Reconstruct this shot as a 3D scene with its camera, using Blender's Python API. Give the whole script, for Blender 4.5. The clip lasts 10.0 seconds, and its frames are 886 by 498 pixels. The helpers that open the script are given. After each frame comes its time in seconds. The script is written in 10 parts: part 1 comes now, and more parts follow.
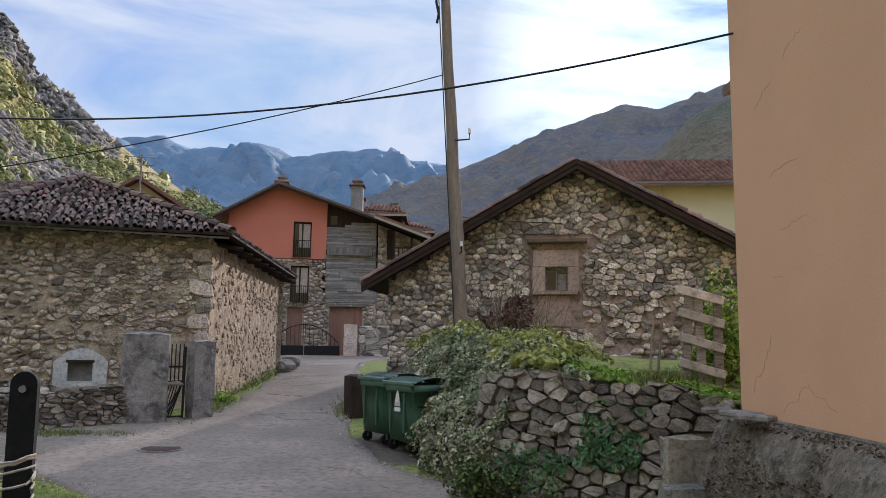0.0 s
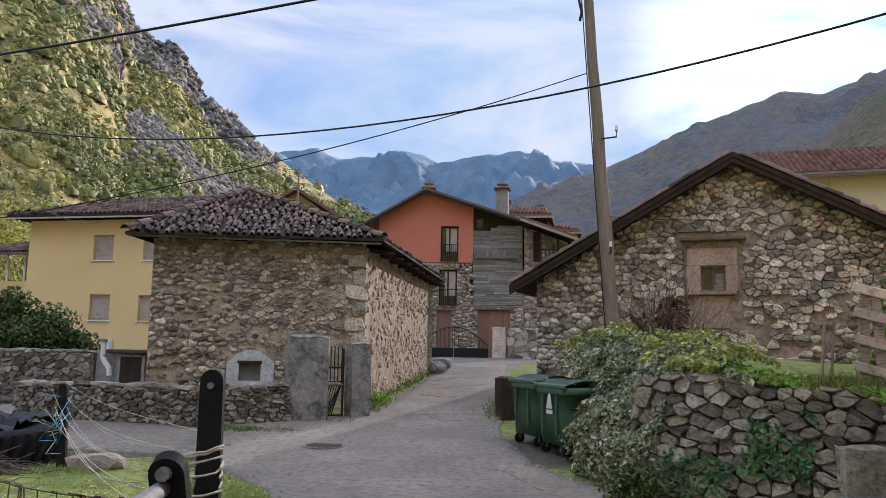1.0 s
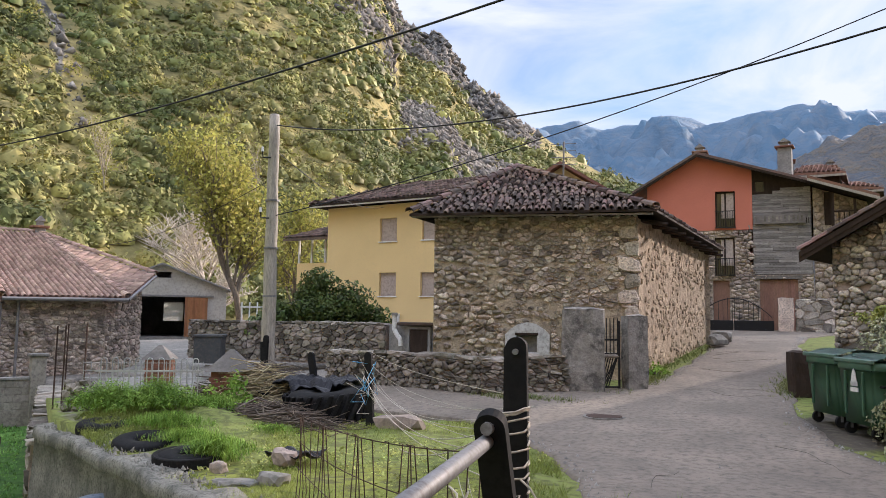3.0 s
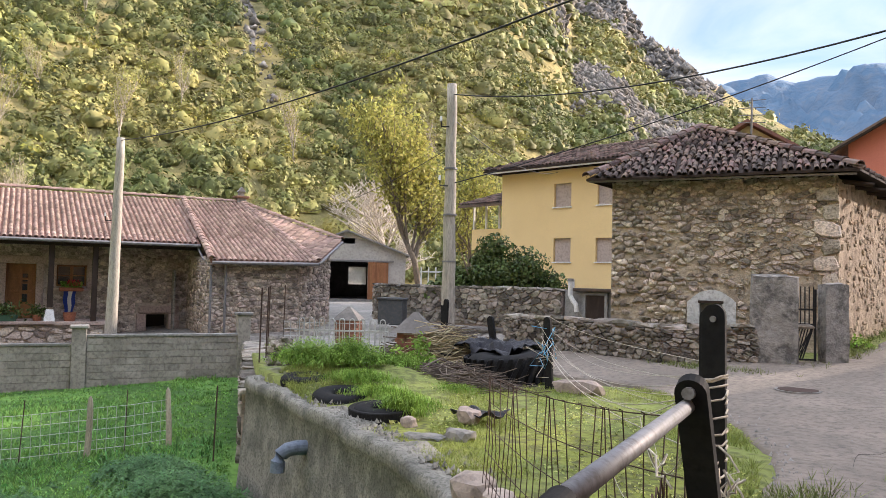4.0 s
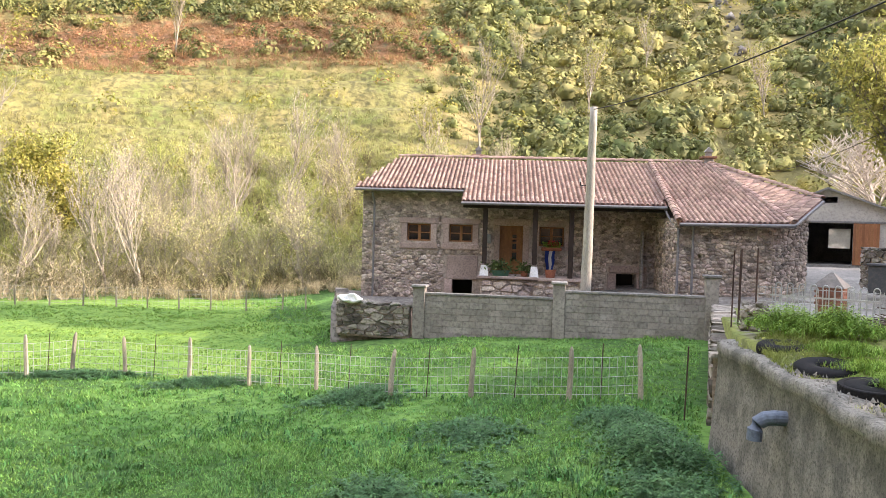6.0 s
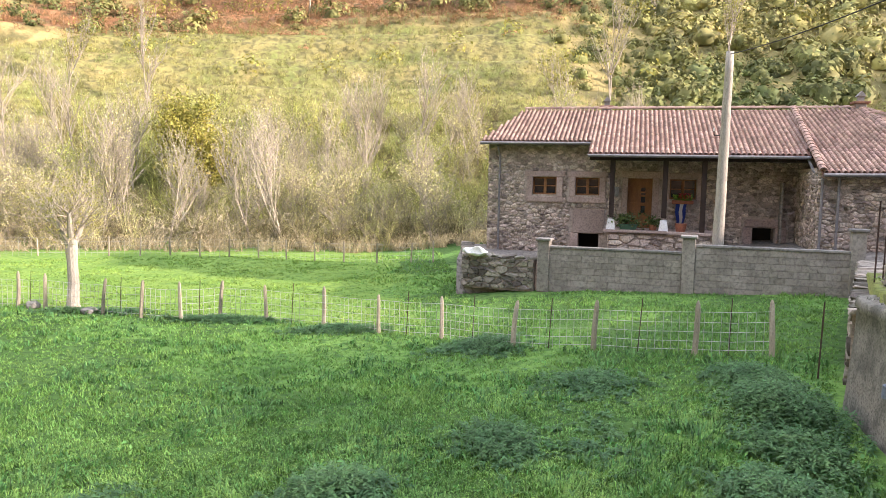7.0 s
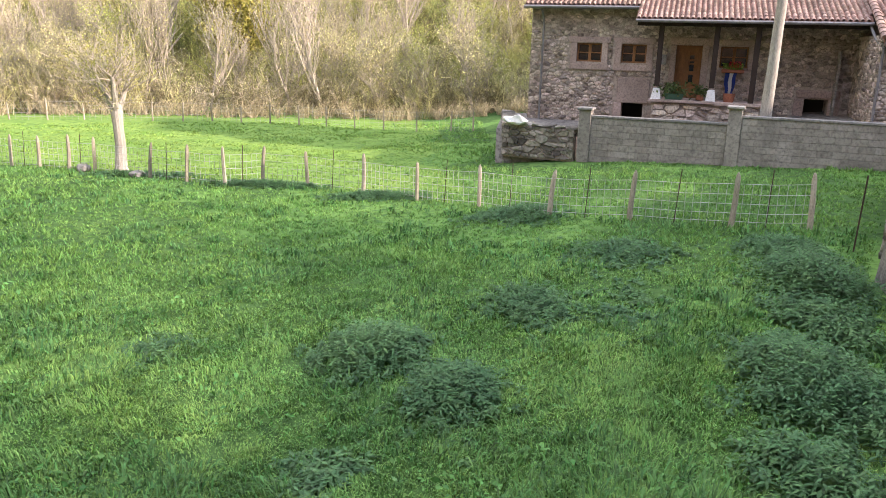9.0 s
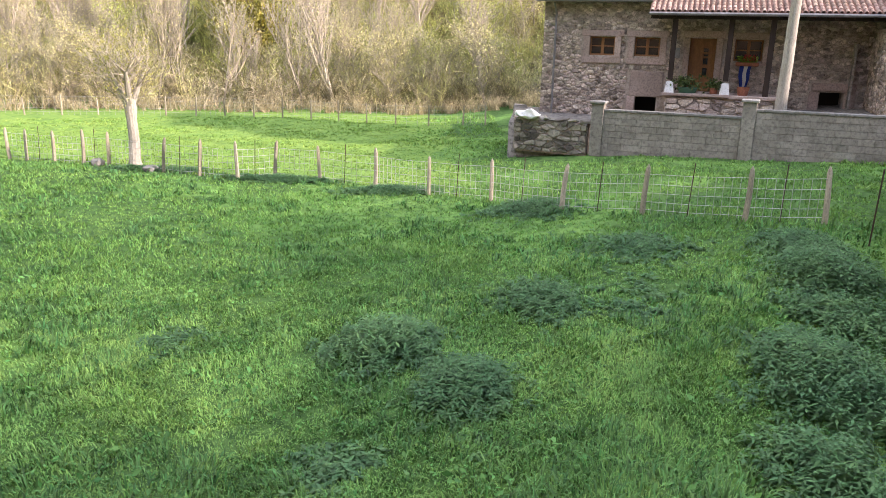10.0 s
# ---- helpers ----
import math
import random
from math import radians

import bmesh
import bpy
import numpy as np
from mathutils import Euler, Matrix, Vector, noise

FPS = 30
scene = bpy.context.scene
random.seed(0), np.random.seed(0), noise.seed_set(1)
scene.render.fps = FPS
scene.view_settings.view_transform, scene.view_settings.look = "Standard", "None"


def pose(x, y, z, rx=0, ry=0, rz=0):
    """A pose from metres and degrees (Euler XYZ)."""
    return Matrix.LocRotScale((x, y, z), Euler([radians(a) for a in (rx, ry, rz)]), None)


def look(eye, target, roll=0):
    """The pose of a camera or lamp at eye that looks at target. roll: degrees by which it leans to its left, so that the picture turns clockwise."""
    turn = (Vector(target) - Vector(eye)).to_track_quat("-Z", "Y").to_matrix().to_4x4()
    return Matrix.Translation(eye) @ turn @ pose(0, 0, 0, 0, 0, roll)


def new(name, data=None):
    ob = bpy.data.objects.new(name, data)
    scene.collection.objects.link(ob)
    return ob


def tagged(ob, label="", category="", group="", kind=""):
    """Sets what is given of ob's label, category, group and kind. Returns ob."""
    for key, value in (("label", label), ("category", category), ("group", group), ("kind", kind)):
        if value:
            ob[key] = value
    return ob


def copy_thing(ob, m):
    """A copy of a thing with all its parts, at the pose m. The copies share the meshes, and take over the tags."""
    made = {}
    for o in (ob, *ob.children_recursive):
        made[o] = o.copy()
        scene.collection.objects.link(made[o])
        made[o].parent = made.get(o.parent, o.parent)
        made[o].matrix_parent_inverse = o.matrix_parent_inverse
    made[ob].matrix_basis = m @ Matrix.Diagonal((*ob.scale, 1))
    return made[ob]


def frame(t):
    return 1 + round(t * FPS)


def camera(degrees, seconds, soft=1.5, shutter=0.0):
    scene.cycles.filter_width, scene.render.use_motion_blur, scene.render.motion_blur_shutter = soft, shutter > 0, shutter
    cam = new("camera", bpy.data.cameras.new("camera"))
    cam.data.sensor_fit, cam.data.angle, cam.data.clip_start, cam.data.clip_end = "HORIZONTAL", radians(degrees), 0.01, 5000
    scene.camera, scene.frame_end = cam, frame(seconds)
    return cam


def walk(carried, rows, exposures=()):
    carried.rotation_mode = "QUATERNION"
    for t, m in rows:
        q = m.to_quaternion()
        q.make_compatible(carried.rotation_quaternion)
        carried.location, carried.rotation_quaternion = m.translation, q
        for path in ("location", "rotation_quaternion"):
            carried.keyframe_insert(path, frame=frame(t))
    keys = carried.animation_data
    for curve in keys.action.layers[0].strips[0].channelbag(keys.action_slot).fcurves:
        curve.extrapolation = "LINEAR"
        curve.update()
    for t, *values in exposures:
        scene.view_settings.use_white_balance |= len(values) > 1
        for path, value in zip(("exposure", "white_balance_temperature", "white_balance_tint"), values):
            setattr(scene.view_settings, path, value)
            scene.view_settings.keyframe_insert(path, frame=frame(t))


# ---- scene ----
cam = camera(60.2, 10.0, 0.75)

PATH = [
    (0, (0.092, 0.532, 1.778), (0.117, 2.516, 2.033), 0.8),
    (0.5, (0.079, 0.515, 1.776), (-0.07, 2.493, 2.033), 0.8),
    (1, (0.055, 0.5, 1.77), (-0.298, 2.452, 2.026), 0.9),
    (1.5, (0.026, 0.486, 1.762), (-0.531, 2.391, 2.006), 0.9),
    (2, (0.005, 0.466, 1.755), (-0.716, 2.318, 1.983), 0.7),
    (3.5, (-0.023, 0.274, 1.749), (-1.186, 1.895, 1.887), 1.0),
    (4, (-0.03, 0.195, 1.746), (-1.389, 1.66, 1.826), 1.3),
    (4.5, (-0.043, 0.11, 1.735), (-1.593, 1.374, 1.739), 1.4),
    (5, (-0.033, 0.049, 1.735), (-1.774, 1.032, 1.714), 1.6),
    (5.5, (-0.037, 0.02, 1.737), (-1.908, 0.723, 1.697), 1.6),
    (6, (-0.008, 0.015, 1.739), (-1.952, 0.483, 1.689), 1.6),
    (7.5, (0.315, 0.168, 1.662), (-1.668, 0.215, 1.411), 0.9),
    (8, (0.365, 0.174, 1.659), (-1.602, 0.218, 1.3), 1.2),
    (8.5, (0.388, 0.174, 1.658), (-1.556, 0.22, 1.191), 1.5),
    (9, (0.401, 0.165, 1.658), (-1.532, 0.205, 1.148), 1.6),
    (9.5, (0.404, 0.16, 1.656), (-1.528, 0.187, 1.137), 1.6),
    (10, (0.399, 0.166, 1.658), (-1.53, 0.175, 1.133), 1.4),
]
walk(cam, [(t, look(eye, target, roll)) for t, eye, target, roll in PATH], [(0, 0.98, 5850, 20), (2, 1.24, 6050, 22), (3.5, 1.45, 6300, 22), (5, 1.95, 6400, 23), (7.5, 1.75, 6400, 26), (10, 1.75, 6300, 27)])

# ---------------------------------------------------------------- light and sky
SUN_AZ, SUN_EL = 21.0, 18.4          # degrees to the right of +y, and above the horizon
world = bpy.data.worlds.new("sky")
scene.world = world
world.use_nodes = True
wn, wl = world.node_tree.nodes, world.node_tree.links
wn.clear()
w_out = wn.new("ShaderNodeOutputWorld")
w_bg = wn.new("ShaderNodeBackground")
w_sky = wn.new("ShaderNodeTexSky")
w_sky.sky_type, w_sky.sun_disc = "NISHITA", False
w_sky.sun_elevation, w_sky.sun_rotation = radians(SUN_EL), radians(SUN_AZ)
w_sky.air_density, w_sky.dust_density, w_sky.ozone_density = 1.0, 1.2, 1.5
w_co = wn.new("ShaderNodeTexCoord")
w_map = wn.new("ShaderNodeMapping")
w_map.inputs["Scale"].default_value = (1.0, 1.0, 3.2)
w_map.inputs["Location"].default_value = (0.35, 0.1, 0.2)
w_noise = wn.new("ShaderNodeTexNoise")
w_noise.inputs["Scale"].default_value, w_noise.inputs["Detail"].default_value = 2.0, 10.0
w_noise.inputs["Roughness"].default_value, w_noise.inputs["Distortion"].default_value = 0.55, 0.6
w_ramp = wn.new("ShaderNodeValToRGB")
w_ramp.color_ramp.elements[0].position, w_ramp.color_ramp.elements[1].position = 0.41, 0.57
w_mix = wn.new("ShaderNodeMixRGB")
w_bg.inputs["Strength"].default_value = 0.11
# unseen clouds brighten towards the zenith, added above the view as fill light
w_sep = wn.new("ShaderNodeSeparateXYZ")
w_grad = wn.new("ShaderNodeMapRange")
w_grad.inputs["From Min"].default_value, w_grad.inputs["From Max"].default_value = 0.42, 1.0
w_grad.inputs["To Min"].default_value, w_grad.inputs["To Max"].default_value = 3.5, 15.0
w_cloud = wn.new("ShaderNodeMixRGB")
w_cloud.blend_type = "MULTIPLY"
w_cloud.inputs["Fac"].default_value = 1.0
w_cloud.inputs["Color2"].default_value = (0.90, 1.0, 1.06, 1)
wl.new(w_co.outputs["Generated"], w_sep.inputs["Vector"])
wl.new(w_sep.outputs["Z"], w_grad.inputs["Value"])
# clouds before the sun let more of its light through
w_dir = wn.new("ShaderNodeVectorMath")
w_dir.operation = "DOT_PRODUCT"
w_dir.inputs[1].default_value = (math.sin(radians(SUN_AZ)) * math.cos(radians(SUN_EL)), math.cos(radians(SUN_AZ)) * math.cos(radians(SUN_EL)), math.sin(radians(SUN_EL)))
w_glow = wn.new("ShaderNodeMapRange")
w_glow.inputs["From Min"].default_value, w_glow.inputs["From Max"].default_value = 0.955, 1.0
w_glow.inputs["To Min"].default_value, w_glow.inputs["To Max"].default_value = 1.0, 2.3
w_bright = wn.new("ShaderNodeMath")
w_bright.operation = "MULTIPLY"
wl.new(w_co.outputs["Generated"], w_dir.inputs[0])
wl.new(w_dir.outputs["Value"], w_glow.inputs["Value"])
wl.new(w_grad.outputs["Result"], w_bright.inputs[0])
wl.new(w_glow.outputs["Result"], w_bright.inputs[1])
wl.new(w_bright.outputs[0], w_cloud.inputs["Color1"])
wl.new(w_cloud.outputs["Color"], w_mix.inputs["Color2"])
wl.new(w_co.outputs["Generated"], w_map.inputs["Vector"])
wl.new(w_map.outputs["Vector"], w_noise.inputs["Vector"])
wl.new(w_noise.outputs["Fac"], w_ramp.inputs["Fac"])
wl.new(w_ramp.outputs["Color"], w_mix.inputs["Fac"])
w_blue = wn.new("ShaderNodeMixRGB")        # thin high haze takes part of the clear sky's light
w_blue.blend_type = "MULTIPLY"
w_blue.inputs["Fac"].default_value, w_blue.inputs["Color2"].default_value = 1.0, (0.44, 0.54, 0.66, 1)
wl.new(w_sky.outputs["Color"], w_blue.inputs["Color1"])
w_veil = wn.new("ShaderNodeMixRGB")        # and it evens out the brightest part of the clear sky
w_veil.blend_type = "DARKEN"
w_veil.inputs["Fac"].default_value, w_veil.inputs["Color2"].default_value = 1.0, (1.6, 2.5, 3.45, 1)
wl.new(w_blue.outputs["Color"], w_veil.inputs["Color1"])
wl.new(w_veil.outputs["Color"], w_mix.inputs["Color1"])
wl.new(w_mix.outputs["Color"], w_bg.inputs["Color"])
wl.new(w_bg.outputs["Background"], w_out.inputs["Surface"])

sun = new("sun", bpy.data.lights.new("sun", "SUN"))
sun.data.energy, sun.data.angle, sun.data.color = 4.0, radians(1.6), (1.0, 0.88, 0.70)
sd = Vector((math.sin(radians(SUN_AZ)) * math.cos(radians(SUN_EL)), math.cos(radians(SUN_AZ)) * math.cos(radians(SUN_EL)), math.sin(radians(SUN_EL))))
sun.matrix_world = look(sd * 100, (0, 0, 0))

# ---------------------------------------------------------------- materials


def surface(name, c1, c2, c3=None, scale=0.8, fine=14.0, rough=0.9, bump=0.4, dist=0.02, rand=0.0, metal=0.0, spec=0.25, stretch=(1, 1, 1), lo=0.35, hi=0.65, trans=0.0):
    """A surface of two colours mixed by a large noise, flecked with a third by a fine one; rand varies the pieces' brightness."""
    m = bpy.data.materials.new(name)
    m.use_nodes = True
    n, l = m.node_tree.nodes, m.node_tree.links
    b = n["Principled BSDF"]
    geo = n.new("ShaderNodeNewGeometry")
    mp = n.new("ShaderNodeMapping")
    mp.inputs["Scale"].default_value = stretch
    l.new(geo.outputs["Position"], mp.inputs["Vector"])
    n1, n2 = n.new("ShaderNodeTexNoise"), n.new("ShaderNodeTexNoise")
    n1.inputs["Scale"].default_value, n1.inputs["Detail"].default_value, n1.inputs["Roughness"].default_value = scale, 6, 0.6
    n2.inputs["Scale"].default_value, n2.inputs["Detail"].default_value, n2.inputs["Roughness"].default_value = fine, 5, 0.65
    for k in (n1, n2):
        l.new(mp.outputs["Vector"], k.inputs["Vector"])
    r1 = n.new("ShaderNodeMapRange")
    r1.inputs["From Min"].default_value, r1.inputs["From Max"].default_value = lo, hi
    l.new(n1.outputs["Fac"], r1.inputs["Value"])
    mx = n.new("ShaderNodeMixRGB")
    mx.inputs["Color1"].default_value, mx.inputs["Color2"].default_value = (*c1, 1), (*c2, 1)
    l.new(r1.outputs["Result"], mx.inputs["Fac"])
    col = mx.outputs["Color"]
    r2 = n.new("ShaderNodeMapRange")
    r2.inputs["From Min"].default_value, r2.inputs["From Max"].default_value = 0.45, 0.72
    l.new(n2.outputs["Fac"], r2.inputs["Value"])
    mx2 = n.new("ShaderNodeMixRGB")
    mx2.inputs["Color2"].default_value = (*(c3 or tuple(v * 0.55 for v in c1)), 1)
    l.new(r2.outputs["Result"], mx2.inputs["Fac"])
    l.new(col, mx2.inputs["Color1"])
    col = mx2.outputs["Color"]
    if rand:
        oi = n.new("ShaderNodeObjectInfo")
        ad = n.new("ShaderNodeMath")
        ad.operation = "ADD"
        fr = n.new("ShaderNodeMath")
        fr.operation = "FRACT"
        l.new(oi.outputs["Random"], ad.inputs[0])
        l.new(geo.outputs["Random Per Island"], ad.inputs[1])
        l.new(ad.outputs[0], fr.inputs[0])
        vr = n.new("ShaderNodeMapRange")
        vr.inputs["To Min"].default_value, vr.inputs["To Max"].default_value = 1 - rand, 1 + rand
        l.new(fr.outputs[0], vr.inputs["Value"])
        hs = n.new("ShaderNodeHueSaturation")
        hr = n.new("ShaderNodeMapRange")
        hr.inputs["To Min"].default_value, hr.inputs["To Max"].default_value = 0.5 - 0.035 * rand, 0.5 + 0.035 * rand
        fr2 = n.new("ShaderNodeMath")
        fr2.operation = "MULTIPLY"
        fr2.inputs[1].default_value = 7.31
        fr3 = n.new("ShaderNodeMath")
        fr3.operation = "FRACT"
        l.new(fr.outputs[0], fr2.inputs[0])
        l.new(fr2.outputs[0], fr3.inputs[0])
        l.new(fr3.outputs[0], hr.inputs["Value"])
        l.new(hr.outputs["Result"], hs.inputs["Hue"])
        l.new(vr.outputs["Result"], hs.inputs["Value"])
        l.new(col, hs.inputs["Color"])
        col = hs.outputs["Color"]
    l.new(col, b.inputs["Base Color"])
    b.inputs["Roughness"].default_value, b.inputs["Metallic"].default_value = rough, metal
    b.inputs["Specular IOR Level"].default_value = spec
    if bump:
        bp = n.new("ShaderNodeBump")
        bp.inputs["Strength"].default_value, bp.inputs["Distance"].default_value = bump, dist
        l.new(n2.outputs["Fac"], bp.inputs["Height"])
        l.new(bp.outputs["Normal"], b.inputs["Normal"])
    if trans:
        tr = n.new("ShaderNodeBsdfTranslucent")
        ms = n.new("ShaderNodeMixShader")
        ms.inputs[0].default_value = trans
        l.new(col, tr.inputs["Color"])
        l.new(b.outputs["BSDF"], ms.inputs[1])
        l.new(tr.outputs["BSDF"], ms.inputs[2])
        l.new(ms.outputs["Shader"], n["Material Output"].inputs["Surface"])
    return m


def plain(name, c, rough=0.5, metal=0.0, spec=0.4, glass=False):
    m = bpy.data.materials.new(name)
    m.use_nodes = True
    b = m.node_tree.nodes["Principled BSDF"]
    b.inputs["Base Color"].default_value = (*c, 1)
    b.inputs["Roughness"].default_value, b.inputs["Metallic"].default_value, b.inputs["Specular IOR Level"].default_value = rough, metal, spec
    return m


def covered(name, covers):
    """Ground cover chosen by the colour attribute 'cover' (r, g, b: how much of the 2nd, 3rd and 4th cover), each mottled by noise."""
    m = bpy.data.materials.new(name)
    m.use_nodes = True
    n, l = m.node_tree.nodes, m.node_tree.links
    b = n["Principled BSDF"]
    geo = n.new("ShaderNodeNewGeometry")
    at = n.new("ShaderNodeAttribute")
    at.attribute_name = "cover"
    sp = n.new("ShaderNodeSeparateColor")
    l.new(at.outputs["Color"], sp.inputs["Color"])
    edge = n.new("ShaderNodeTexNoise")
    edge.inputs["Scale"].default_value, edge.inputs["Detail"].default_value = covers[0][3] * 2.0, 8
    l.new(geo.outputs["Position"], edge.inputs["Vector"])
    col = None
    for k, (c1, c2, c3, scale, fine) in enumerate(covers):
        n1, n2 = n.new("ShaderNodeTexNoise"), n.new("ShaderNodeTexNoise")
        n1.inputs["Scale"].default_value, n1.inputs["Detail"].default_value = scale, 7
        n2.inputs["Scale"].default_value, n2.inputs["Detail"].default_value = fine, 6
        for q in (n1, n2):
            l.new(geo.outputs["Position"], q.inputs["Vector"])
        ra = n.new("ShaderNodeMapRange")
        ra.inputs["From Min"].default_value, ra.inputs["From Max"].default_value = 0.35, 0.65
        l.new(n1.outputs["Fac"], ra.inputs["Value"])
        mx = n.new("ShaderNodeMixRGB")
        mx.inputs["Color1"].default_value, mx.inputs["Color2"].default_value = (*c1, 1), (*c2, 1)
        l.new(ra.outputs["Result"], mx.inputs["Fac"])
        rb = n.new("ShaderNodeMapRange")
        rb.inputs["From Min"].default_value, rb.inputs["From Max"].default_value = 0.46, 0.62
        l.new(n2.outputs["Fac"], rb.inputs["Value"])
        my = n.new("ShaderNodeMixRGB")
        my.inputs["Color2"].default_value = (*c3, 1)
        l.new(rb.outputs["Result"], my.inputs["Fac"])
        l.new(mx.outputs["Color"], my.inputs["Color1"])
        if col is None:
            col = my.outputs["Color"]
            fine_out = n2.outputs["Fac"]
        else:
            e1 = n.new("ShaderNodeMath")
            e1.operation = "MULTIPLY_ADD"
            e1.inputs[1].default_value, e1.inputs[2].default_value = 2.0, -1.0
            l.new(sp.outputs[k - 1], e1.inputs[0])
            e2 = n.new("ShaderNodeMath")
            e2.operation = "ADD"
            l.new(e1.outputs[0], e2.inputs[0])
            l.new(edge.outputs["Fac"], e2.inputs[1])
            e3 = n.new("ShaderNodeMapRange")
            e3.inputs["From Min"].default_value, e3.inputs["From Max"].default_value = 0.42, 0.62
            l.new(e2.outputs[0], e3.inputs["Value"])
            mz = n.new("ShaderNodeMixRGB")
            l.new(e3.outputs["Result"], mz.inputs["Fac"])
            l.new(col, mz.inputs["Color1"])
            l.new(my.outputs["Color"], mz.inputs["Color2"])
            col = mz.outputs["Color"]
    l.new(col, b.inputs["Base Color"])
    bp = n.new("ShaderNodeBump")
    bp.inputs["Strength"].default_value, bp.inputs["Distance"].default_value = 0.6, 0.5 / covers[0][4]
    l.new(fine_out, bp.inputs["Height"])
    l.new(bp.outputs["Normal"], b.inputs["Normal"])
    b.inputs["Roughness"].default_value, b.inputs["Specular IOR Level"].default_value = 0.95, 0.1
    return m


STONE = surface("rubble stone", (0.62, 0.54, 0.45), (0.42, 0.355, 0.29), (0.16, 0.135, 0.11), scale=2.6, fine=17, bump=1.0, dist=0.05, rand=0.6)
STONE_GREY = surface("grey rubble stone", (0.66, 0.60, 0.53), (0.44, 0.39, 0.345), (0.16, 0.145, 0.13), scale=2.6, fine=17, bump=1.0, dist=0.05, rand=0.6)
STONE_HOUSE = surface("house rubble stone", (0.58, 0.485, 0.40), (0.40, 0.325, 0.275), (0.17, 0.14, 0.12), scale=1.9, fine=15, bump=0.9, dist=0.04, rand=0.45)
STONE_WALL = surface("mossy retaining stone", (0.36, 0.315, 0.27), (0.22, 0.19, 0.16), (0.09, 0.10, 0.055), scale=2.2, fine=15, bump=1.0, dist=0.05, rand=0.6)
STONE_DARK = surface("dark mossy stone", (0.29, 0.255, 0.22), (0.17, 0.148, 0.125), (0.085, 0.085, 0.055), scale=1.9, fine=9, bump=0.9, dist=0.03, rand=0.6)
MORTAR = surface("earth mortar", (0.54, 0.445, 0.33), (0.40, 0.33, 0.25), (0.20, 0.165, 0.13), scale=1.9, fine=7, bump=1.0, dist=0.10)
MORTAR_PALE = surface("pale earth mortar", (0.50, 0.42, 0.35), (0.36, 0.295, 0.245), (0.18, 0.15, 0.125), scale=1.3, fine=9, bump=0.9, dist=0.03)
# joint earth darkened, painting the shade deep between the stones
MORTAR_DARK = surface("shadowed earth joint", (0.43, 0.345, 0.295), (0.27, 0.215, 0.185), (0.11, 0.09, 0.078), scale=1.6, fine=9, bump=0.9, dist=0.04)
EARTH_RENDER = surface("rough earth render", (0.50, 0.395, 0.28), (0.37, 0.285, 0.20), (0.15, 0.115, 0.085), scale=1.6, fine=5.5, bump=1.0, dist=0.08, rand=0.15)
DARK_JOINT = surface("dark joint earth", (0.11, 0.092, 0.075), (0.06, 0.052, 0.043), scale=2, fine=12, bump=0.6)
CUT_STONE = surface("dressed pinkish stone", (0.45, 0.345, 0.295), (0.33, 0.25, 0.215), (0.19, 0.145, 0.125), scale=1.5, fine=16, bump=0.4, dist=0.01, rand=0.15)
CONCRETE = surface("weathered concrete", (0.30, 0.28, 0.255), (0.19, 0.18, 0.165), (0.10, 0.10, 0.09), scale=1.1, fine=8, bump=0.5, dist=0.012, rand=0.12)
BLOCK = surface("concrete block", (0.33, 0.30, 0.26), (0.24, 0.215, 0.185), (0.14, 0.125, 0.11), scale=1.3, fine=10, bump=0.4, dist=0.01, rand=0.14)
TERRACE_CONCRETE = surface("stained terrace concrete", (0.25, 0.238, 0.205), (0.135, 0.13, 0.113), (0.055, 0.057, 0.047), scale=2.6, fine=26, bump=0.8, dist=0.014, lo=0.42, hi=0.6)
CEMENT = surface("grey cement render", (0.33, 0.32, 0.31), (0.22, 0.215, 0.21), (0.16, 0.16, 0.155), scale=1.6, fine=9, bump=0.4, dist=0.01)
WHITEWASH = surface("worn whitewash", (0.60, 0.60, 0.60), (0.45, 0.45, 0.45), (0.30, 0.29, 0.28), scale=4, fine=14, bump=0.4)
PIER_CEMENT = surface("blackened cement", (0.25, 0.235, 0.22), (0.10, 0.095, 0.09), (0.34, 0.32, 0.295), scale=2.6, fine=9, bump=1.0, dist=0.05, lo=0.42, hi=0.58)
PLINTH = surface("dark mossy plinth concrete", (0.22, 0.19, 0.15), (0.075, 0.068, 0.05), (0.30, 0.265, 0.215), scale=3.2, fine=12, bump=1.0, dist=0.08)
CRACK = surface("crack in orange render", (0.50, 0.30, 0.185), (0.42, 0.25, 0.155), scale=3, fine=20, bump=0)
ORANGE_RENDER = surface("orange wall render", (0.74, 0.445, 0.275), (0.68, 0.41, 0.25), (0.62, 0.375, 0.23), scale=0.7, fine=60, bump=0.25, dist=0.004)
RED_RENDER = surface("brick-red wall render", (0.62, 0.215, 0.15), (0.57, 0.195, 0.135), (0.51, 0.175, 0.125), scale=0.8, fine=30, bump=0.2, dist=0.004)
YELLOW_RENDER = surface("yellow wall render", (0.80, 0.60, 0.30), (0.74, 0.55, 0.275), (0.66, 0.49, 0.26), scale=0.5, fine=25, bump=0.2, dist=0.004)
CREAM_RENDER = surface("cream wall render", (0.74, 0.62, 0.40), (0.68, 0.57, 0.37), scale=0.5, fine=20, bump=0.2, dist=0.004, c3=(0.6, 0.5, 0.33))
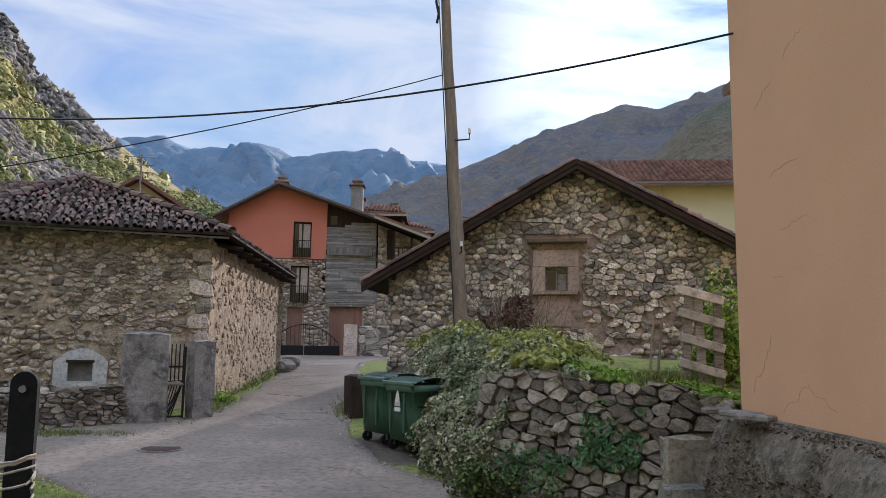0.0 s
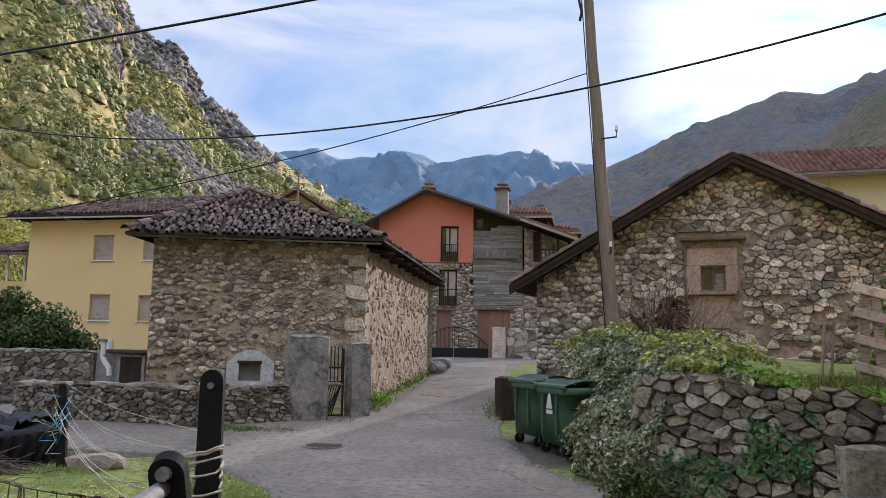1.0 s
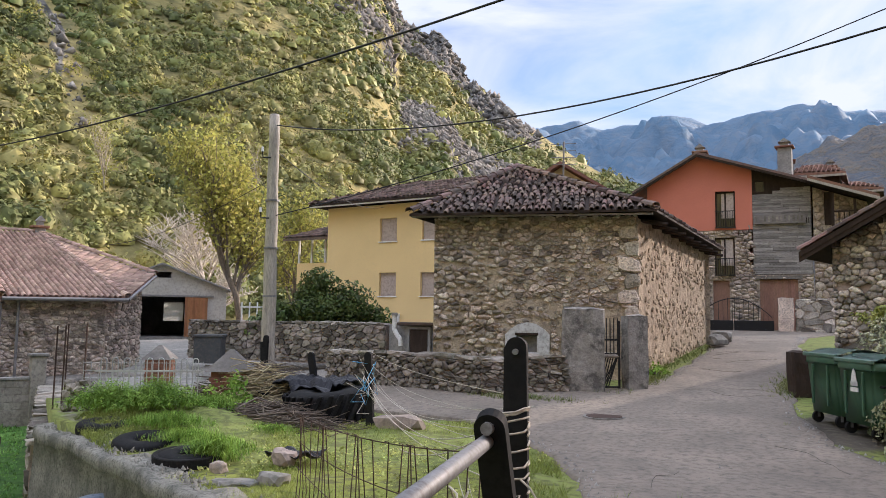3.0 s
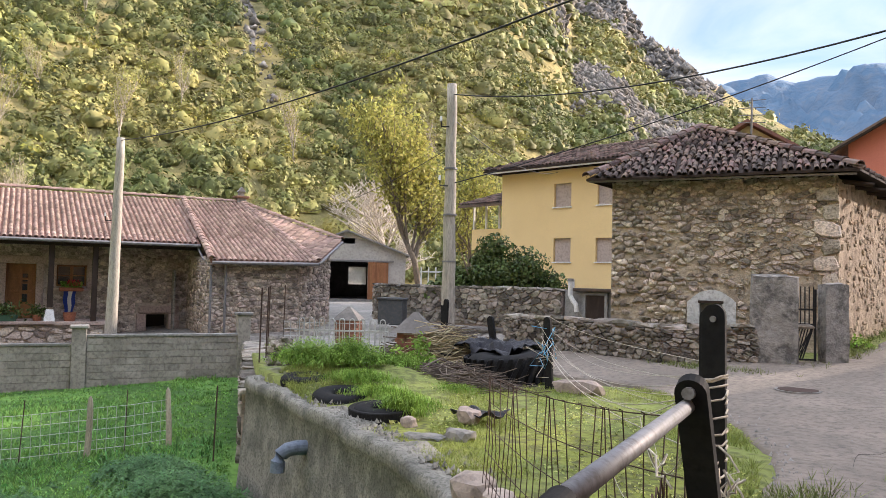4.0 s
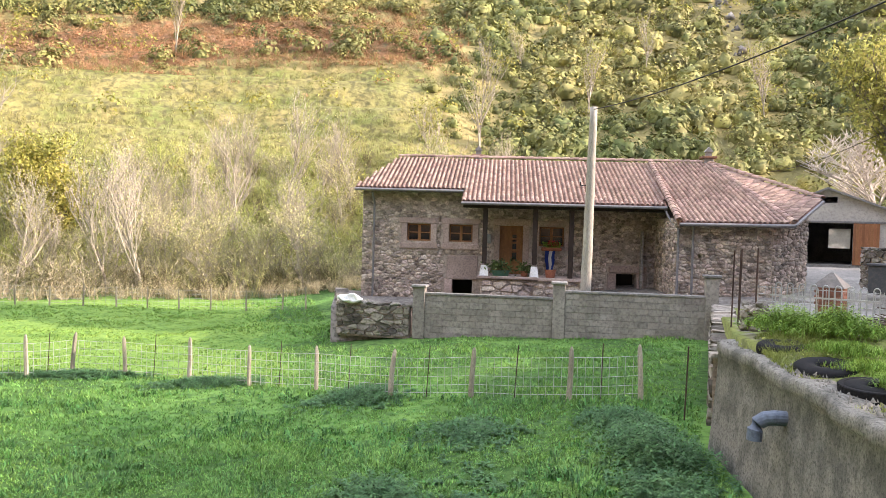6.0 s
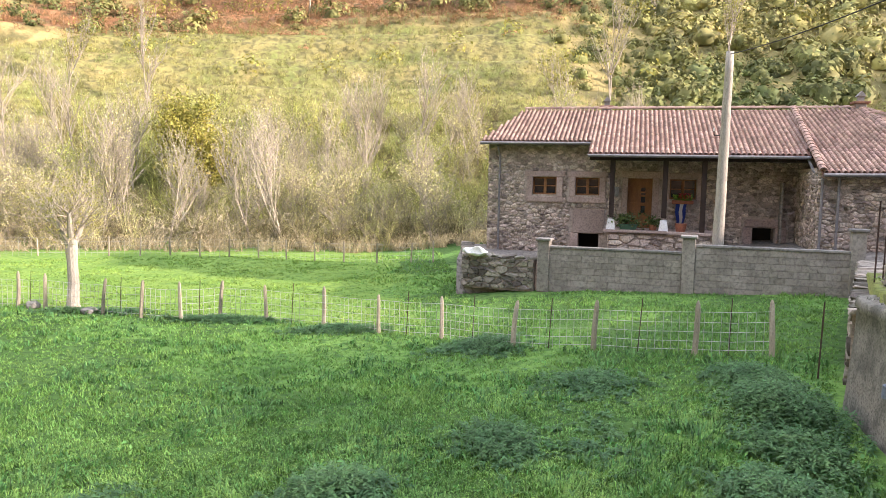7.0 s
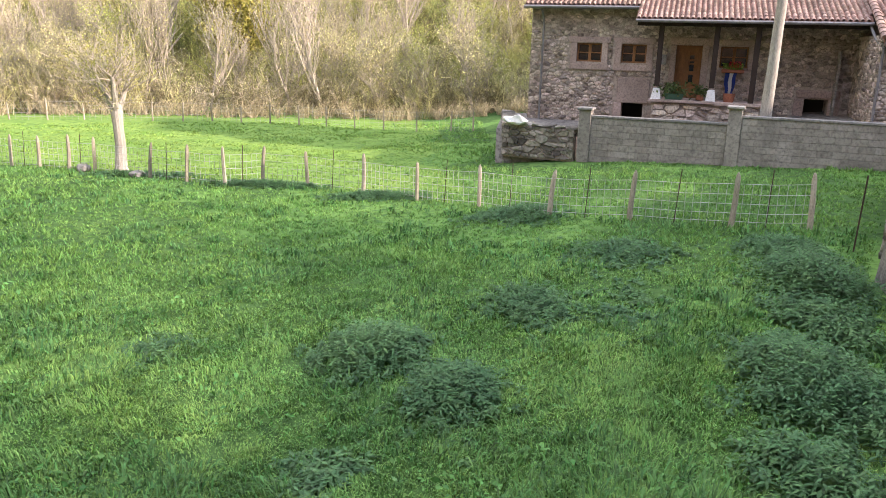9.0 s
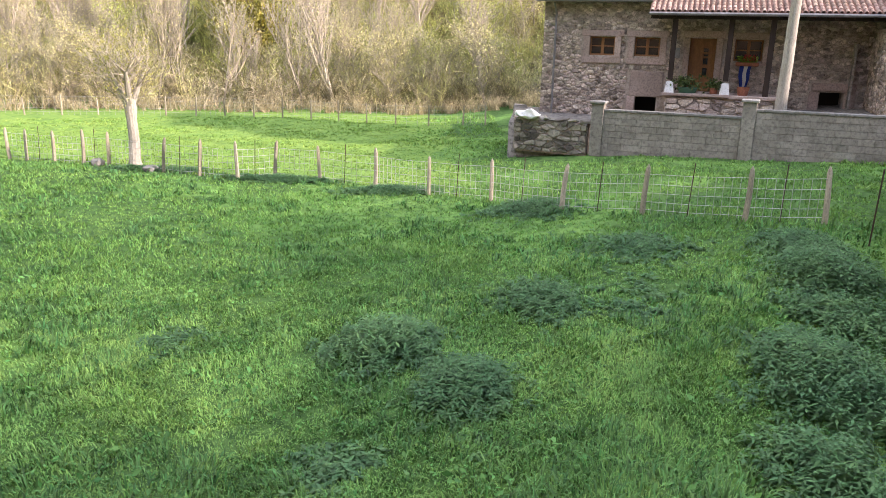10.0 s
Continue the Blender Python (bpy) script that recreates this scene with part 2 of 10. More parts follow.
OLD_TILE = surface("old clay tile", (0.20, 0.125, 0.10), (0.11, 0.08, 0.07), (0.08, 0.075, 0.065), scale=1.1, fine=8, bump=0.6, dist=0.01, rand=0.6)
NEW_TILE = surface("red clay tile", (0.41, 0.29, 0.235), (0.32, 0.22, 0.178), (0.19, 0.135, 0.11), scale=0.9, fine=7, bump=0.4, dist=0.008, rand=0.3)
BROWN_TILE = surface("brown clay tile", (0.24, 0.12, 0.085), (0.17, 0.09, 0.065), (0.11, 0.07, 0.055), scale=0.7, fine=9, bump=0.4, dist=0.01, rand=0.35)
OLD_WOOD = surface("weathered grey wood", (0.30, 0.275, 0.25), (0.20, 0.18, 0.16), (0.065, 0.055, 0.05), scale=2.0, fine=10, bump=0.6, dist=0.01, stretch=(1, 1, 6), rand=0.3)
GATE_WOOD = surface("pale weathered gate board", (0.50, 0.485, 0.46), (0.36, 0.345, 0.325), (0.17, 0.16, 0.15), scale=2.0, fine=9, bump=0.5, dist=0.008, rand=0.3)
PLANK_GREY = surface("weathered plank", (0.34, 0.315, 0.30), (0.22, 0.205, 0.20), (0.10, 0.09, 0.085), scale=2.0, fine=9, bump=0.5, dist=0.008, stretch=(1, 1, 8), rand=0.35)
# dark timber; on tiled roof slabs it paints the shade between tiles
DARK_WOOD_SHADE = surface("dark stained wood and roof-gap shade", (0.05, 0.034, 0.026), (0.03, 0.021, 0.017), scale=2, fine=14, bump=0.4, dist=0.006, stretch=(3, 3, 1))
DOOR_WOOD = surface("varnished brown door wood", (0.30, 0.14, 0.055), (0.22, 0.10, 0.04), scale=3, fine=14, rough=0.5, bump=0.25, dist=0.005, stretch=(4, 4, 1))
SHED_WOOD = surface("orange-brown door boards", (0.32, 0.145, 0.065), (0.25, 0.11, 0.05), scale=2, fine=12, rough=0.7, bump=0.3, stretch=(5, 5, 1), rand=0.15)
GARAGE_WOOD = surface("faded pinkish garage boards", (0.36, 0.20, 0.15), (0.28, 0.155, 0.115), scale=2, fine=10, bump=0.3, stretch=(5, 5, 1), rand=0.15)
POLE_WOOD = surface("bleached pole wood", (0.46, 0.42, 0.35), (0.33, 0.30, 0.26), (0.17, 0.155, 0.135), scale=2.5, fine=12, bump=0.5, dist=0.012, stretch=(6, 6, 0.6))
POLE_DARK = surface("brown pole wood", (0.29, 0.24, 0.195), (0.19, 0.16, 0.13), scale=2.5, fine=12, bump=0.5, dist=0.012, stretch=(6, 6, 0.6))
# lighter cement for the shed's front and right side, sunlight in its colour
SHED_WALL = surface("shed render lightened as sunlit", (0.50, 0.47, 0.425), (0.41, 0.385, 0.35), (0.30, 0.28, 0.255), scale=1.2, fine=8, bump=0.4, dist=0.01)
STAKE = surface("bare fence stake wood", (0.44, 0.385, 0.30), (0.30, 0.26, 0.20), (0.16, 0.13, 0.10), scale=4, fine=20, bump=0.5, dist=0.01, stretch=(4, 4, 0.8), rand=0.25)
BARK = surface("grey-brown bark", (0.25, 0.205, 0.16), (0.15, 0.125, 0.10), (0.08, 0.068, 0.055), scale=3, fine=14, bump=0.9, dist=0.03, stretch=(2, 2, 0.7))
TWIG = surface("bare twigs", (0.46, 0.405, 0.33), (0.36, 0.315, 0.25), (0.25, 0.215, 0.165), scale=0.4, fine=3, bump=0.0, rand=0.25)
PALE_TWIG = surface("pale bare twigs", (0.66, 0.60, 0.54), (0.55, 0.49, 0.43), (0.42, 0.37, 0.32), scale=0.4, fine=3, bump=0.0)
BRUSH = surface("dry brushwood", (0.20, 0.16, 0.13), (0.12, 0.098, 0.08), (0.065, 0.052, 0.044), scale=3, fine=20, bump=0.3, rand=0.4)
RUBBER = surface("worn black rubber", (0.012, 0.012, 0.013), (0.02, 0.02, 0.02), (0.008, 0.008, 0.009), scale=4, fine=25, spec=0.12, rough=0.75, bump=0.3, dist=0.004)
FOIL = surface("black silage foil", (0.009, 0.009, 0.013), (0.016, 0.016, 0.022), scale=4, fine=9, rough=0.45, bump=0.7, dist=0.04, spec=0.25)
TANK = surface("dark tank sheet", (0.06, 0.065, 0.07), (0.045, 0.048, 0.052), (0.09, 0.085, 0.08), scale=2, fine=12, rough=0.6, bump=0.2)
GALV = surface("dull galvanised pipe", (0.24, 0.243, 0.255), (0.17, 0.17, 0.18), (0.12, 0.11, 0.105), scale=5, fine=30, rough=0.6, bump=0.15, dist=0.002, metal=0.35)
RUST = surface("rusted wire", (0.085, 0.05, 0.038), (0.055, 0.036, 0.03), scale=8, fine=40, rough=0.85, bump=0.0)
WIRE = plain("dull fence wire", (0.42, 0.42, 0.40), 0.55, 0.3)
CABLE = plain("black cable", (0.012, 0.012, 0.013), 0.6)
TWINE = surface("pale baler twine", (0.55, 0.50, 0.42), (0.42, 0.38, 0.33), scale=20, fine=60, bump=0.0)
SHEET = surface("pale daylight stand-in", (0.85, 0.85, 0.83), (0.78, 0.78, 0.76), (0.7, 0.7, 0.68), scale=2, fine=8, bump=0.0, trans=0.7)
TWINE_BLUE = plain("blue twine", (0.10, 0.33, 0.55), 0.7)
ZINC = surface("zinc gutter", (0.26, 0.25, 0.25), (0.19, 0.18, 0.18), scale=3, fine=20, rough=0.5, bump=0.1, metal=0.3)
PIPE_BLUE = surface("blue-grey plastic pipe", (0.15, 0.185, 0.24), (0.11, 0.135, 0.175), (0.08, 0.095, 0.12), scale=4, fine=22, rough=0.6, bump=0.1)
WHITE_PAINT = surface("white paint", (0.78, 0.78, 0.76), (0.70, 0.69, 0.67), (0.55, 0.54, 0.52), scale=3, fine=20, rough=0.6, bump=0.1, dist=0.003)
SHUTTER = surface("pale roller shutter", (0.52, 0.43, 0.38), (0.47, 0.39, 0.35), scale=1, fine=10, rough=0.6, bump=0.1)
IRON = plain("dark wrought iron", (0.025, 0.025, 0.027), 0.55, 0.5)
BIN_GREEN = surface("dark green bin plastic", (0.045, 0.115, 0.07), (0.036, 0.095, 0.058), (0.05, 0.11, 0.07), scale=2, fine=16, rough=0.48, bump=0.1, dist=0.003, spec=0.4)
BIN_LID = surface("dusty green lid", (0.075, 0.16, 0.12), (0.055, 0.125, 0.09), (0.14, 0.19, 0.16), scale=3, fine=12, rough=0.42, bump=0.1, dist=0.003, spec=0.5)
GLASS_DARK = plain("dark window glass", (0.012, 0.014, 0.016), 0.06, 0.0, 0.6)
# near-black colour stands in for the shade inside rooms and cellars
INTERIOR = plain("interior plaster darkened as unlit", (0.045, 0.04, 0.035), 0.9)
ASPHALT = surface("worn grey road concrete", (0.26, 0.216, 0.175), (0.175, 0.147, 0.121), (0.105, 0.09, 0.077), scale=0.7, fine=11, bump=0.6, dist=0.012, rough=0.85)
GRAVEL = surface("grey stone chips", (0.30, 0.28, 0.26), (0.19, 0.18, 0.165), scale=4, fine=30, bump=0.6, rand=0.4)
BOULDER = surface("pinkish boulder", (0.44, 0.355, 0.30), (0.31, 0.255, 0.22), (0.17, 0.145, 0.13), scale=2.4, fine=11, bump=0.7, dist=0.02, rand=0.2)
BRICK_PIER = surface("reddish brick pier", (0.27, 0.12, 0.08), (0.20, 0.09, 0.065), (0.12, 0.07, 0.055), scale=2.5, fine=12, bump=0.4, rand=0.2)
SLATE_CAP = surface("grey cement cap", (0.22, 0.20, 0.18), (0.14, 0.13, 0.12), scale=3, fine=14, bump=0.5)
FLAG_BLUE = plain("blue cloth", (0.03, 0.06, 0.30), 0.9)
FLAG_WHITE = plain("white cloth", (0.75, 0.74, 0.72), 0.9)
FLOWER_RED = plain("red geranium petals", (0.50, 0.03, 0.03), 0.7)
TERRACOTTA = surface("terracotta pot", (0.34, 0.13, 0.075), (0.26, 0.10, 0.06), scale=6, fine=20, bump=0.2)

GRASS_BLADE = surface("field grass blades", (0.145, 0.30, 0.072), (0.215, 0.375, 0.088), (0.095, 0.215, 0.056), scale=0.5, fine=3.0, bump=0, rand=0.5, rough=0.6, trans=0.2, spec=0.2)
VERGE_GRASS = surface("thin verge grass", (0.15, 0.20, 0.06), (0.22, 0.235, 0.085), (0.11, 0.125, 0.05), scale=0.8, fine=4.0, bump=0, rand=0.5, rough=0.7, trans=0.15, spec=0.12)
# brighter copy of the field grass, sun on the far field put into colour
SUNLIT_GRASS = surface("short field grass brightened as sunlit", (0.19, 0.325, 0.068), (0.275, 0.395, 0.088), (0.13, 0.24, 0.052), scale=0.4, fine=2.5, bump=0, rand=0.45, rough=0.7, trans=0.2, spec=0.12)
CLOVER = surface("clover leaves", (0.095, 0.26, 0.065), (0.14, 0.32, 0.08), (0.065, 0.18, 0.05), scale=1.5, fine=6, bump=0, rand=0.4, rough=0.6, trans=0.15, spec=0.2)
WEED_LEAF = surface("nettle leaves", (0.075, 0.18, 0.07), (0.12, 0.24, 0.085), (0.04, 0.105, 0.045), scale=1.5, fine=5, bump=0, rand=0.35, rough=0.55, trans=0.25)
IVY_LEAF = surface("variegated ivy leaves", (0.14, 0.19, 0.085), (0.58, 0.57, 0.39), (0.045, 0.075, 0.03), scale=2.6, fine=16, bump=0, rand=0.65, rough=0.5, trans=0.2)
SPURGE = surface("yellow-green bank leaves", (0.34, 0.38, 0.10), (0.48, 0.48, 0.16), (0.18, 0.22, 0.06), scale=2.0, fine=7, bump=0, rand=0.4, rough=0.6, trans=0.3)
LITTER = surface("dead leaves and earth", (0.20, 0.155, 0.105), (0.10, 0.08, 0.06), (0.05, 0.042, 0.034), scale=3, fine=14, bump=0, rand=0.6, rough=0.9)
RED_LEAF = surface("reddish shrub leaves", (0.17, 0.06, 0.055), (0.11, 0.10, 0.05), scale=3, fine=8, bump=0, rand=0.4, trans=0.3)
SHRUB_LEAF = surface("dark evergreen leaves", (0.05, 0.085, 0.022), (0.085, 0.125, 0.032), (0.12, 0.145, 0.05), scale=2, fine=7, bump=0, rand=0.5, rough=0.45, trans=0.15)
BRIGHT_LEAF = surface("fresh green leaves", (0.19, 0.33, 0.055), (0.27, 0.40, 0.08), scale=2, fine=7, bump=0, rand=0.4, trans=0.3)
RIVER_LEAF = surface("pale riverside leaves", (0.48, 0.46, 0.20), (0.60, 0.54, 0.29), (0.30, 0.31, 0.12), scale=0.3, fine=2, bump=0, rand=0.55, rough=0.7, trans=0.4)
LIME_LEAF = surface("yellow-green riverside leaves", (0.40, 0.44, 0.12), (0.50, 0.50, 0.17), (0.24, 0.29, 0.08), scale=0.3, fine=2, bump=0, rand=0.5, rough=0.7, trans=0.4)
THICKET = surface("dark thicket twigs and leaves", (0.19, 0.165, 0.08), (0.28, 0.24, 0.13), (0.09, 0.085, 0.045), scale=0.4, fine=3, bump=0, rand=0.5, rough=0.7, trans=0.1)
WILLOW = surface("grey willow twigs", (0.50, 0.435, 0.32), (0.37, 0.32, 0.23), (0.22, 0.195, 0.13), scale=0.4, fine=3, bump=0, rand=0.5, rough=0.7, trans=0.15)
TREE_LEAF = surface("autumn olive leaves", (0.34, 0.345, 0.09), (0.46, 0.42, 0.12), (0.21, 0.225, 0.06), scale=0.5, fine=3, bump=0, rand=0.45, rough=0.6, trans=0.35)
BRACKEN = surface("rusty bracken", (0.44, 0.24, 0.12), (0.32, 0.20, 0.10), (0.16, 0.13, 0.06), scale=0.1, fine=0.6, bump=0, rand=0.3, rough=0.8, trans=0.1)
GOLD_LEAF = surface("golden autumn leaves", (0.42, 0.37, 0.085), (0.30, 0.32, 0.085), scale=0.5, fine=3, bump=0, rand=0.4, trans=0.35)
SCRUB = surface("hillside scrub leaves", (0.125, 0.15, 0.045), (0.34, 0.305, 0.10), (0.08, 0.095, 0.034), scale=0.035, fine=0.3, bump=0, rand=0.45, rough=0.7, trans=0.06, lo=0.40, hi=0.62)
DRY_GRASS = surface("dry straw", (0.52, 0.44, 0.28), (0.42, 0.36, 0.22), scale=3, fine=9, bump=0, rand=0.4, trans=0.3)
HILL = covered("hillside", [
    ((0.36, 0.285, 0.12), (0.25, 0.215, 0.088), (0.145, 0.13, 0.057), 0.04, 0.35),
    ((0.29, 0.245, 0.095), (0.20, 0.22, 0.07), (0.15, 0.135, 0.06), 0.22, 1.6),
    ((0.30, 0.155, 0.08), (0.21, 0.12, 0.062), (0.13, 0.105, 0.05), 0.1, 1.0),
    ((0.21, 0.195, 0.18), (0.12, 0.112, 0.104), (0.05, 0.05, 0.046), 0.09, 0.4)])
# ground under the blades coloured darker, painting shade in the grass gaps
FIELD = covered("pasture", [
    ((0.055, 0.118, 0.03), (0.078, 0.15, 0.039), (0.034, 0.076, 0.021), 0.25, 5.0),
    ((0.105, 0.215, 0.05), (0.145, 0.26, 0.06), (0.065, 0.14, 0.036), 0.25, 4.0),
    # far field's cover, painted brighter as if sunlit
    ((0.155, 0.265, 0.055), (0.20, 0.305, 0.065), (0.11, 0.195, 0.045), 0.4, 4.0),
    ((0.10, 0.085, 0.06), (0.16, 0.13, 0.09), (0.07, 0.06, 0.045), 0.9, 6.0)])
VILLAGE = covered("village ground", [
    ((0.16, 0.20, 0.06), (0.22, 0.24, 0.075), (0.12, 0.13, 0.05), 0.9, 7.0),
    ((0.27, 0.245, 0.215), (0.20, 0.18, 0.16), (0.13, 0.12, 0.105), 0.9, 8.0),
    ((0.235, 0.25, 0.06), (0.165, 0.19, 0.045), (0.105, 0.105, 0.045), 1.6, 9.0),
    ((0.10, 0.085, 0.07), (0.075, 0.065, 0.055), (0.12, 0.105, 0.08), 1.4, 9.0)])
HILL_ROCK = surface("hillside rock", (0.25, 0.225, 0.195), (0.13, 0.118, 0.105), (0.06, 0.056, 0.05), scale=0.15, fine=1.2, bump=0.6, dist=0.3, rand=0.45)
TUSSOCK = surface("yellowing hill grass", (0.36, 0.32, 0.115), (0.22, 0.27, 0.08), (0.18, 0.16, 0.07), scale=0.1, fine=1.0, bump=0, rand=0.4, rough=0.8, trans=0.15)
# distance haze is put into these two ridges' base colours as blue
FAR_BLUE = surface("far ridge blued for haze", (0.07, 0.14, 0.215), (0.098, 0.155, 0.22), (0.135, 0.17, 0.21), scale=0.004, fine=0.03, bump=0.5, dist=14)
FAR_BROWN = surface("brown forest ridge, partly blued for haze", (0.13, 0.122, 0.112), (0.088, 0.102, 0.122), (0.19, 0.145, 0.10), scale=0.011, fine=0.12, bump=0.9, dist=9, lo=0.42, hi=0.58)
FAR_DARK = surface("distant wooded ridge", (0.09, 0.10, 0.06), (0.165, 0.13, 0.08), (0.055, 0.065, 0.045), scale=0.018, fine=0.22, bump=0.9, dist=6, lo=0.42, hi=0.58)

# ---------------------------------------------------------------- helpers
SHIFT = {}


def thing(name, x, y, z, ang=0.0, label="", category="", group="", kind="", world_z=False):
    """An empty at a thing's base; with world_z its parts are written with heights above the world's zero."""
    ob = new(name)
    ob.empty_display_size = 0.2
    ob.matrix_basis = pose(x, y, z, 0, 0, ang)
    SHIFT[ob] = z if world_z else 0.0
    return tagged(ob, label, category, group, kind)


def finish(ob, mat, parent, label="", kind=""):
    ob.data.materials.append(mat)
    if parent is not None:
        ob.parent = parent
        SHIFT[ob] = SHIFT.get(parent, 0.0)
    if label or kind:
        tagged(ob, label, kind=kind)
    return ob


def part(name, bm, mat, parent, label="", smooth=False, kind=""):
    me = bpy.data.meshes.new(name)
    dz = SHIFT.get(parent, 0.0) if parent is not None else 0.0
    if dz:
        bmesh.ops.translate(bm, verts=bm.verts, vec=(0, 0, -dz))
    bmesh.ops.recalc_face_normals(bm, faces=bm.faces)
    bm.to_mesh(me)
    bm.free()
    if smooth:
        me.polygons.foreach_set("use_smooth", [True] * len(me.polygons))
    return finish(new(name, me), mat, parent, label, kind)


def np_mesh(name, V, F, mat, parent=None, label="", kind="", smooth=False, shift=True):
    """A mesh object from arrays of points and of faces that all have the same number of corners."""
    V, F = np.asarray(V, np.float32).copy(), np.asarray(F, np.int32)
    if shift and parent is not None:
        V[:, 2] -= SHIFT.get(parent, 0.0)
    me = bpy.data.meshes.new(name)
    me.vertices.add(len(V))
    me.vertices.foreach_set("co", V.ravel())
    k = F.shape[1]
    me.loops.add(F.size)
    me.loops.foreach_set("vertex_index", F.ravel())
    me.polygons.add(len(F))
    me.polygons.foreach_set("loop_start", np.arange(0, F.size, k, dtype=np.int32))
    if smooth:
        me.polygons.foreach_set("use_smooth", np.ones(len(F), bool))
    me.update(calc_edges=True)
    me.validate()
    return finish(new(name, me), mat, parent, label, kind)


def bx(bm, x0, x1, y0, y1, z0, z1, bev=0.0):
    r = bmesh.ops.create_cube(bm, size=1.0, matrix=Matrix.Translation(((x0 + x1) / 2, (y0 + y1) / 2, (z0 + z1) / 2)) @ Matrix.Diagonal((abs(x1 - x0), abs(y1 - y0), abs(z1 - z0), 1)))
    if bev:
        es = list({e for v in r["verts"] for e in v.link_edges})
        bmesh.ops.bevel(bm, geom=es, offset=bev, segments=1, affect="EDGES")
    return bm


def box(x0, x1, y0, y1, z0, z1, bev=0.0):
    return bx(bmesh.new(), x0, x1, y0, y1, z0, z1, bev)


def prism(bm, pts, y0, y1):
    """A polygon of (x, z) drawn from y0 to y1."""
    a = [bm.verts.new((x, y0, z)) for x, z in pts]
    b = [bm.verts.new((x, y1, z)) for x, z in pts]
    bm.faces.new(a[::-1])
    bm.faces.new(b)
    for i in range(len(pts)):
        j = (i + 1) % len(pts)
        bm.faces.new((a[i], a[j], b[j], b[i]))
    return bm


def poly_slab(bm, pts, drop):
    """A flat polygon of 3D points, thickened downwards."""
    a = [bm.verts.new(p) for p in pts]
    b = [bm.verts.new((p[0], p[1], p[2] - drop)) for p in pts]
    bm.faces.new(a)
    bm.faces.new(b[::-1])
    for i in range(len(pts)):
        j = (i + 1) % len(pts)
        bm.faces.new((a[j], a[i], b[i], b[j]))
    return bm


def cyl(bm, p0, p1, r0, r1=None, n=8):
    r1 = r0 if r1 is None else r1
    p0, p1 = Vector(p0), Vector(p1)
    q = (p1 - p0).to_track_quat("Z", "Y")
    rings = []
    for p, r in ((p0, r0), (p1, r1)):
        rings.append([bm.verts.new(p + q @ Vector((r * math.cos(2 * math.pi * i / n), r * math.sin(2 * math.pi * i / n), 0))) for i in range(n)])
    for i in range(n):
        j = (i + 1) % n
        bm.faces.new((rings[0][i], rings[0][j], rings[1][j], rings[1][i]))
    bm.faces.new(rings[0][::-1])
    bm.faces.new(rings[1])
    return bm


def tube_arrays(pts, radii, n=6):
    """Points and quads of one bent, tapered tube."""
    pts = [Vector(p) for p in pts]
    V, F = [], []
    for i, p in enumerate(pts):
        d = (pts[min(i + 1, len(pts) - 1)] - pts[max(i - 1, 0)]).normalized()
        s = d.cross(Vector((0.31, 0.17, 0.93)) if abs(d.z) < 0.9 else Vector((1, 0.1, 0))).normalized()
        t = d.cross(s)
        for k in range(n):
            a = 2 * math.pi * k / n
            V.append(p + radii[i] * (math.cos(a) * s + math.sin(a) * t))
        if i:
            o = (i - 1) * n
            F += [(o + k, o + (k + 1) % n, o + n + (k + 1) % n, o + n + k) for k in range(n)]
    return V, F


class Tubes:
    """Gathers many tubes into one mesh."""

    def __init__(self):
        self.V, self.F = [], []

    def add(self, pts, radii, n=6):
        if not hasattr(radii, "__len__"):
            radii = [radii] * len(pts)
        V, F = tube_arrays(pts, radii, n)
        o = len(self.V)
        self.V += [tuple(v) for v in V]
        self.F += [tuple(o + i for i in f) for f in F]
        return self

    def make(self, name, mat, parent=None, label="", kind="", smooth=True):
        return np_mesh(name, self.V, self.F, mat, parent, label, kind, smooth)


def np_tube_bm(pts, radius, n=8):
    """One bent pipe as a bmesh, closed at both ends."""
    V, F = tube_arrays(pts, [radius] * len(pts), n)
    bm = bmesh.new()
    vs = [bm.verts.new(v) for v in V]
    for f in F:
        bm.faces.new([vs[i] for i in f])
    bm.faces.new(vs[:n][::-1])
    bm.faces.new(vs[-n:])
    return bm


def np_tube_bm_taper(pts, radii, n=8):
    """As np_tube_bm, with a radius for each point."""
    V, F = tube_arrays(pts, radii, n)
    bm = bmesh.new()
    vs = [bm.verts.new(v) for v in V]
    for f in F:
        bm.faces.new([vs[i] for i in f])
    bm.faces.new(vs[:n][::-1])
    bm.faces.new(vs[-n:])
    return bm


def sag(p, q, dip, n=24):
    p, q = Vector(p), Vector(q)
    return [p.lerp(q, i / n) - Vector((0, 0, dip * 4 * (i / n) * (1 - i / n))) for i in range(n + 1)]


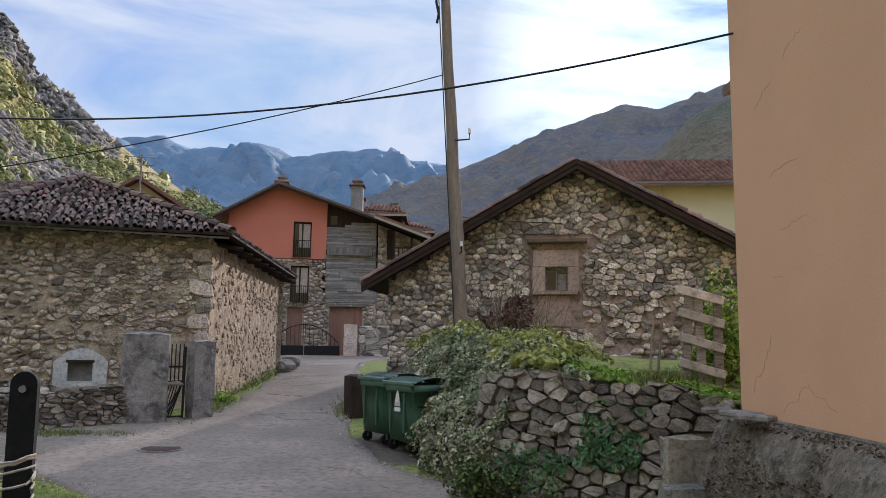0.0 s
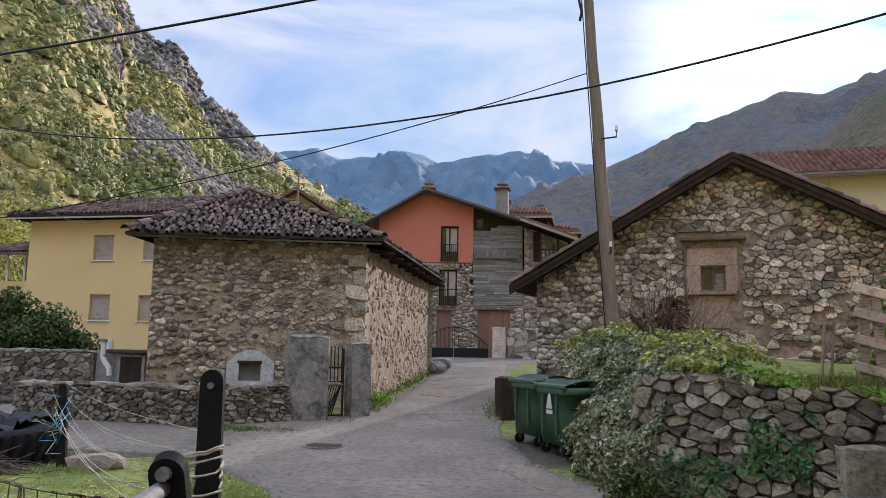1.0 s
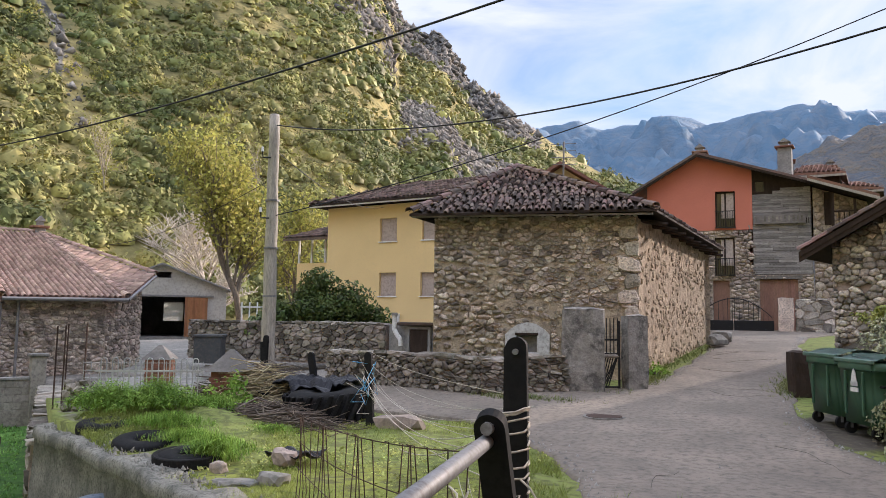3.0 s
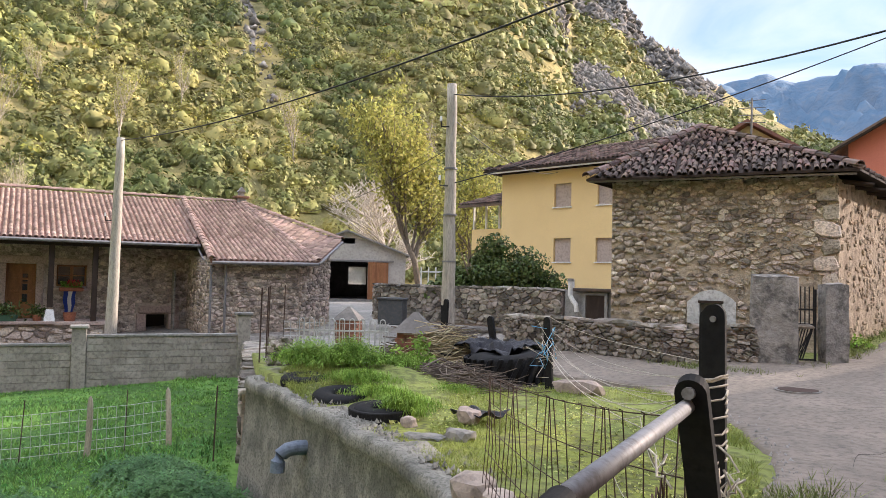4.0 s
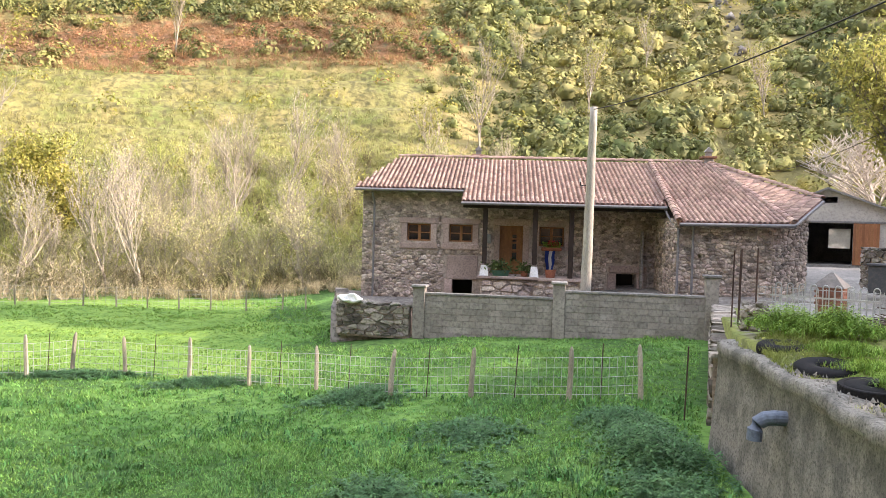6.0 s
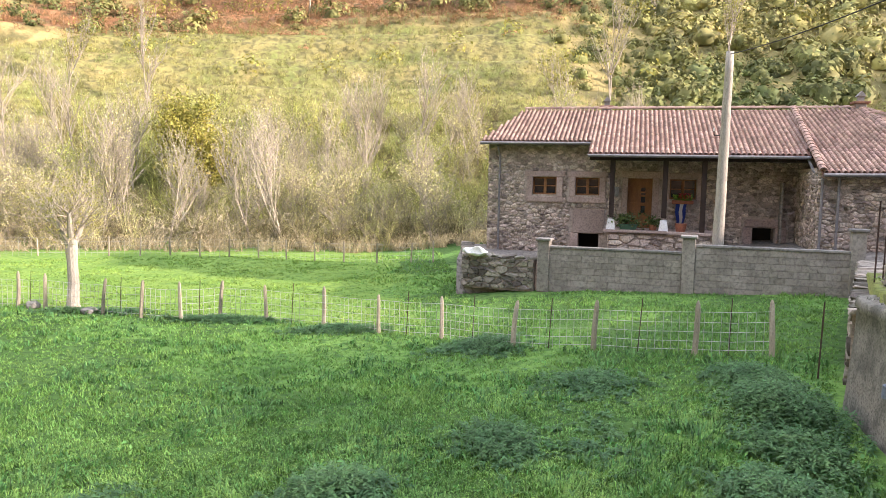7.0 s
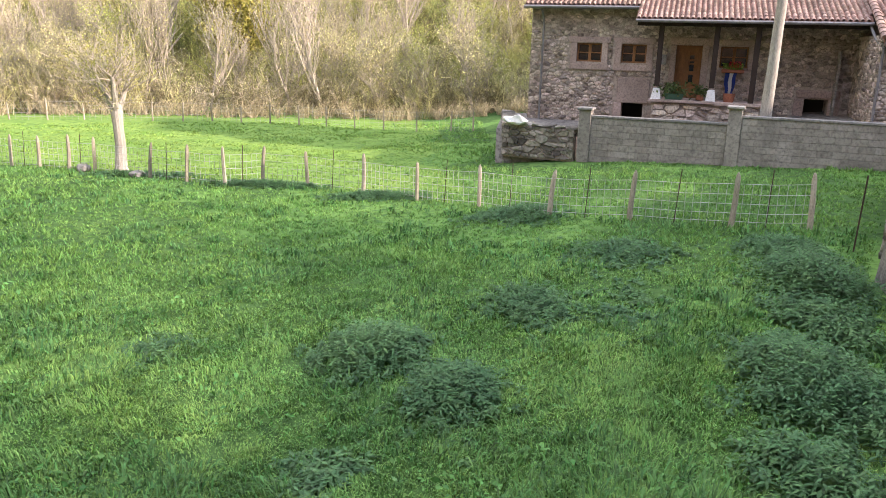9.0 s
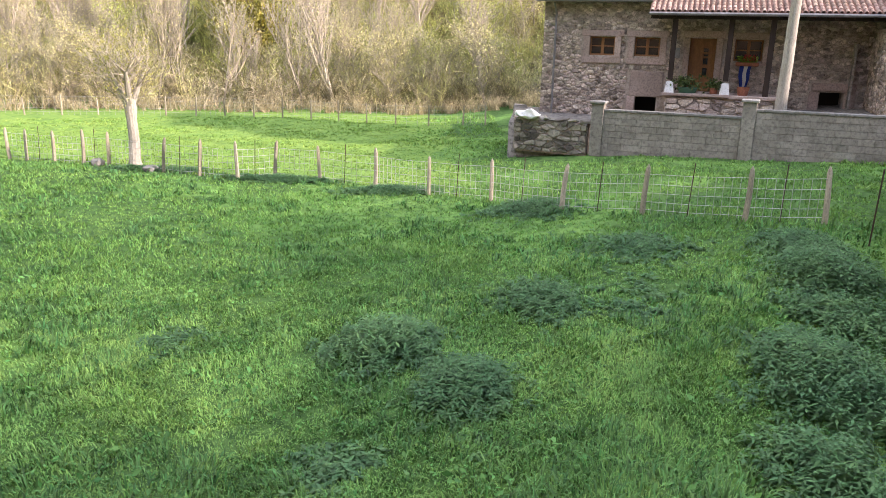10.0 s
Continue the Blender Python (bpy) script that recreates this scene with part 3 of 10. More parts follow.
# unit pieces: stones face -y and fill a unit square; tiles run along +y from the origin
def stone_shape(seed):
    rng = random.Random(seed)
    n = 8
    c = [rng.choice((0.04, 0.08, 0.14, 0.24, 0.34)) for _ in range(8)]
    base = [(-0.5, -0.5 + c[0]), (-0.5, 0.5 - c[1]), (-0.5 + c[2], 0.5), (0.5 - c[3], 0.5), (0.5, 0.5 - c[4]), (0.5, -0.5 + c[5]), (0.5 - c[6], -0.5), (-0.5 + c[7], -0.5)]
    ring = [(x * rng.uniform(0.84, 1.04) + rng.uniform(-0.05, 0.05), z * rng.uniform(0.84, 1.04) + rng.uniform(-0.05, 0.05)) for x, z in base]
    V = [(x, 0.5, z) for x, z in ring] + [(x, -0.12 + rng.uniform(-0.1, 0.1), z) for x, z in ring]
    V += [(x * rng.uniform(0.82, 0.96), -0.42 + rng.uniform(-0.12, 0.05), z * rng.uniform(0.82, 0.96)) for x, z in ring]
    V.append((rng.uniform(-0.1, 0.1), -0.5, rng.uniform(-0.1, 0.1)))
    F = []
    for i in range(n):
        j = (i + 1) % n
        F += [(i, n + i, n + j), (i, n + j, j), (n + i, 2 * n + i, 2 * n + j), (n + i, 2 * n + j, n + j), (2 * n + i, 3 * n, 2 * n + j)]
    return np.array(V), np.array(F)


def tile_shape(bend=1.0):
    """A barrel tile 1 wide and 1 long, wider below, arched."""
    V, F = [], []
    k = 5
    for y, w, lift in ((0.0, 0.5, 0.08), (1.0, 0.42, 0.0)):
        for t in (0, 1):
            for i in range(k + 1):
                a = math.pi * i / k
                r = w - (0.07 if t else 0.0)
                V.append((-r * math.cos(a), y, r * bend * math.sin(a) + lift - (0.02 if t else 0)))
    n = k + 1
    for i in range(k):
        F += [(i, i + 1, 2 * n + i + 1), (i, 2 * n + i + 1, 2 * n + i)]          # top
        F += [(i, n + i, n + i + 1), (i, n + i + 1, i + 1)]                        # lower end
    return np.array(V), np.array(F)


STONES = [stone_shape(s) for s in range(14)]
TILES = [tile_shape()]
SHAPE_ME = {}


def pieces(parent, name, mats, shapes, material, single=300, score=None, rest="", seed=5):
    """Lays unit pieces at the given matrices: the first by score as objects of their own, the rest joined."""
    rng = random.Random(seed)
    dz = SHIFT.get(parent, 0.0)
    order = sorted(range(len(mats)), key=lambda i: score(mats[i].translation)) if score else list(range(len(mats)))
    key = (id(shapes), material.name)
    if key not in SHAPE_ME:
        SHAPE_ME[key] = []
        for V, F in shapes:
            me = bpy.data.meshes.new(name)
            me.from_pydata([tuple(v) for v in V], [], [tuple(int(i) for i in f) for f in F])
            me.materials.append(material)
            me.update()
            SHAPE_ME[key].append(me)
    for i in order[:single]:
        if isinstance(mats[i], Cell):
            me = bpy.data.meshes.new(name)
            me.from_pydata([tuple(v) for v in mats[i].V], [], [tuple(int(k) for k in f) for f in mats[i].F])
            me.materials.append(material)
            ob = new(name, me)
            ob.parent = parent
            ob.matrix_basis = Matrix.Translation(mats[i].translation - Vector((0, 0, dz)))
            continue
        ob = new(name, SHAPE_ME[key][rng.randrange(len(shapes))])
        ob.parent = parent
        ob.matrix_basis = Matrix.Translation((0, 0, -dz)) @ mats[i]
    if order[single:]:
        VV, FF, o = [], [], 0
        for i in order[single:]:
            if isinstance(mats[i], Cell):
                V, F = mats[i].V, mats[i].F
                VV.append(V + np.array(mats[i].translation))
            else:
                V, F = shapes[rng.randrange(len(shapes))]
                M = np.array(mats[i])
                VV.append(V @ M[:3, :3].T + M[:3, 3])
            FF.append(F + o)
            o += len(V)
        np_mesh(rest or name + "_field", np.concatenate(VV), np.concatenate(FF), material, parent, kind="stuff")


class Cell:
    """One stone with an outline of its own: vertices about its middle, faces, and where it sits."""

    def __init__(self, V, F, at):
        self.V, self.F, self.translation = V, F, at


def clipped(poly, nx, nz, c):
    """The part of a polygon where nx * x + nz * z <= c."""
    out = []
    for (ax, az), (bx_, bz) in zip(poly, poly[1:] + poly[:1]):
        da, db = nx * ax + nz * az - c, nx * bx_ + nz * bz - c
        if da <= 0:
            out.append((ax, az))
        if (da < 0 < db) or (db < 0 < da):
            t = da / (da - db)
            out.append((ax + (bx_ - ax) * t, az + (bz - az) * t))
    return out


def rubble(x0, x1, z0, top, h, aspect=1.5, holes=(), seed=1, depth=0.12, y=0.0, gap=0.02, xf=None):
    """Irregular stones fitted together on the face y of a wall from x0 to x1, under top(x), clear of the holes."""
    rng = random.Random(seed)
    zmax = max(top(x0 + (x1 - x0) * i / 40) for i in range(41))
    nr_, nc = max(1, round((zmax - z0) / h)), max(1, round((x1 - x0) / (h * aspect)))
    seeds = {}
    for r in range(-1, nr_ + 1):
        for c in range(-1, nc + 1):
            if rng.random() > 0.24:
                seeds[(r, c)] = (c + 0.5 + (0.5 if r % 2 else 0) - 0.25 + rng.uniform(-0.46, 0.46), r + 0.5 + rng.uniform(-0.32, 0.32))
    sx, sz = (x1 - x0) / nc, (zmax - z0) / nr_
    out = []
    for (r, c), (px, pz) in seeds.items():
        poly = [(px - 1.5, pz - 1.4), (px + 1.5, pz - 1.4), (px + 1.5, pz + 1.4), (px - 1.5, pz + 1.4)]
        for dr in (-2, -1, 0, 1, 2):
            for dc in (-2, -1, 0, 1, 2):
                q = seeds.get((r + dr, c + dc)) if (dr or dc) else None
                if q and poly:
                    poly = clipped(poly, q[0] - px, q[1] - pz, ((q[0] ** 2 + q[1] ** 2) - (px ** 2 + pz ** 2)) / 2)
        poly = [(x0 + a * sx, z0 + b * sz) for a, b in poly]
        cx = x0 + px * sx
        e = 0.2
        slope = (top(cx + e) - top(cx - e)) / (2 * e)
        for nx, nz, k in ((-1, 0, -x0), (1, 0, x1), (0, -1, -z0), (-slope, 1, top(cx) - slope * cx)):
            if poly:
                poly = clipped(poly, nx, nz, k)
        if len(poly) < 3:
            continue
        mx, mz = sum(p[0] for p in poly) / len(poly), sum(p[1] for p in poly) / len(poly)
        if any(a < mx < b and p < mz < q for a, b, p, q in holes):
            continue
        for a, b, p, q in holes:        # stones stop at the edges of openings
            side = min(((abs(mx - a), -1), (abs(mx - b), 1), (abs(mz - p), -2), (abs(mz - q), 2)))
            if a - sx < mx < b + sx and p - sz < mz < q + sz:
                if mx <= a:
                    poly = clipped(poly, 1, 0, a)
                elif mx >= b:
                    poly = clipped(poly, -1, 0, -b)
                elif mz <= p:
                    poly = clipped(poly, 0, 1, p)
                elif mz >= q:
                    poly = clipped(poly, 0, -1, -q)
        if len(poly) < 3:
            continue
        mx, mz = sum(p[0] for p in poly) / len(poly), sum(p[1] for p in poly) / len(poly)
        size = min(max(p[0] for p in poly) - min(p[0] for p in poly), max(p[1] for p in poly) - min(p[1] for p in poly))
        if size < 0.06:
            continue
        # round the corners, then shrink by the joint
        rp = []
        for (ax, az), (bx_, bz) in zip(poly, poly[1:] + poly[:1]):
            if math.hypot(bx_ - ax, bz - az) < 0.3 * size:
                rp.append(((ax + bx_) / 2, (az + bz) / 2))
            else:
                t = rng.uniform(0.12, 0.28)
                rp += [(ax + (bx_ - ax) * t, az + (bz - az) * t), (bx_ + (ax - bx_) * t, bz + (az - bz) * t)]
        k = 1 - min(0.3, gap * rng.uniform(0.2, 2.2) / size)
        rp = [(a + rng.uniform(-0.06, 0.06) * size, b + rng.uniform(-0.06, 0.06) * size) for a, b in rp]
        n = len(rp)
        d = depth * rng.uniform(0.75, 1.25)
        tx, tz = rng.uniform(-0.1, 0.1), rng.uniform(-0.14, 0.14)
        ring = [((a - mx) * k, (b - mz) * k) for a, b in rp]
        V = [(a, y + 0.4 * d, b) for a, b in ring] + [(a * 0.97, y - 0.3 * d + tx * a + tz * b, b * 0.97) for a, b in ring]
        V += [(a * 0.9 + rng.uniform(-0.01, 0.01), y - 0.52 * d + tx * a + tz * b + rng.uniform(-0.018, 0.018), b * 0.9 + rng.uniform(-0.01, 0.01)) for a, b in ring]
        F = []
        for i in range(n):
            j = (i + 1) % n
            F += [(i, j, n + j), (i, n + j, n + i), (n + i, n + j, 2 * n + j), (n + i, 2 * n + j, 2 * n + i)]
            if i > 1:
                F.append((2 * n, 2 * n + i - 1, 2 * n + i))
        at = Vector((mx, 0, mz))
        V = np.array(V)
        if xf:
            M = np.array(xf)
            V = V @ M[:3, :3].T
            at = xf @ at
        out.append(Cell(V, np.array(F), at))
    return out


def wall_with_holes(bm, x0, x1, y0, y1, z0, top, holes=(), peaks=()):
    """A wall from x0 to x1 and y0 to y1, from z0 up to top(x), with rectangular openings (x0, x1, z0, z1) going through it."""
    xs = sorted({x0, x1, *peaks, *[v for h in holes for v in h[:2] if x0 < v < x1]})
    for a, b in zip(xs, xs[1:]):
        here = [h for h in holes if h[0] < (a + b) / 2 < h[1]]
        zs = sorted({z0, *[v for h in here for v in h[2:] if z0 < v < min(top(a), top(b))]})
        for k, c in enumerate(zs):
            d = zs[k + 1] if k + 1 < len(zs) else None
            mid = (c + (min(top(a), top(b)) if d is None else d)) / 2
            if any(h[2] < mid < h[3] for h in here):
                continue
            prism(bm, [(a, c), (b, c), (b, top(b) if d is None else d), (a, top(a) if d is None else d)], y0, y1)
    bmesh.ops.remove_doubles(bm, verts=bm.verts, dist=0.0005)
    return bm


def roof_tiles(o, u, v, w, length, inside, pitch=0.2, run=0.36, jit=0.0, seed=3, fat=1.0):
    """Matrices of barrel tiles on a slope: o the lower corner, u along the eave, v up the slope (unit vectors)."""
    rng = random.Random(seed)
    o, u, v = Vector(o), Vector(u).normalized(), Vector(v).normalized()
    nrm = u.cross(v)
    out = []
    for i in range(int(w / pitch) + 1):
        for j in range(int(length / run) + 1):
            a, b = (i + 0.5) * pitch, j * run
            if not inside(a, b):
                continue
            p = o + u * (a + rng.uniform(-jit, jit)) + v * (b + rng.uniform(-jit, jit) * 1.5) + nrm * (rng.uniform(0, jit) * 0.7)
            R = Matrix((u, v, nrm)).transposed().to_4x4() @ Euler((rng.uniform(-1, 1) * jit, rng.uniform(-1, 1) * jit * 2, rng.uniform(-1, 1) * jit * 3)).to_matrix().to_4x4()
            out.append(Matrix.Translation(p) @ R @ Matrix.Diagonal((pitch * 0.78, run * 1.2, pitch * 0.85 * fat, 1)))
    return out


def leaf_arrays(P, size, rng, up=0.3, N=None):
    """Folded leaves of two triangles each at the points P, turned at random."""
    n = len(P)
    d = rng.normal(size=(n, 3))
    d[:, 2] += up
    if N is not None:
        d = d * 0.7 + N
    d /= np.linalg.norm(d, axis=1)[:, None] + 1e-9
    s = np.cross(d, rng.normal(size=(n, 3)))
    s /= np.linalg.norm(s, axis=1)[:, None] + 1e-9
    t = np.cross(d, s)
    k = (size * rng.uniform(0.6, 1.3, n))[:, None]
    V = np.stack([P - s * k, P + t * k * 0.55 + d * k * 0.18, P + s * k, P - t * k * 0.55 + d * k * 0.18], 1).reshape(-1, 3)
    b = np.arange(n)[:, None] * 4
    F = np.concatenate([b + [0, 1, 2], b + [0, 2, 3]], 1).reshape(-1, 3)
    return V, F


def join(lists):
    V, F, o = [], [], 0
    for v, f in lists:
        V.append(np.asarray(v))
        F.append(np.asarray(f) + o)
        o += len(v)
    return np.concatenate(V), np.concatenate(F)


def smooth01(v):
    v = np.clip(v, 0, 1)
    return v * v * (3 - 2 * v)


def wave(x, y, s, seed=0):
    """A cheap smooth noise of plan coordinates, about -1 to 1."""
    a = np.sin(x * s * 1.3 + 1.7 * np.sin(y * s * 0.9 + seed) + seed * 2.1) + np.sin(y * s * 1.1 + 1.9 * np.sin(x * s * 0.7 + seed * 1.3) + 0.5)
    return (a + np.sin((x + y) * s * 2.3 + seed) * 0.5) / 2.5

# ---------------------------------------------------------------- the lie of the land
EDGE_X = [-70, -40, -30, -21.9, -11.0, -6.2, -4.4, -2.2, -1.0]
EDGE_Y = [46, 30, 22, 14.2, 7.4, 5.85, 5.05, 3.2, 2.2]


def field_z(x, y):
    s = smooth01((y + 2) / 11.0)
    z = -2.6 + 0.88 * s + 0.03 * np.clip(y - 8, 0, 8) - 0.004 * np.clip(-x - 30, 0, 30)
    return z + 0.05 * wave(x, y, 0.5, 1) + 0.025 * wave(x, y, 1.7, 4)


def village_z(x, y):
    k = smooth01((x + 17) / 10.0)
    rise = 0.060 * np.clip(y - 10, 0, 18) + 0.012 * np.clip(y - 28, 0, 30)
    low = 0.012 * np.clip(y - 10, 0, 50)
    dip = 0.45 * smooth01((-x - 13.5) / 6) * smooth01((24 - y) / 7)
    return low + (rise - low) * k - dip


def attribute(ob, name, rgb):
    at = ob.data.color_attributes.new(name, "FLOAT_COLOR", "POINT")
    at.data.foreach_set("color", np.concatenate([rgb, np.ones((len(rgb), 1))], 1).astype(np.float32).ravel())


def grid_mesh(name, X, Y, Z, mat, smooth=True):
    r, c = X.shape
    V = np.stack([X.ravel(), Y.ravel(), Z.ravel()], 1)
    i = (np.arange(r - 1)[:, None] * c + np.arange(c - 1)[None, :]).ravel()
    return np_mesh(name, V, np.stack([i, i + 1, i + c + 1, i + c], 1), mat, smooth=smooth)


# pasture: one sheet, fine near by and running on under the hills
gx = np.concatenate([np.linspace(-420, -62, 24), np.arange(-60, 4, 0.5), np.linspace(6, 420, 26)])
gy = np.concatenate([np.linspace(-420, -42, 24), np.arange(-40, 30, 0.5), np.linspace(32, 420, 26)])
GX, GY = np.meshgrid(gx, gy)
ground = tagged(grid_mesh("ground", GX, GY, field_z(GX, GY), FIELD), "lush green pasture of grazed grass", "pasture", kind="structure")
fresh = 0.45 + 0.35 * wave(GX, GY, 0.33, 5) + 0.2 * wave(GX, GY, 1.1, 2)
# where the ground past the fence takes the brighter, sunlit colour
far_sunlit = (GX < np.interp(GY, [-14.7, -5.1, 1.5, 8.0], [-25.8, -23.6, -19.5, -14.8])) * smooth01((2.5 - GY + 1.2 * wave(GX, GY, 0.5, 7)) / 4.0)
attribute(ground, "cover", np.stack([np.clip(fresh, 0, 1), far_sunlit, 0 * fresh], -1).reshape(-1, 3))

# outline of the lane: y, its left and right edge
ROAD = [(-17, -0.9, 3.3), (2.4, -0.9, 2.8), (4.5, -1.5, 2.5), (6.5, -2.25, 2.3), (8.5, -3.0, 1.8), (9.8, -3.8, 1.0), (10.8, -4.9, 0.2), (11.6, -6.2, -0.45), (11.95, -13.6, -0.7), (13.6, -13.6, -1.1), (14.3, -11, -1.25), (14.9, -6.0, -1.4), (15.8, -4.75, -1.55), (18, -4.3, -1.75), (22, -4.5, -2.0), (27, -4.9, -2.4), (33, -6.0, -2.6), (40.5, -9.0, -1.6)]

# village ground: terrace, verges, gardens
vx = np.concatenate([np.linspace(-70, -30, 20), np.arange(-29.6, 12, 0.4), np.linspace(13, 60, 12)])
vt = np.concatenate([[0.0], np.linspace(0, 0.5, 70), np.linspace(0.52, 1, 20)])
VX, VT = np.meshgrid(vx, vt)
yb = np.interp(VX, EDGE_X, EDGE_Y) + 0.22
VY = yb + (75 - yb) * VT ** 1.25
VZ = village_z(VX, VY) - 0.03 + 0.03 * wave(VX, VY, 1.3, 2) * smooth01((-VX - 2.5) / 2)
terrace = smooth01((np.interp(VY, [r[0] for r in ROAD], [r[1] for r in ROAD]) - VX) / 0.5) * smooth01((11.6 - VY) / 0.8)
VZ += terrace * (0.05 + 0.07 * wave(VX, VY, 0.9, 7)) + 0.35 * np.exp(-(((VX + 9.8) / 1.6) ** 2 + ((VY - 8.6) / 1.2) ** 2))
VZ -= 0.10 * ((VX > np.interp(VY, [r[0] for r in ROAD], [r[1] for r in ROAD]) + 0.25) & (VX < np.interp(VY, [r[0] for r in ROAD], [r[2] for r in ROAD]) - 0.25))
VZ[0] -= 3.0        # the sheet turns down behind the retaining walls
village = tagged(grid_mesh("terrace_ground", VX, VY, VZ, VILLAGE), "mossy grass and bare earth between the walls", "ground", kind="structure")
moss = terrace * smooth01((VX + 8.5) / 2.5) * smooth01((9.5 - VY) / 2)
bare = np.maximum(smooth01((VY - 13.5) / 1.5) * smooth01((-VX - 9) / 3), smooth01(1 - np.abs(VY - np.interp(VX, EDGE_X, EDGE_Y) - 0.5) / 0.55) * 0.6 * terrace)
soil = smooth01(1 - np.hypot((VX + 0.4) / 2.0, (VY - 13.4) / 3.0)) + smooth01(1 - np.hypot((VX + 8.4) / 2.4, (VY - 10.3) / 1.5)) * 0.8
attribute(village, "cover", np.stack([np.clip(bare, 0, 1) * 0.9, moss * (0.62 + 0.25 * wave(VX, VY, 1.9, 8)), np.clip(soil + 0.35 * terrace * (wave(VX, VY, 2.3, 5) > 0.45), 0, 1)], -1).reshape(-1, 3))

# the same ground behind the camera
BX, BY = np.meshgrid(np.linspace(-0.9, 60, 30), np.linspace(-18, 3.4, 14))
rear = tagged(grid_mesh("rear_ground", BX, BY, village_z(BX, BY) - 0.12 + 0 * BX, VILLAGE), "grassy ground beside the lane", "ground", kind="structure")
attribute(rear, "cover", np.tile([0.3, 0.0, 0.0], (BX.size, 1)))

# yard in front of the stone house
yx, yy = np.meshgrid(np.linspace(0, 1, 24), np.append(np.linspace(0, 1, 10), 1.0))
UX = -34 + 0.31 * 20 * yx + 7.2 * yy
UY = 3.4 + 0.951 * 18 * yx - 0.9 * yy
UZ = -1.05 + 0.75 * smooth01((UY - 6) / 11.0)
UZ[-1] -= 2.0
yard = tagged(grid_mesh("yard_ground", UX, UY, UZ, VILLAGE), "bare earth yard of the stone house", "yard", kind="structure")
attribute(yard, "cover", np.tile([0.8, 0.0, 0.0], (UX.size, 1)))

# road: from behind the camera up between the barns, with a branch along the low wall
ry = np.unique(np.concatenate([np.linspace(-17, 2, 20), np.arange(2.2, 41, 0.3), [11.55, 11.9, 13.6, 14.0]]))
rt = np.linspace(0, 1, 60) ** 1.0
RL, RR = np.interp(ry, [r[0] for r in ROAD], [r[1] for r in ROAD]), np.interp(ry, [r[0] for r in ROAD], [r[2] for r in ROAD])
rag = 0.10 * wave(ry, ry * 0.3, 1.9, 3) + 0.05 * wave(ry, ry, 5.0, 1)
RX = (RL + rag)[:, None] + ((RR - rag) - (RL + rag))[:, None] * rt[None, :]
RY = np.repeat(ry[:, None], len(rt), 1)
RZ = village_z(RX, RY) + 0.035 - 0.035 * (np.abs(rt - 0.5)[None, :] * 2) ** 6 + 0.006 * wave(RX, RY, 1.1, 5)
RX, RY = np.concatenate([RX[:, :1] - 0.04, RX, RX[:, -1:] + 0.04], 1), np.concatenate([RY[:, :1], RY, RY[:, -1:]], 1)
RZ = np.concatenate([RZ[:, :1] - 0.25, RZ, RZ[:, -1:] - 0.25], 1)        # broken edges run down into the ground
tagged(grid_mesh("road", RX, RY, RZ, ASPHALT), "worn grey village lane with patches and cracks", "road", kind="structure")
# cracks, a manhole cover and loose chips on the lane
rc_ = random.Random(44)
cr = Tubes()
for k_ in range(16):
    y_ = rc_.uniform(5, 32)
    lo_, hi_ = float(np.interp(y_, ry, RL)), float(np.interp(y_, ry, RR))
    x_ = rc_.uniform(max(lo_, -7) + 0.4, hi_ - 0.4)
    a_ = rc_.uniform(0, 6.28)
    pts = []
    for i in range(rc_.randrange(6, 14)):
        lo_, hi_ = float(np.interp(y_, ry, RL)), float(np.interp(y_, ry, RR))
        if not lo_ + 0.3 < x_ < hi_ - 0.3:
            break
        e_ = abs((x_ - lo_) / (hi_ - lo_) - 0.5) * 2
        pts.append(Vector((x_, y_, float(village_z(x_, y_)) + 0.036 - 0.035 * e_ ** 6 + 0.006 * float(wave(x_, y_, 1.1, 5)))))
        a_ += rc_.gauss(0, 0.45)
        x_, y_ = x_ + 0.22 * math.cos(a_), y_ + 0.22 * math.sin(a_)
    if len(pts) > 3:
        cr.add(pts, [0.004 * rc_.uniform(0.4, 1.2) for _ in pts], 4)
tagged(cr.make("road_crack", DARK_JOINT), "dark cracks across the lane", "crack", kind="stuff")
gr = np.random.default_rng(45)
cy_ = gr.uniform(4.5, 33, 2600)
cl_, cr_ = np.interp(cy_, ry, RL), np.interp(cy_, ry, RR)
side_ = np.where(gr.random(2600) < 0.5, 0.0, 1.0)
off_ = np.abs(gr.normal(size=2600)) * 0.16
cx_ = np.where(side_ < 0.5, np.maximum(cl_, -7.5) + off_, cr_ - off_)
rnd_ = gr.random(2600) < 0.25
cx_ = np.where(rnd_, gr.uniform(0, 1, 2600) * (cr_ - np.maximum(cl_, -7.5)) + np.maximum(cl_, -7.5), cx_)
CH, CF = [], []
for i in range(2600):
    r_ = 0.006 + 0.02 * gr.random() ** 3
    zc = float(village_z(cx_[i], cy_[i])) + 0.03
    a_ = gr.uniform(0, 6.28)
    o_ = len(CH)
    CH += [(cx_[i] + r_ * math.cos(a_ + k * 1.57) * gr.uniform(0.7, 1.3), cy_[i] + r_ * math.sin(a_ + k * 1.57) * gr.uniform(0.7, 1.3), zc - 0.01) for k in range(4)] + [(cx_[i], cy_[i], zc + r_ * 0.9)]
    CF += [(o_ + k, o_ + (k + 1) % 4, o_ + 4) for k in range(4)]
tagged(np_mesh("gravel", np.array(CH), np.array(CF), GRAVEL), "loose stone chips along the lane", "gravel", kind="stuff")
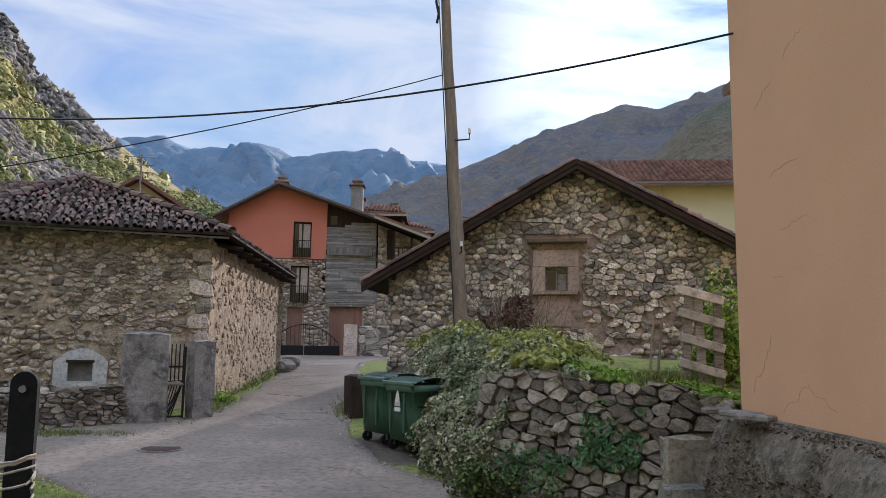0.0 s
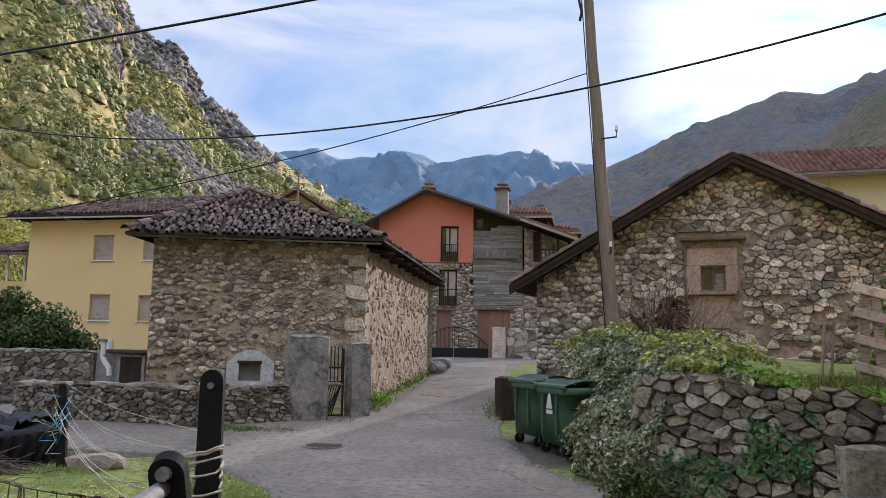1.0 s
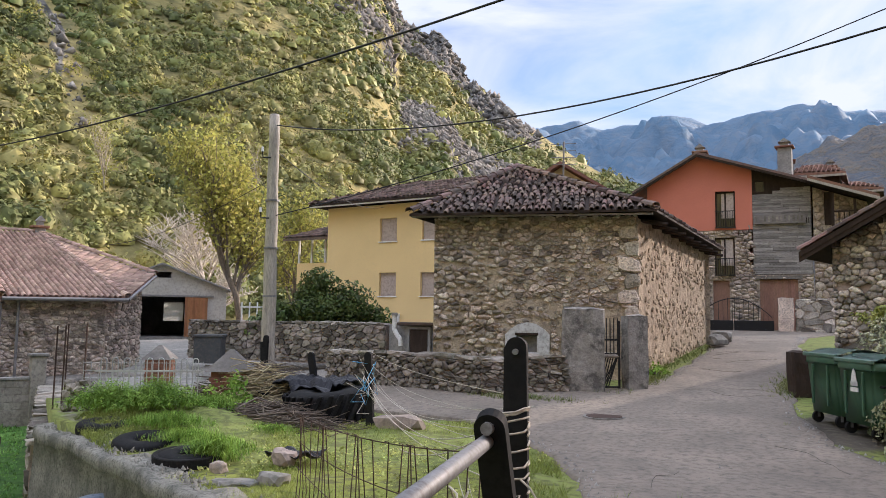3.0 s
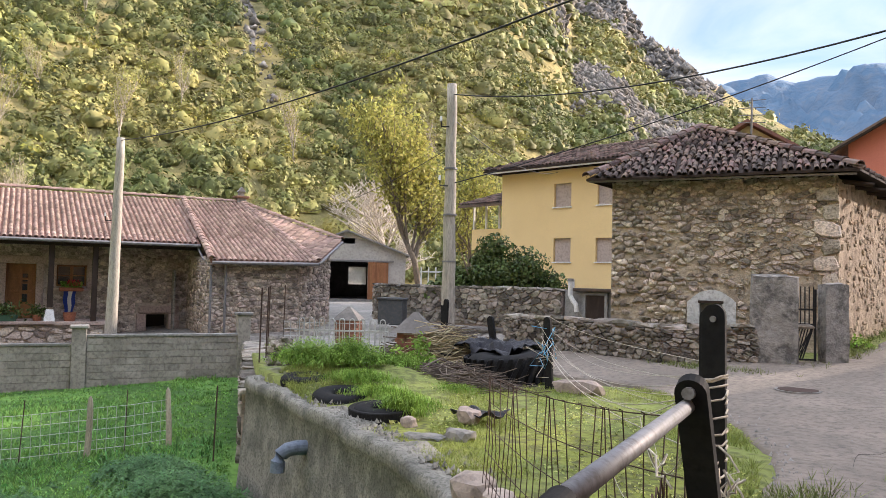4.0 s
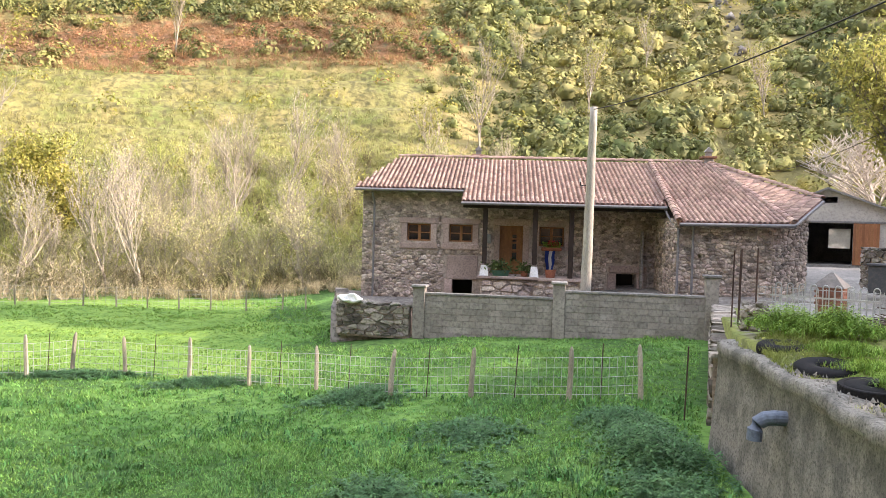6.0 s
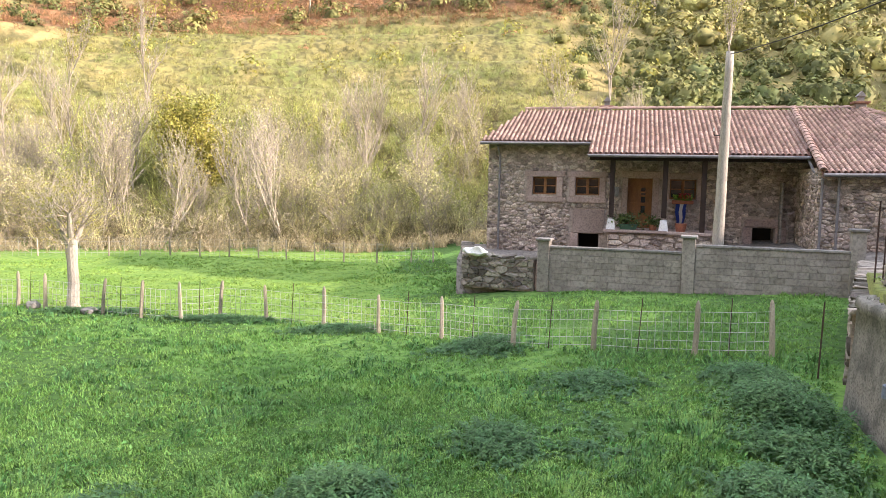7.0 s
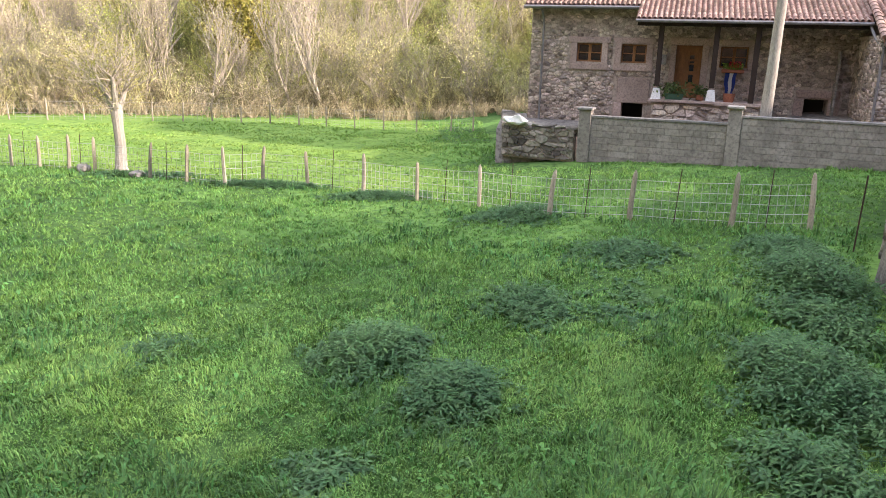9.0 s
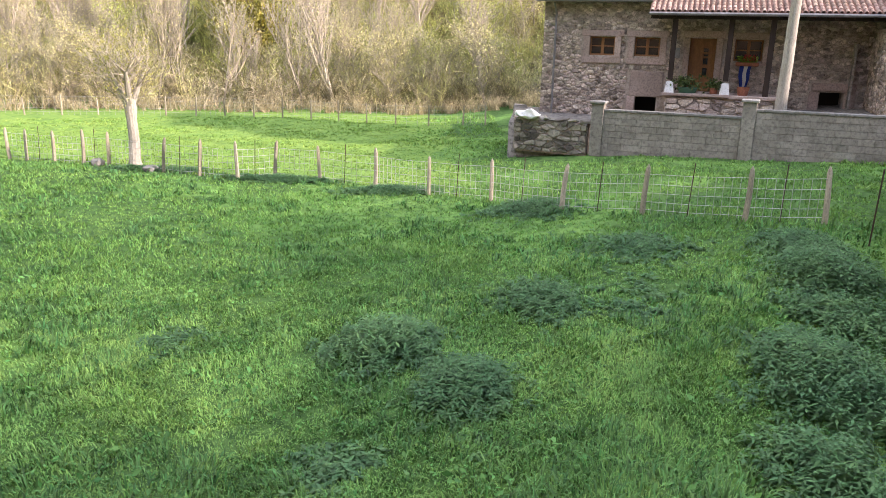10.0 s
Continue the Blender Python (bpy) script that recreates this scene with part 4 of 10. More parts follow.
mh = thing("manhole_cover", -4.0, 12.5, float(village_z(-4.0, 12.5)) + 0.034, 0, "round cast-iron manhole cover in the lane", "manhole cover")
part("rim", cyl(bmesh.new(), (0, 0, -0.02), (0, 0, 0.008), 0.34, n=28), CONCRETE, mh)
part("lid", cyl(bmesh.new(), (0, 0, -0.02), (0, 0, 0.014), 0.29, n=28), RUST, mh, "dark iron lid")

# the concrete forecourt that leads to the shed
fx, fy = np.meshgrid(np.linspace(0, 1, 20), np.linspace(0, 1, 8))
FX = -13 - 23 * fx + (fy - 0.5) * 3.5 * 0.75
FY = 13 + 17.3 * fx + (fy - 0.5) * 4.2
tagged(grid_mesh("forecourt_road", FX, FY, village_z(FX, FY) + 0.03 + 0 * FX, CONCRETE), "pale concrete drive to the shed", "drive", kind="structure")

# hills, in rings round the valley: azimuth (degrees to the left of +y), tangent of the skyline
HILL_AZ = [7, 12, 16.5, 19.5, 22.5, 25.4, 27.2, 28.8, 29.9, 31.3, 33.6, 34.6, 38, 45, 60, 80, 100, 130, 160]
HILL_TAN = [0.115, 0.14, 0.168, 0.203, 0.239, 0.273, 0.297, 0.332, 0.366, 0.377, 0.40, 0.46, 0.56, 0.62, 0.63, 0.60, 0.56, 0.5, 0.42]
ha = np.arange(6.0, 160.0, 0.45)
hu = np.concatenate([np.linspace(0, 0.16, 120), np.linspace(0.168, 1, 100)])
HA, HU = np.meshgrid(np.radians(ha), hu)
DEG = np.degrees(HA)
R0 = np.interp(DEG, [6, 20, 35, 50, 62, 80, 100, 125, 160], [75, 75, 78, 72, 62, 56, 58, 62, 70])
RR1 = np.interp(DEG, [6, 16, 22, 30, 34, 45, 60, 90, 160], [330, 300, 290, 300, 310, 330, 330, 330, 330])
ZB = np.interp(DEG, [6, 45, 62, 160], [1.0, 0.8, -2.9, -3.1])
TOP = RR1 * np.interp(DEG, HILL_AZ, HILL_TAN) + 1.75
HR = R0 - 4 + (RR1 - R0 + 4) * HU * 1.25
prof = np.where(HU * 1.25 < 1, (HU * 1.25) ** 1.06, 1 - (HU * 1.25 - 1) * 0.8)
HXX, HYY = -np.sin(HA) * HR, np.cos(HA) * HR


def crags(x, y):
    return wave(x, y, 0.03, 1) * 3.0 + wave(x, y, 0.09, 2) * 1.4 + wave(x, y, 0.27, 3) * 0.6


HZ = ZB - 0.3 + (TOP - ZB) * prof + crags(HXX, HYY) * smooth01(HU * 4) * np.where(HU > 0.74, 0.6, 1.0)
tier = smooth01((DEG - 70) / 8) * smooth01((0.34 - HU) / 0.05)
HZ += tier * 0.8 * np.abs(np.sin(HZ * 0.9)) ** 0.5
cliff = smooth01((36 - DEG) / 4) * smooth01((DEG - 23) / 3) * smooth01((HU - 0.56) / 0.1)
HZ += cliff * (7.0 * np.abs(wave(HXX, HYY, 0.08, 9)) + 4.5 * np.abs(wave(HXX, HYY, 0.21, 4)) + 1.5 * wave(HXX, HYY, 0.6, 3) - 5.5)
HZ += smooth01((DEG - 72) / 6) * smooth01((0.15 - HU) / 0.03) * smooth01(HU / 0.01) * (0.07 + 0.05 * wave(HXX, HYY, 0.2, 2)) * np.tanh(2.0 * np.sin(HZ * 5.2 + 3.0 * wave(HXX, HYY, 0.12, 4)))
hill = tagged(grid_mesh("hillside", HXX, HYY, HZ, HILL), "steep sunlit hillside of scrub, meadow and scree", "hillside", kind="structure")
meadow = smooth01((DEG - 74 + 9 * wave(HXX, HYY, 0.05, 3)) / 9) * smooth01((0.105 - HU + 0.012 * wave(HXX, HYY, 0.06, 4)) / 0.02)
bracken = smooth01((DEG - 74 + 5 * wave(HXX, HYY, 0.05, 6)) / 5) * smooth01((HU - 0.093) / 0.02) * smooth01((0.15 - HU + 0.025 * wave(HXX, HYY, 0.05, 8)) / 0.03)
fan = 1.0 + 0.35 * wave(HXX, HYY, 0.09, 5)
scree = smooth01((fan - np.abs(HU - 0.335) / 0.055) * 1.6) * smooth01((DEG - 23) / 2) * smooth01((34.5 - DEG) / 3)
scree2 = smooth01(1 - np.abs(DEG - 60.0 - 22 * (HU - 0.3) - 1.2 * wave(HXX, HYY, 0.08, 5)) / 0.9) * smooth01((HU - 0.1) / 0.05) * 0.7
outcrop = smooth01(1.2 - np.abs(HU - 0.45 - 0.05 * wave(HXX, HYY, 0.05, 2)) / 0.08) * smooth01((DEG - 33) / 2) * smooth01((45 - DEG + 3 * wave(HXX, HYY, 0.07, 6)) / 4)
attribute(hill, "cover", np.stack([meadow, bracken, np.maximum(np.maximum(cliff, scree), np.maximum(scree2, outcrop))], -1).reshape(-1, 3))


def ridge(name, az, tans, near, far, mat, label, rough, az_step=0.35):
    a = np.arange(az[0], az[-1] + 0.01, az_step)
    A, U = np.meshgrid(np.radians(a), np.linspace(0, 1.2, 46))
    R = near + (far - near) * U
    top = far * np.interp(np.degrees(A), az, tans) + 1.75
    X, Y = -np.sin(A) * R, np.cos(A) * R
    s = 12.0 / far
    rib = np.abs(wave(X, Y, s * 1.7, 2)) + 0.6 * np.abs(wave(X, Y, s * 4.5, 6)) + 0.3 * wave(X, Y, s * 11, 8)
    shape = np.where(U < 1, U ** 0.95, 1 - (U - 1) * 2)
    Z = -5 + (top + 5) * shape + (rib - 0.6) * rough * smooth01(U * 2.2) * smooth01((1.0 - U) * 2.6 + 0.22)
    return tagged(grid_mesh(name, X, Y, Z, mat), label, "mountain", kind="structure")


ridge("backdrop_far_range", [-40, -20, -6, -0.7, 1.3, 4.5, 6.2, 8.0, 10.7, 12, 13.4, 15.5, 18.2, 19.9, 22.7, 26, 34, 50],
      [0.25, 0.22, 0.225, 0.2421, 0.2446, 0.2645, 0.259, 0.2587, 0.2452, 0.259, 0.2644, 0.255, 0.2465, 0.2593, 0.2478, 0.24, 0.25, 0.2], 900, 2600, FAR_BLUE, "mountain range with bare summits, haze put into its blue colour", 85)
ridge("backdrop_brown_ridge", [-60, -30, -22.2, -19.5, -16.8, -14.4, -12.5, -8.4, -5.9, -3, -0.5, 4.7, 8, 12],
      [0.30, 0.34, 0.3417, 0.325, 0.3132, 0.3223, 0.3103, 0.2881, 0.2656, 0.245, 0.2282, 0.1991, 0.17, 0.13], 260, 1100, FAR_BROWN, "brown autumn forest on a mountain flank, part blued for haze", 24)
ridge("backdrop_wooded_ridge", [-75, -45, -30, -25, -22.1, -20.6, -19.2, -16.5, -14, -11, -6],
      [0.32, 0.36, 0.345, 0.335, 0.3233, 0.312, 0.2986, 0.2533, 0.21, 0.16, 0.08], 140, 520, FAR_DARK, "dark wooded mountain spur", 8)
ridge("backdrop_valley_side", [-200, -170, -140, -110, -75], [0.42, 0.36, 0.3, 0.33, 0.32], 90, 420, HILL, "wooded valley side behind the village", 20, 1.5)

# ---------------------------------------------------------------- buildings


def framed(name, o, d, oz, label, category):
    return thing(name, o[0], o[1], oz, math.degrees(math.atan2(d[1], d[0])), label, category, world_z=True)


def hip_tiles(p00, p10, p11, p01, pitch, run, jit, seed, fat=1.0):
    """Tiles on a sloped quad: p00-p10 the eave, p01-p11 the upper edge."""
    p00, p10, p11, p01 = (Vector(p) for p in (p00, p10, p11, p01))
    u = (p10 - p00).normalized()
    up = p01 - p00 if (p01 - p00).length > 0.01 else p11 - p10
    v = (up - u * up.dot(u)).normalized()
    w, L = (p10 - p00).length, up.dot(v)
    a0, a1 = (p01 - p00).dot(u), (p11 - p00).dot(u)

    def inside(a, b):
        k = min(1.0, b / L)
        return a0 * k <= a <= w + (a1 - w) * k and b < L - run * 0.95
    lo, hi = min(0, a0), max(w, a1)
    tiles = roof_tiles(p00 + u * lo, u, v, hi - lo, L, lambda a, b: inside(a + lo, b), pitch, run, jit, seed, fat)
    return tiles


def rough_block(w, d, h, seed):
    """A hewn block: a box cut into a grid, its faces and arrises worn by noise."""
    bm = box(-w / 2, w / 2, -d / 2, d / 2, 0, h)
    bmesh.ops.subdivide_edges(bm, edges=bm.edges[:], cuts=3, use_grid_fill=True)
    for v in bm.verts:
        q = Vector((v.co.x / w * 2, v.co.y / d * 2, (v.co.z - h / 2) / h * 2))
        edge = sum(1 for k in q if abs(k) > 0.99)
        s_ = 1 - 0.035 * max(0, edge - 1)
        v.co = Vector((v.co.x * s_, v.co.y * s_, v.co.z - (0.025 if edge > 1 and q.z > 0.9 else 0))) + noise.noise_vector(v.co * 5 + Vector((seed, 0, 0))) * 0.035
    return bm


# old stone barn at the bend
b1 = framed("stone_barn", (-9.16, 15.73), (4.42, 1.52), 0.25, "old rubble-stone barn with a sagging dark tiled roof", "barn")
b1m = b1.matrix_basis.inverted()


def b1p(x, y, z):
    p = b1m @ Vector((x, y, 0))
    return Vector((p.x, p.y, z))


B1A, B1B, B1C, B1D = b1p(-9.16, 15.73, 0), b1p(-4.74, 17.25, 0), b1p(-5.2, 27.6, 0), b1p(-10.8, 26.5, 0)
W1 = (1.95, 2.42, 0.98, 1.36)
bm = wall_with_holes(bmesh.new(), 0.0, B1B.x, 0.08, 0.6, 0.1, lambda x: 4.07, [W1])
part("front_wall", bm, MORTAR, b1, "earth-mortared rubble front wall")
side_dir = (B1C - B1B).normalized()
side_len = (B1C - B1B).length
S1 = Matrix.Translation((B1B.x, B1B.y, 0)) @ Matrix(((side_dir.x, -side_dir.y, 0, 0), (side_dir.y, side_dir.x, 0, 0), (0, 0, 1, 0), (0, 0, 0, 1)))
bm = prism(bmesh.new(), [(0.02, 0.1), (side_len, 0.6), (side_len, 4.05), (0.02, 4.05)], 0.06, 0.6)
bmesh.ops.transform(bm, matrix=S1, verts=bm.verts)
part("side_wall", bm, EARTH_RENDER, b1, "side wall roughly rendered with ochre earth")
bm = bmesh.new()
for p, q in ((B1C, B1D), (B1D, B1A + (B1D - B1A).normalized() * 0.75)):
    d = (q - p).normalized()
    n2 = Vector((-d.y, d.x, 0)) * 0.5
    poly_slab(bm, [(p.x, p.y, 4.05), (q.x, q.y, 4.05), (q.x + n2.x, q.y + n2.y, 4.05), (p.x + n2.x, p.y + n2.y, 4.05)], 4.0)
part("back_wall", bm, MORTAR, b1)
rk = random.Random(8)
st = rubble(0.0, B1B.x, 0.15, lambda x: 4.1, 0.098, 1.75, [(W1[0] - 0.28, W1[1] + 0.3, 0.75, 1.62), (2.98, 4.75, 0.1, 2.0)], 11, 0.10, 0.088, 0.016)
st = [m for m in st if rk.random() < (0.96 if m.translation.z > 3.1 else 0.74 + 0.2 * math.sin(m.translation.x * 2.3 + m.translation.z * 3.1))]
quoin = [Matrix.Translation((B1B.x - (0.22 if k % 2 else 0.14), 0.08, 0.45 + 0.36 * k)) @ Matrix.Diagonal((0.5 if k % 2 else 0.34, 0.2, 0.34, 1)) for k in range(10)]
pieces(b1, "stone", quoin + st, STONES, STONE, 300, lambda p: -p.x)
st2 = rubble(0.1, side_len, 0.35, lambda x: 4.0, 0.11, 1.6, [], 12, 0.05, 0.07, 0.02, S1)
pieces(b1, "side_stone", [m for i, m in enumerate(st2) if rk.random() < 0.34 + 0.2 * math.sin(i * 0.013)], STONES, EARTH_RENDER, 60, lambda p: p.y, "side_facing")
part("lintel_surround", wall_with_holes(bmesh.new(), W1[0] - 0.26, W1[1] + 0.28, 0.0, 0.1, 0.85, lambda x: 1.66 - 1.1 * (x - 2.2) ** 2, [W1], [1.8, 2.0, 2.2, 2.4, 2.6]), WHITEWASH, b1, "whitewashed patch round the hatch")
part("hatch", box(W1[0], W1[1], 0.2, 0.28, W1[2], W1[3]), CEMENT, b1, "blocked grey hatch")
part("hatch_lintel", box(W1[0] - 0.03, W1[1] + 0.03, -0.01, 0.3, W1[3], W1[3] + 0.06, 0.008), DARK_WOOD_SHADE, b1)
part("render_patch", box(3.0, 3.72, -0.03, 0.08, 0.2, 2.02, 0.02), CEMENT, b1, "dark grey cement patch")
# hipped roof of old tiles
ov = 0.42
EA, EB, EC, ED = Vector((-0.5, -ov, 4.12)), Vector((B1B.x + 0.35, -ov, 4.16)), B1C + Vector((0.5, 0.1, 4.18)), B1D + Vector((-0.4, 0, 4.1))
RA, RB = Vector((1.65, 3.2, 5.85)), Vector((1.3, 7.4, 6.0))
bm = bmesh.new()
for f in ((EA, EB, RA), (EB, EC, RB, RA), (EC, ED, RB), (ED, EA, RA, RB)):
    poly_slab(bm, [tuple(p) for p in f], 0.05)
# near-black slab shows through the tile gaps, painting shaded channels
part("roof", bm, DARK_WOOD_SHADE, b1, "hipped roof slab, near-black as shade between its uneven tiles")
tl = hip_tiles(EA, EB, RA, RA, 0.15, 0.25, 0.04, 21) + hip_tiles(EB, EC, RB, RA, 0.15, 0.25, 0.04, 22)
tl = [Matrix.Translation((0, 0, 0.0)) @ m for m in tl]
pieces(b1, "tile", tl, TILES, OLD_TILE, 300, lambda p: p.y, "tile_field")
ridge_t = []
for p, q in ((EA, RA), (EB, RA)):
    d = (q - p)
    k = int(d.length / 0.36)
    for i in range(k):
        m = (p + d * (i / k)).copy()
        ridge_t.append(Matrix.Translation(m + Vector((0, 0, 0.05))) @ d.to_track_quat("Y", "Z").to_matrix().to_4x4() @ Matrix.Diagonal((0.26, 0.42, 0.2, 1)))
pieces(b1, "ridge_tile", ridge_t, TILES, OLD_TILE, 60)
part("eave_board", box(-0.45, B1B.x + 0.3, -0.37, -0.33, 4.04, 4.09, 0.01), OLD_WOOD, b1)
for i in range(9):
    c = side_dir * (0.6 + i * 1.15) + B1B
    bm = bmesh.new()
    cyl(bm, (c.x - 0.3, c.y, 4.06), (c.x + 0.52, c.y - 0.02, 3.93), 0.055, n=6)
    part("rafter_end", bm, DARK_WOOD_SHADE, b1)

# barn with a broad gable on the garden bank
B2O, B2D = Vector((3.2, 18.25, 0)), Vector((0.978, -0.208, 0))
b2 = framed("gable_barn", B2O, B2D, 1.3, "broad stone barn with a low-pitched gable", "barn")
APX, APZ, SL = 0.28, 6.02, 0.562


def b2top(x):
    return APZ - abs(x - APX) * SL


L2, R2 = -4.3, 5.0
W2 = (-0.49, 0.03, 3.15, 3.66)
part("front_wall", wall_with_holes(bmesh.new(), L2, R2, 0.1, 0.65, 1.0, b2top, [W2], [APX]), MORTAR_DARK, b2, "rubble gable wall, earth joints darkened for crevice shade")
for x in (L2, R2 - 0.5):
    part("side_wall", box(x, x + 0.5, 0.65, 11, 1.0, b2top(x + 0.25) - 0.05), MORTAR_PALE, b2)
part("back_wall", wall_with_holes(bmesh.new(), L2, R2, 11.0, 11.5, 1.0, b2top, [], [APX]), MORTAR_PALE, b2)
st = rubble(L2, R2, 1.05, lambda x: b2top(x) - 0.03, 0.122, 1.5, [(-0.85, 0.36, 2.25, 4.05), (-1.0, 0.55, 4.1, 4.45)], 31, 0.13, 0.095, 0.005)
st = [m for m in st if rk.random() < (0.72 if m.translation.x > 0.4 and m.translation.z < 3.0 else 0.97)]
pieces(b2, "stone", st, STONES, STONE_GREY, 300, lambda p: abs(p.x - 0.3) * 0.7 + abs(p.z - 3.2))
part("jamb", box(-0.80, W2[0], 0.0, 0.25, 3.1, 3.68, 0.015), CUT_STONE, b2, "pinkish dressed window jamb")
part("jamb", box(W2[1], 0.30, 0.0, 0.25, 3.1, 3.68, 0.015), CUT_STONE, b2)
part("lintel", box(-0.78, 0.28, 0.0, 0.3, 3.68, 4.08, 0.015), CUT_STONE, b2, "dressed stone lintel")
part("sill", box(-0.80, 0.26, -0.05, 0.3, 3.03, 3.1, 0.012), CUT_STONE, b2)
part("blocked_opening", box(-0.66, 0.10, 0.055, 0.2, 2.28, 3.02, 0.02), CUT_STONE, b2, "old opening filled with dressed slabs")
part("drip_ledge", box(-0.9, 0.48, -0.16, 0.1, 4.24, 4.34, 0.02), OLD_TILE, b2, "mossy slate drip ledge over the window")
wf = part("window", box(W2[0], W2[1], 0.16, 0.2, W2[2], W2[3]), GLASS_DARK, b2, "small dark barn window")
bm = bmesh.new()
bx(bm, W2[0], W2[0] + 0.05, 0.12, 0.18, W2[2], W2[3])
bx(bm, W2[1] - 0.05, W2[1], 0.12, 0.18, W2[2], W2[3])
bx(bm, W2[0], W2[1], 0.12, 0.18, W2[3] - 0.05, W2[3])
bx(bm, -0.25, -0.21, 0.12, 0.18, W2[2], W2[3])
part("window_frame", bm, OLD_WOOD, wf)
part("shutter", box(-0.2, W2[1] - 0.05, 0.125, 0.15, W2[2], W2[3] - 0.14), OLD_WOOD, wf, "weathered board behind the opening")
for sgn, name in ((-1, "roof_slope"), (1, "roof_slope")):
    x_e = L2 - 0.55 if sgn < 0 else R2 + 0.5
    z_e = b2top(x_e) + 0.02
    pts = [(x_e, z_e), (APX, APZ + 0.02), (APX, APZ + 0.14), (x_e, z_e + 0.12)]
    # plain slope in the very dark timber colour, tiled only at the verge
    part(name, prism(bmesh.new(), pts, -0.42, 11.8), DARK_WOOD_SHADE, b2, "roof slope slab in the very dark timber colour")
    part("barge_board", prism(bmesh.new(), [(x_e, z_e - 0.1), (APX, APZ - 0.1), (APX, APZ + 0.01), (x_e, z_e + 0.01)], -0.40, -0.34), DARK_WOOD_SHADE, b2, "dark timber verge board")
    ang = Vector((APX - x_e, 0, APZ - z_e)).normalized()
    row = [Matrix.Translation(Vector((x_e, -0.34, z_e + 0.15)) + ang * (0.36 * i)) @ ang.to_track_quat("Y", "Z").to_matrix().to_4x4() @ Matrix.Diagonal((0.24, 0.44, 0.2, 1)) for i in range(int(abs(APX - x_e) / 0.31))]
    row += [m @ Matrix.Translation((0, 0, 0)) for m in [Matrix.Translation((0, 0.3, 0)) @ m for m in row]]
    pieces(b2, "verge_tile", row, TILES, OLD_TILE, 80)
for i in range(6):
    for sgn in (-1, 1):
        x = APX + sgn * (0.2 + i * 0.85)
        if x < R2:
            part("rafter_end", box(x - 0.05, x + 0.05, -0.33, 0.1, b2top(x) - 0.13, b2top(x) - 0.02, 0.01), DARK_WOOD_SHADE, b2)

# long cream house behind the gable barn
cr = framed("cream_house", (8.0, 38.5), (0.985, -0.12), 1.2, "long cream house with a red-brown tiled roof", "house")
part("wall", box(0.5, 16, 0, 8, 1.0, 10.0), CREAM_RENDER, cr)
part("gutter", box(-0.2, 16.5, -0.72, -0.6, 9.95, 10.07, 0.02), ZINC, cr)
part("downpipe", cyl(bmesh.new(), (3.6, -0.08, 1.2), (3.6, -0.08, 9.9), 0.05), CREAM_RENDER, cr)
part("roof", poly_slab(bmesh.new(), [(-0.3, -0.7, 10.0), (16.5, -0.7, 10.0), (16.5, 4.5, 12.3), (0.6, 4.5, 12.3)], 0.15), BROWN_TILE, cr, "red-brown tiled slope")
pieces(cr, "tile", roof_tiles((-0.3, -0.7, 10.02), (1, 0, 0), (0, 5.2, 2.3), 16.6, 5.6, lambda a, b: a > b * 0.16, 0.28, 0.45, 0.0, 41), TILES, BROWN_TILE, 0, None, "tile_field")

# orange rendered house beside the camera
og = thing("orange_house", 3.45, 8.9, 0.3, 0, "plain orange rendered house wall with hairline cracks", "house", world_z=True)
part("wall", box(0, 7, -24, 0, 1.12, 9.5), ORANGE_RENDER, og, "smooth orange render, cracked near the foot")
part("plinth", box(-0.02, 7.2, -24, 0.05, 0.0, 1.12, 0.02), PLINTH, og, "rough concrete plinth")
# its broken, sloping face
PR = [(-0.42, -0.3), (-0.40, 0.1), (-0.36, 0.45), (-0.30, 0.8), (-0.2, 1.0), (-0.1, 1.06), (0.06, 1.10)]
py_ = np.arange(-9, 0.25, 0.09)
V = []
for yy_ in py_:
    for k_, (a_, b_) in enumerate(PR):
        q_ = Vector((a_ * 3, yy_ * 2.2, b_ * 3))
        nz_ = 0.06 * noise.noise(q_) + 0.03 * noise.noise(q_ * 3)
        V.append((a_ + (nz_ if k_ < 6 else 0), min(yy_, 0.16) + 0.4 * nz_, b_ - 0.3 + 0.3 + (nz_ * 0.7 if 2 < k_ < 6 else 0)))
m_ = len(PR)
F = [(a_ * m_ + b_, (a_ + 1) * m_ + b_, (a_ + 1) * m_ + b_ + 1, a_ * m_ + b_ + 1) for a_ in range(len(py_) - 1) for b_ in range(m_ - 1)]
np_mesh("plinth_face", V, F, PLINTH, og, "crumbling mossy plinth face")
part("roof", poly_slab(bmesh.new(), [(-0.8, -24.5, 9.5), (-0.8, 0.8, 9.5), (8, 0.8, 11.5), (8, -24.5, 11.5)], 0.2), BROWN_TILE, og)
crk = Tubes()
rng = random.Random(8)
for y0, z0, dy, dz, n in ((-0.35, 1.35, -0.05, 0.05, 14), (-1.0, 1.2, -0.06, 0.035, 9), (-1.5, 1.5, -0.06, -0.02, 12), (-1.1, 2.95, -0.06, 0.012, 12), (-0.9, 3.5, -0.07, 0.02, 9), (-0.6, 4.3, -0.06, 0.03, 8), (-1.3, 4.6, -0.05, 0.04, 9), (-0.9, 2.5, -0.05, 0.0, 5)):
    p, pts = Vector((-0.0005, y0, z0)), []
    for i in range(n):
        pts.append(p.copy())
        p += Vector((0, dy * rng.uniform(0.3, 1.6), dz * rng.uniform(-0.6, 2.2)))
    crk.add(pts, 0.0022, 4)
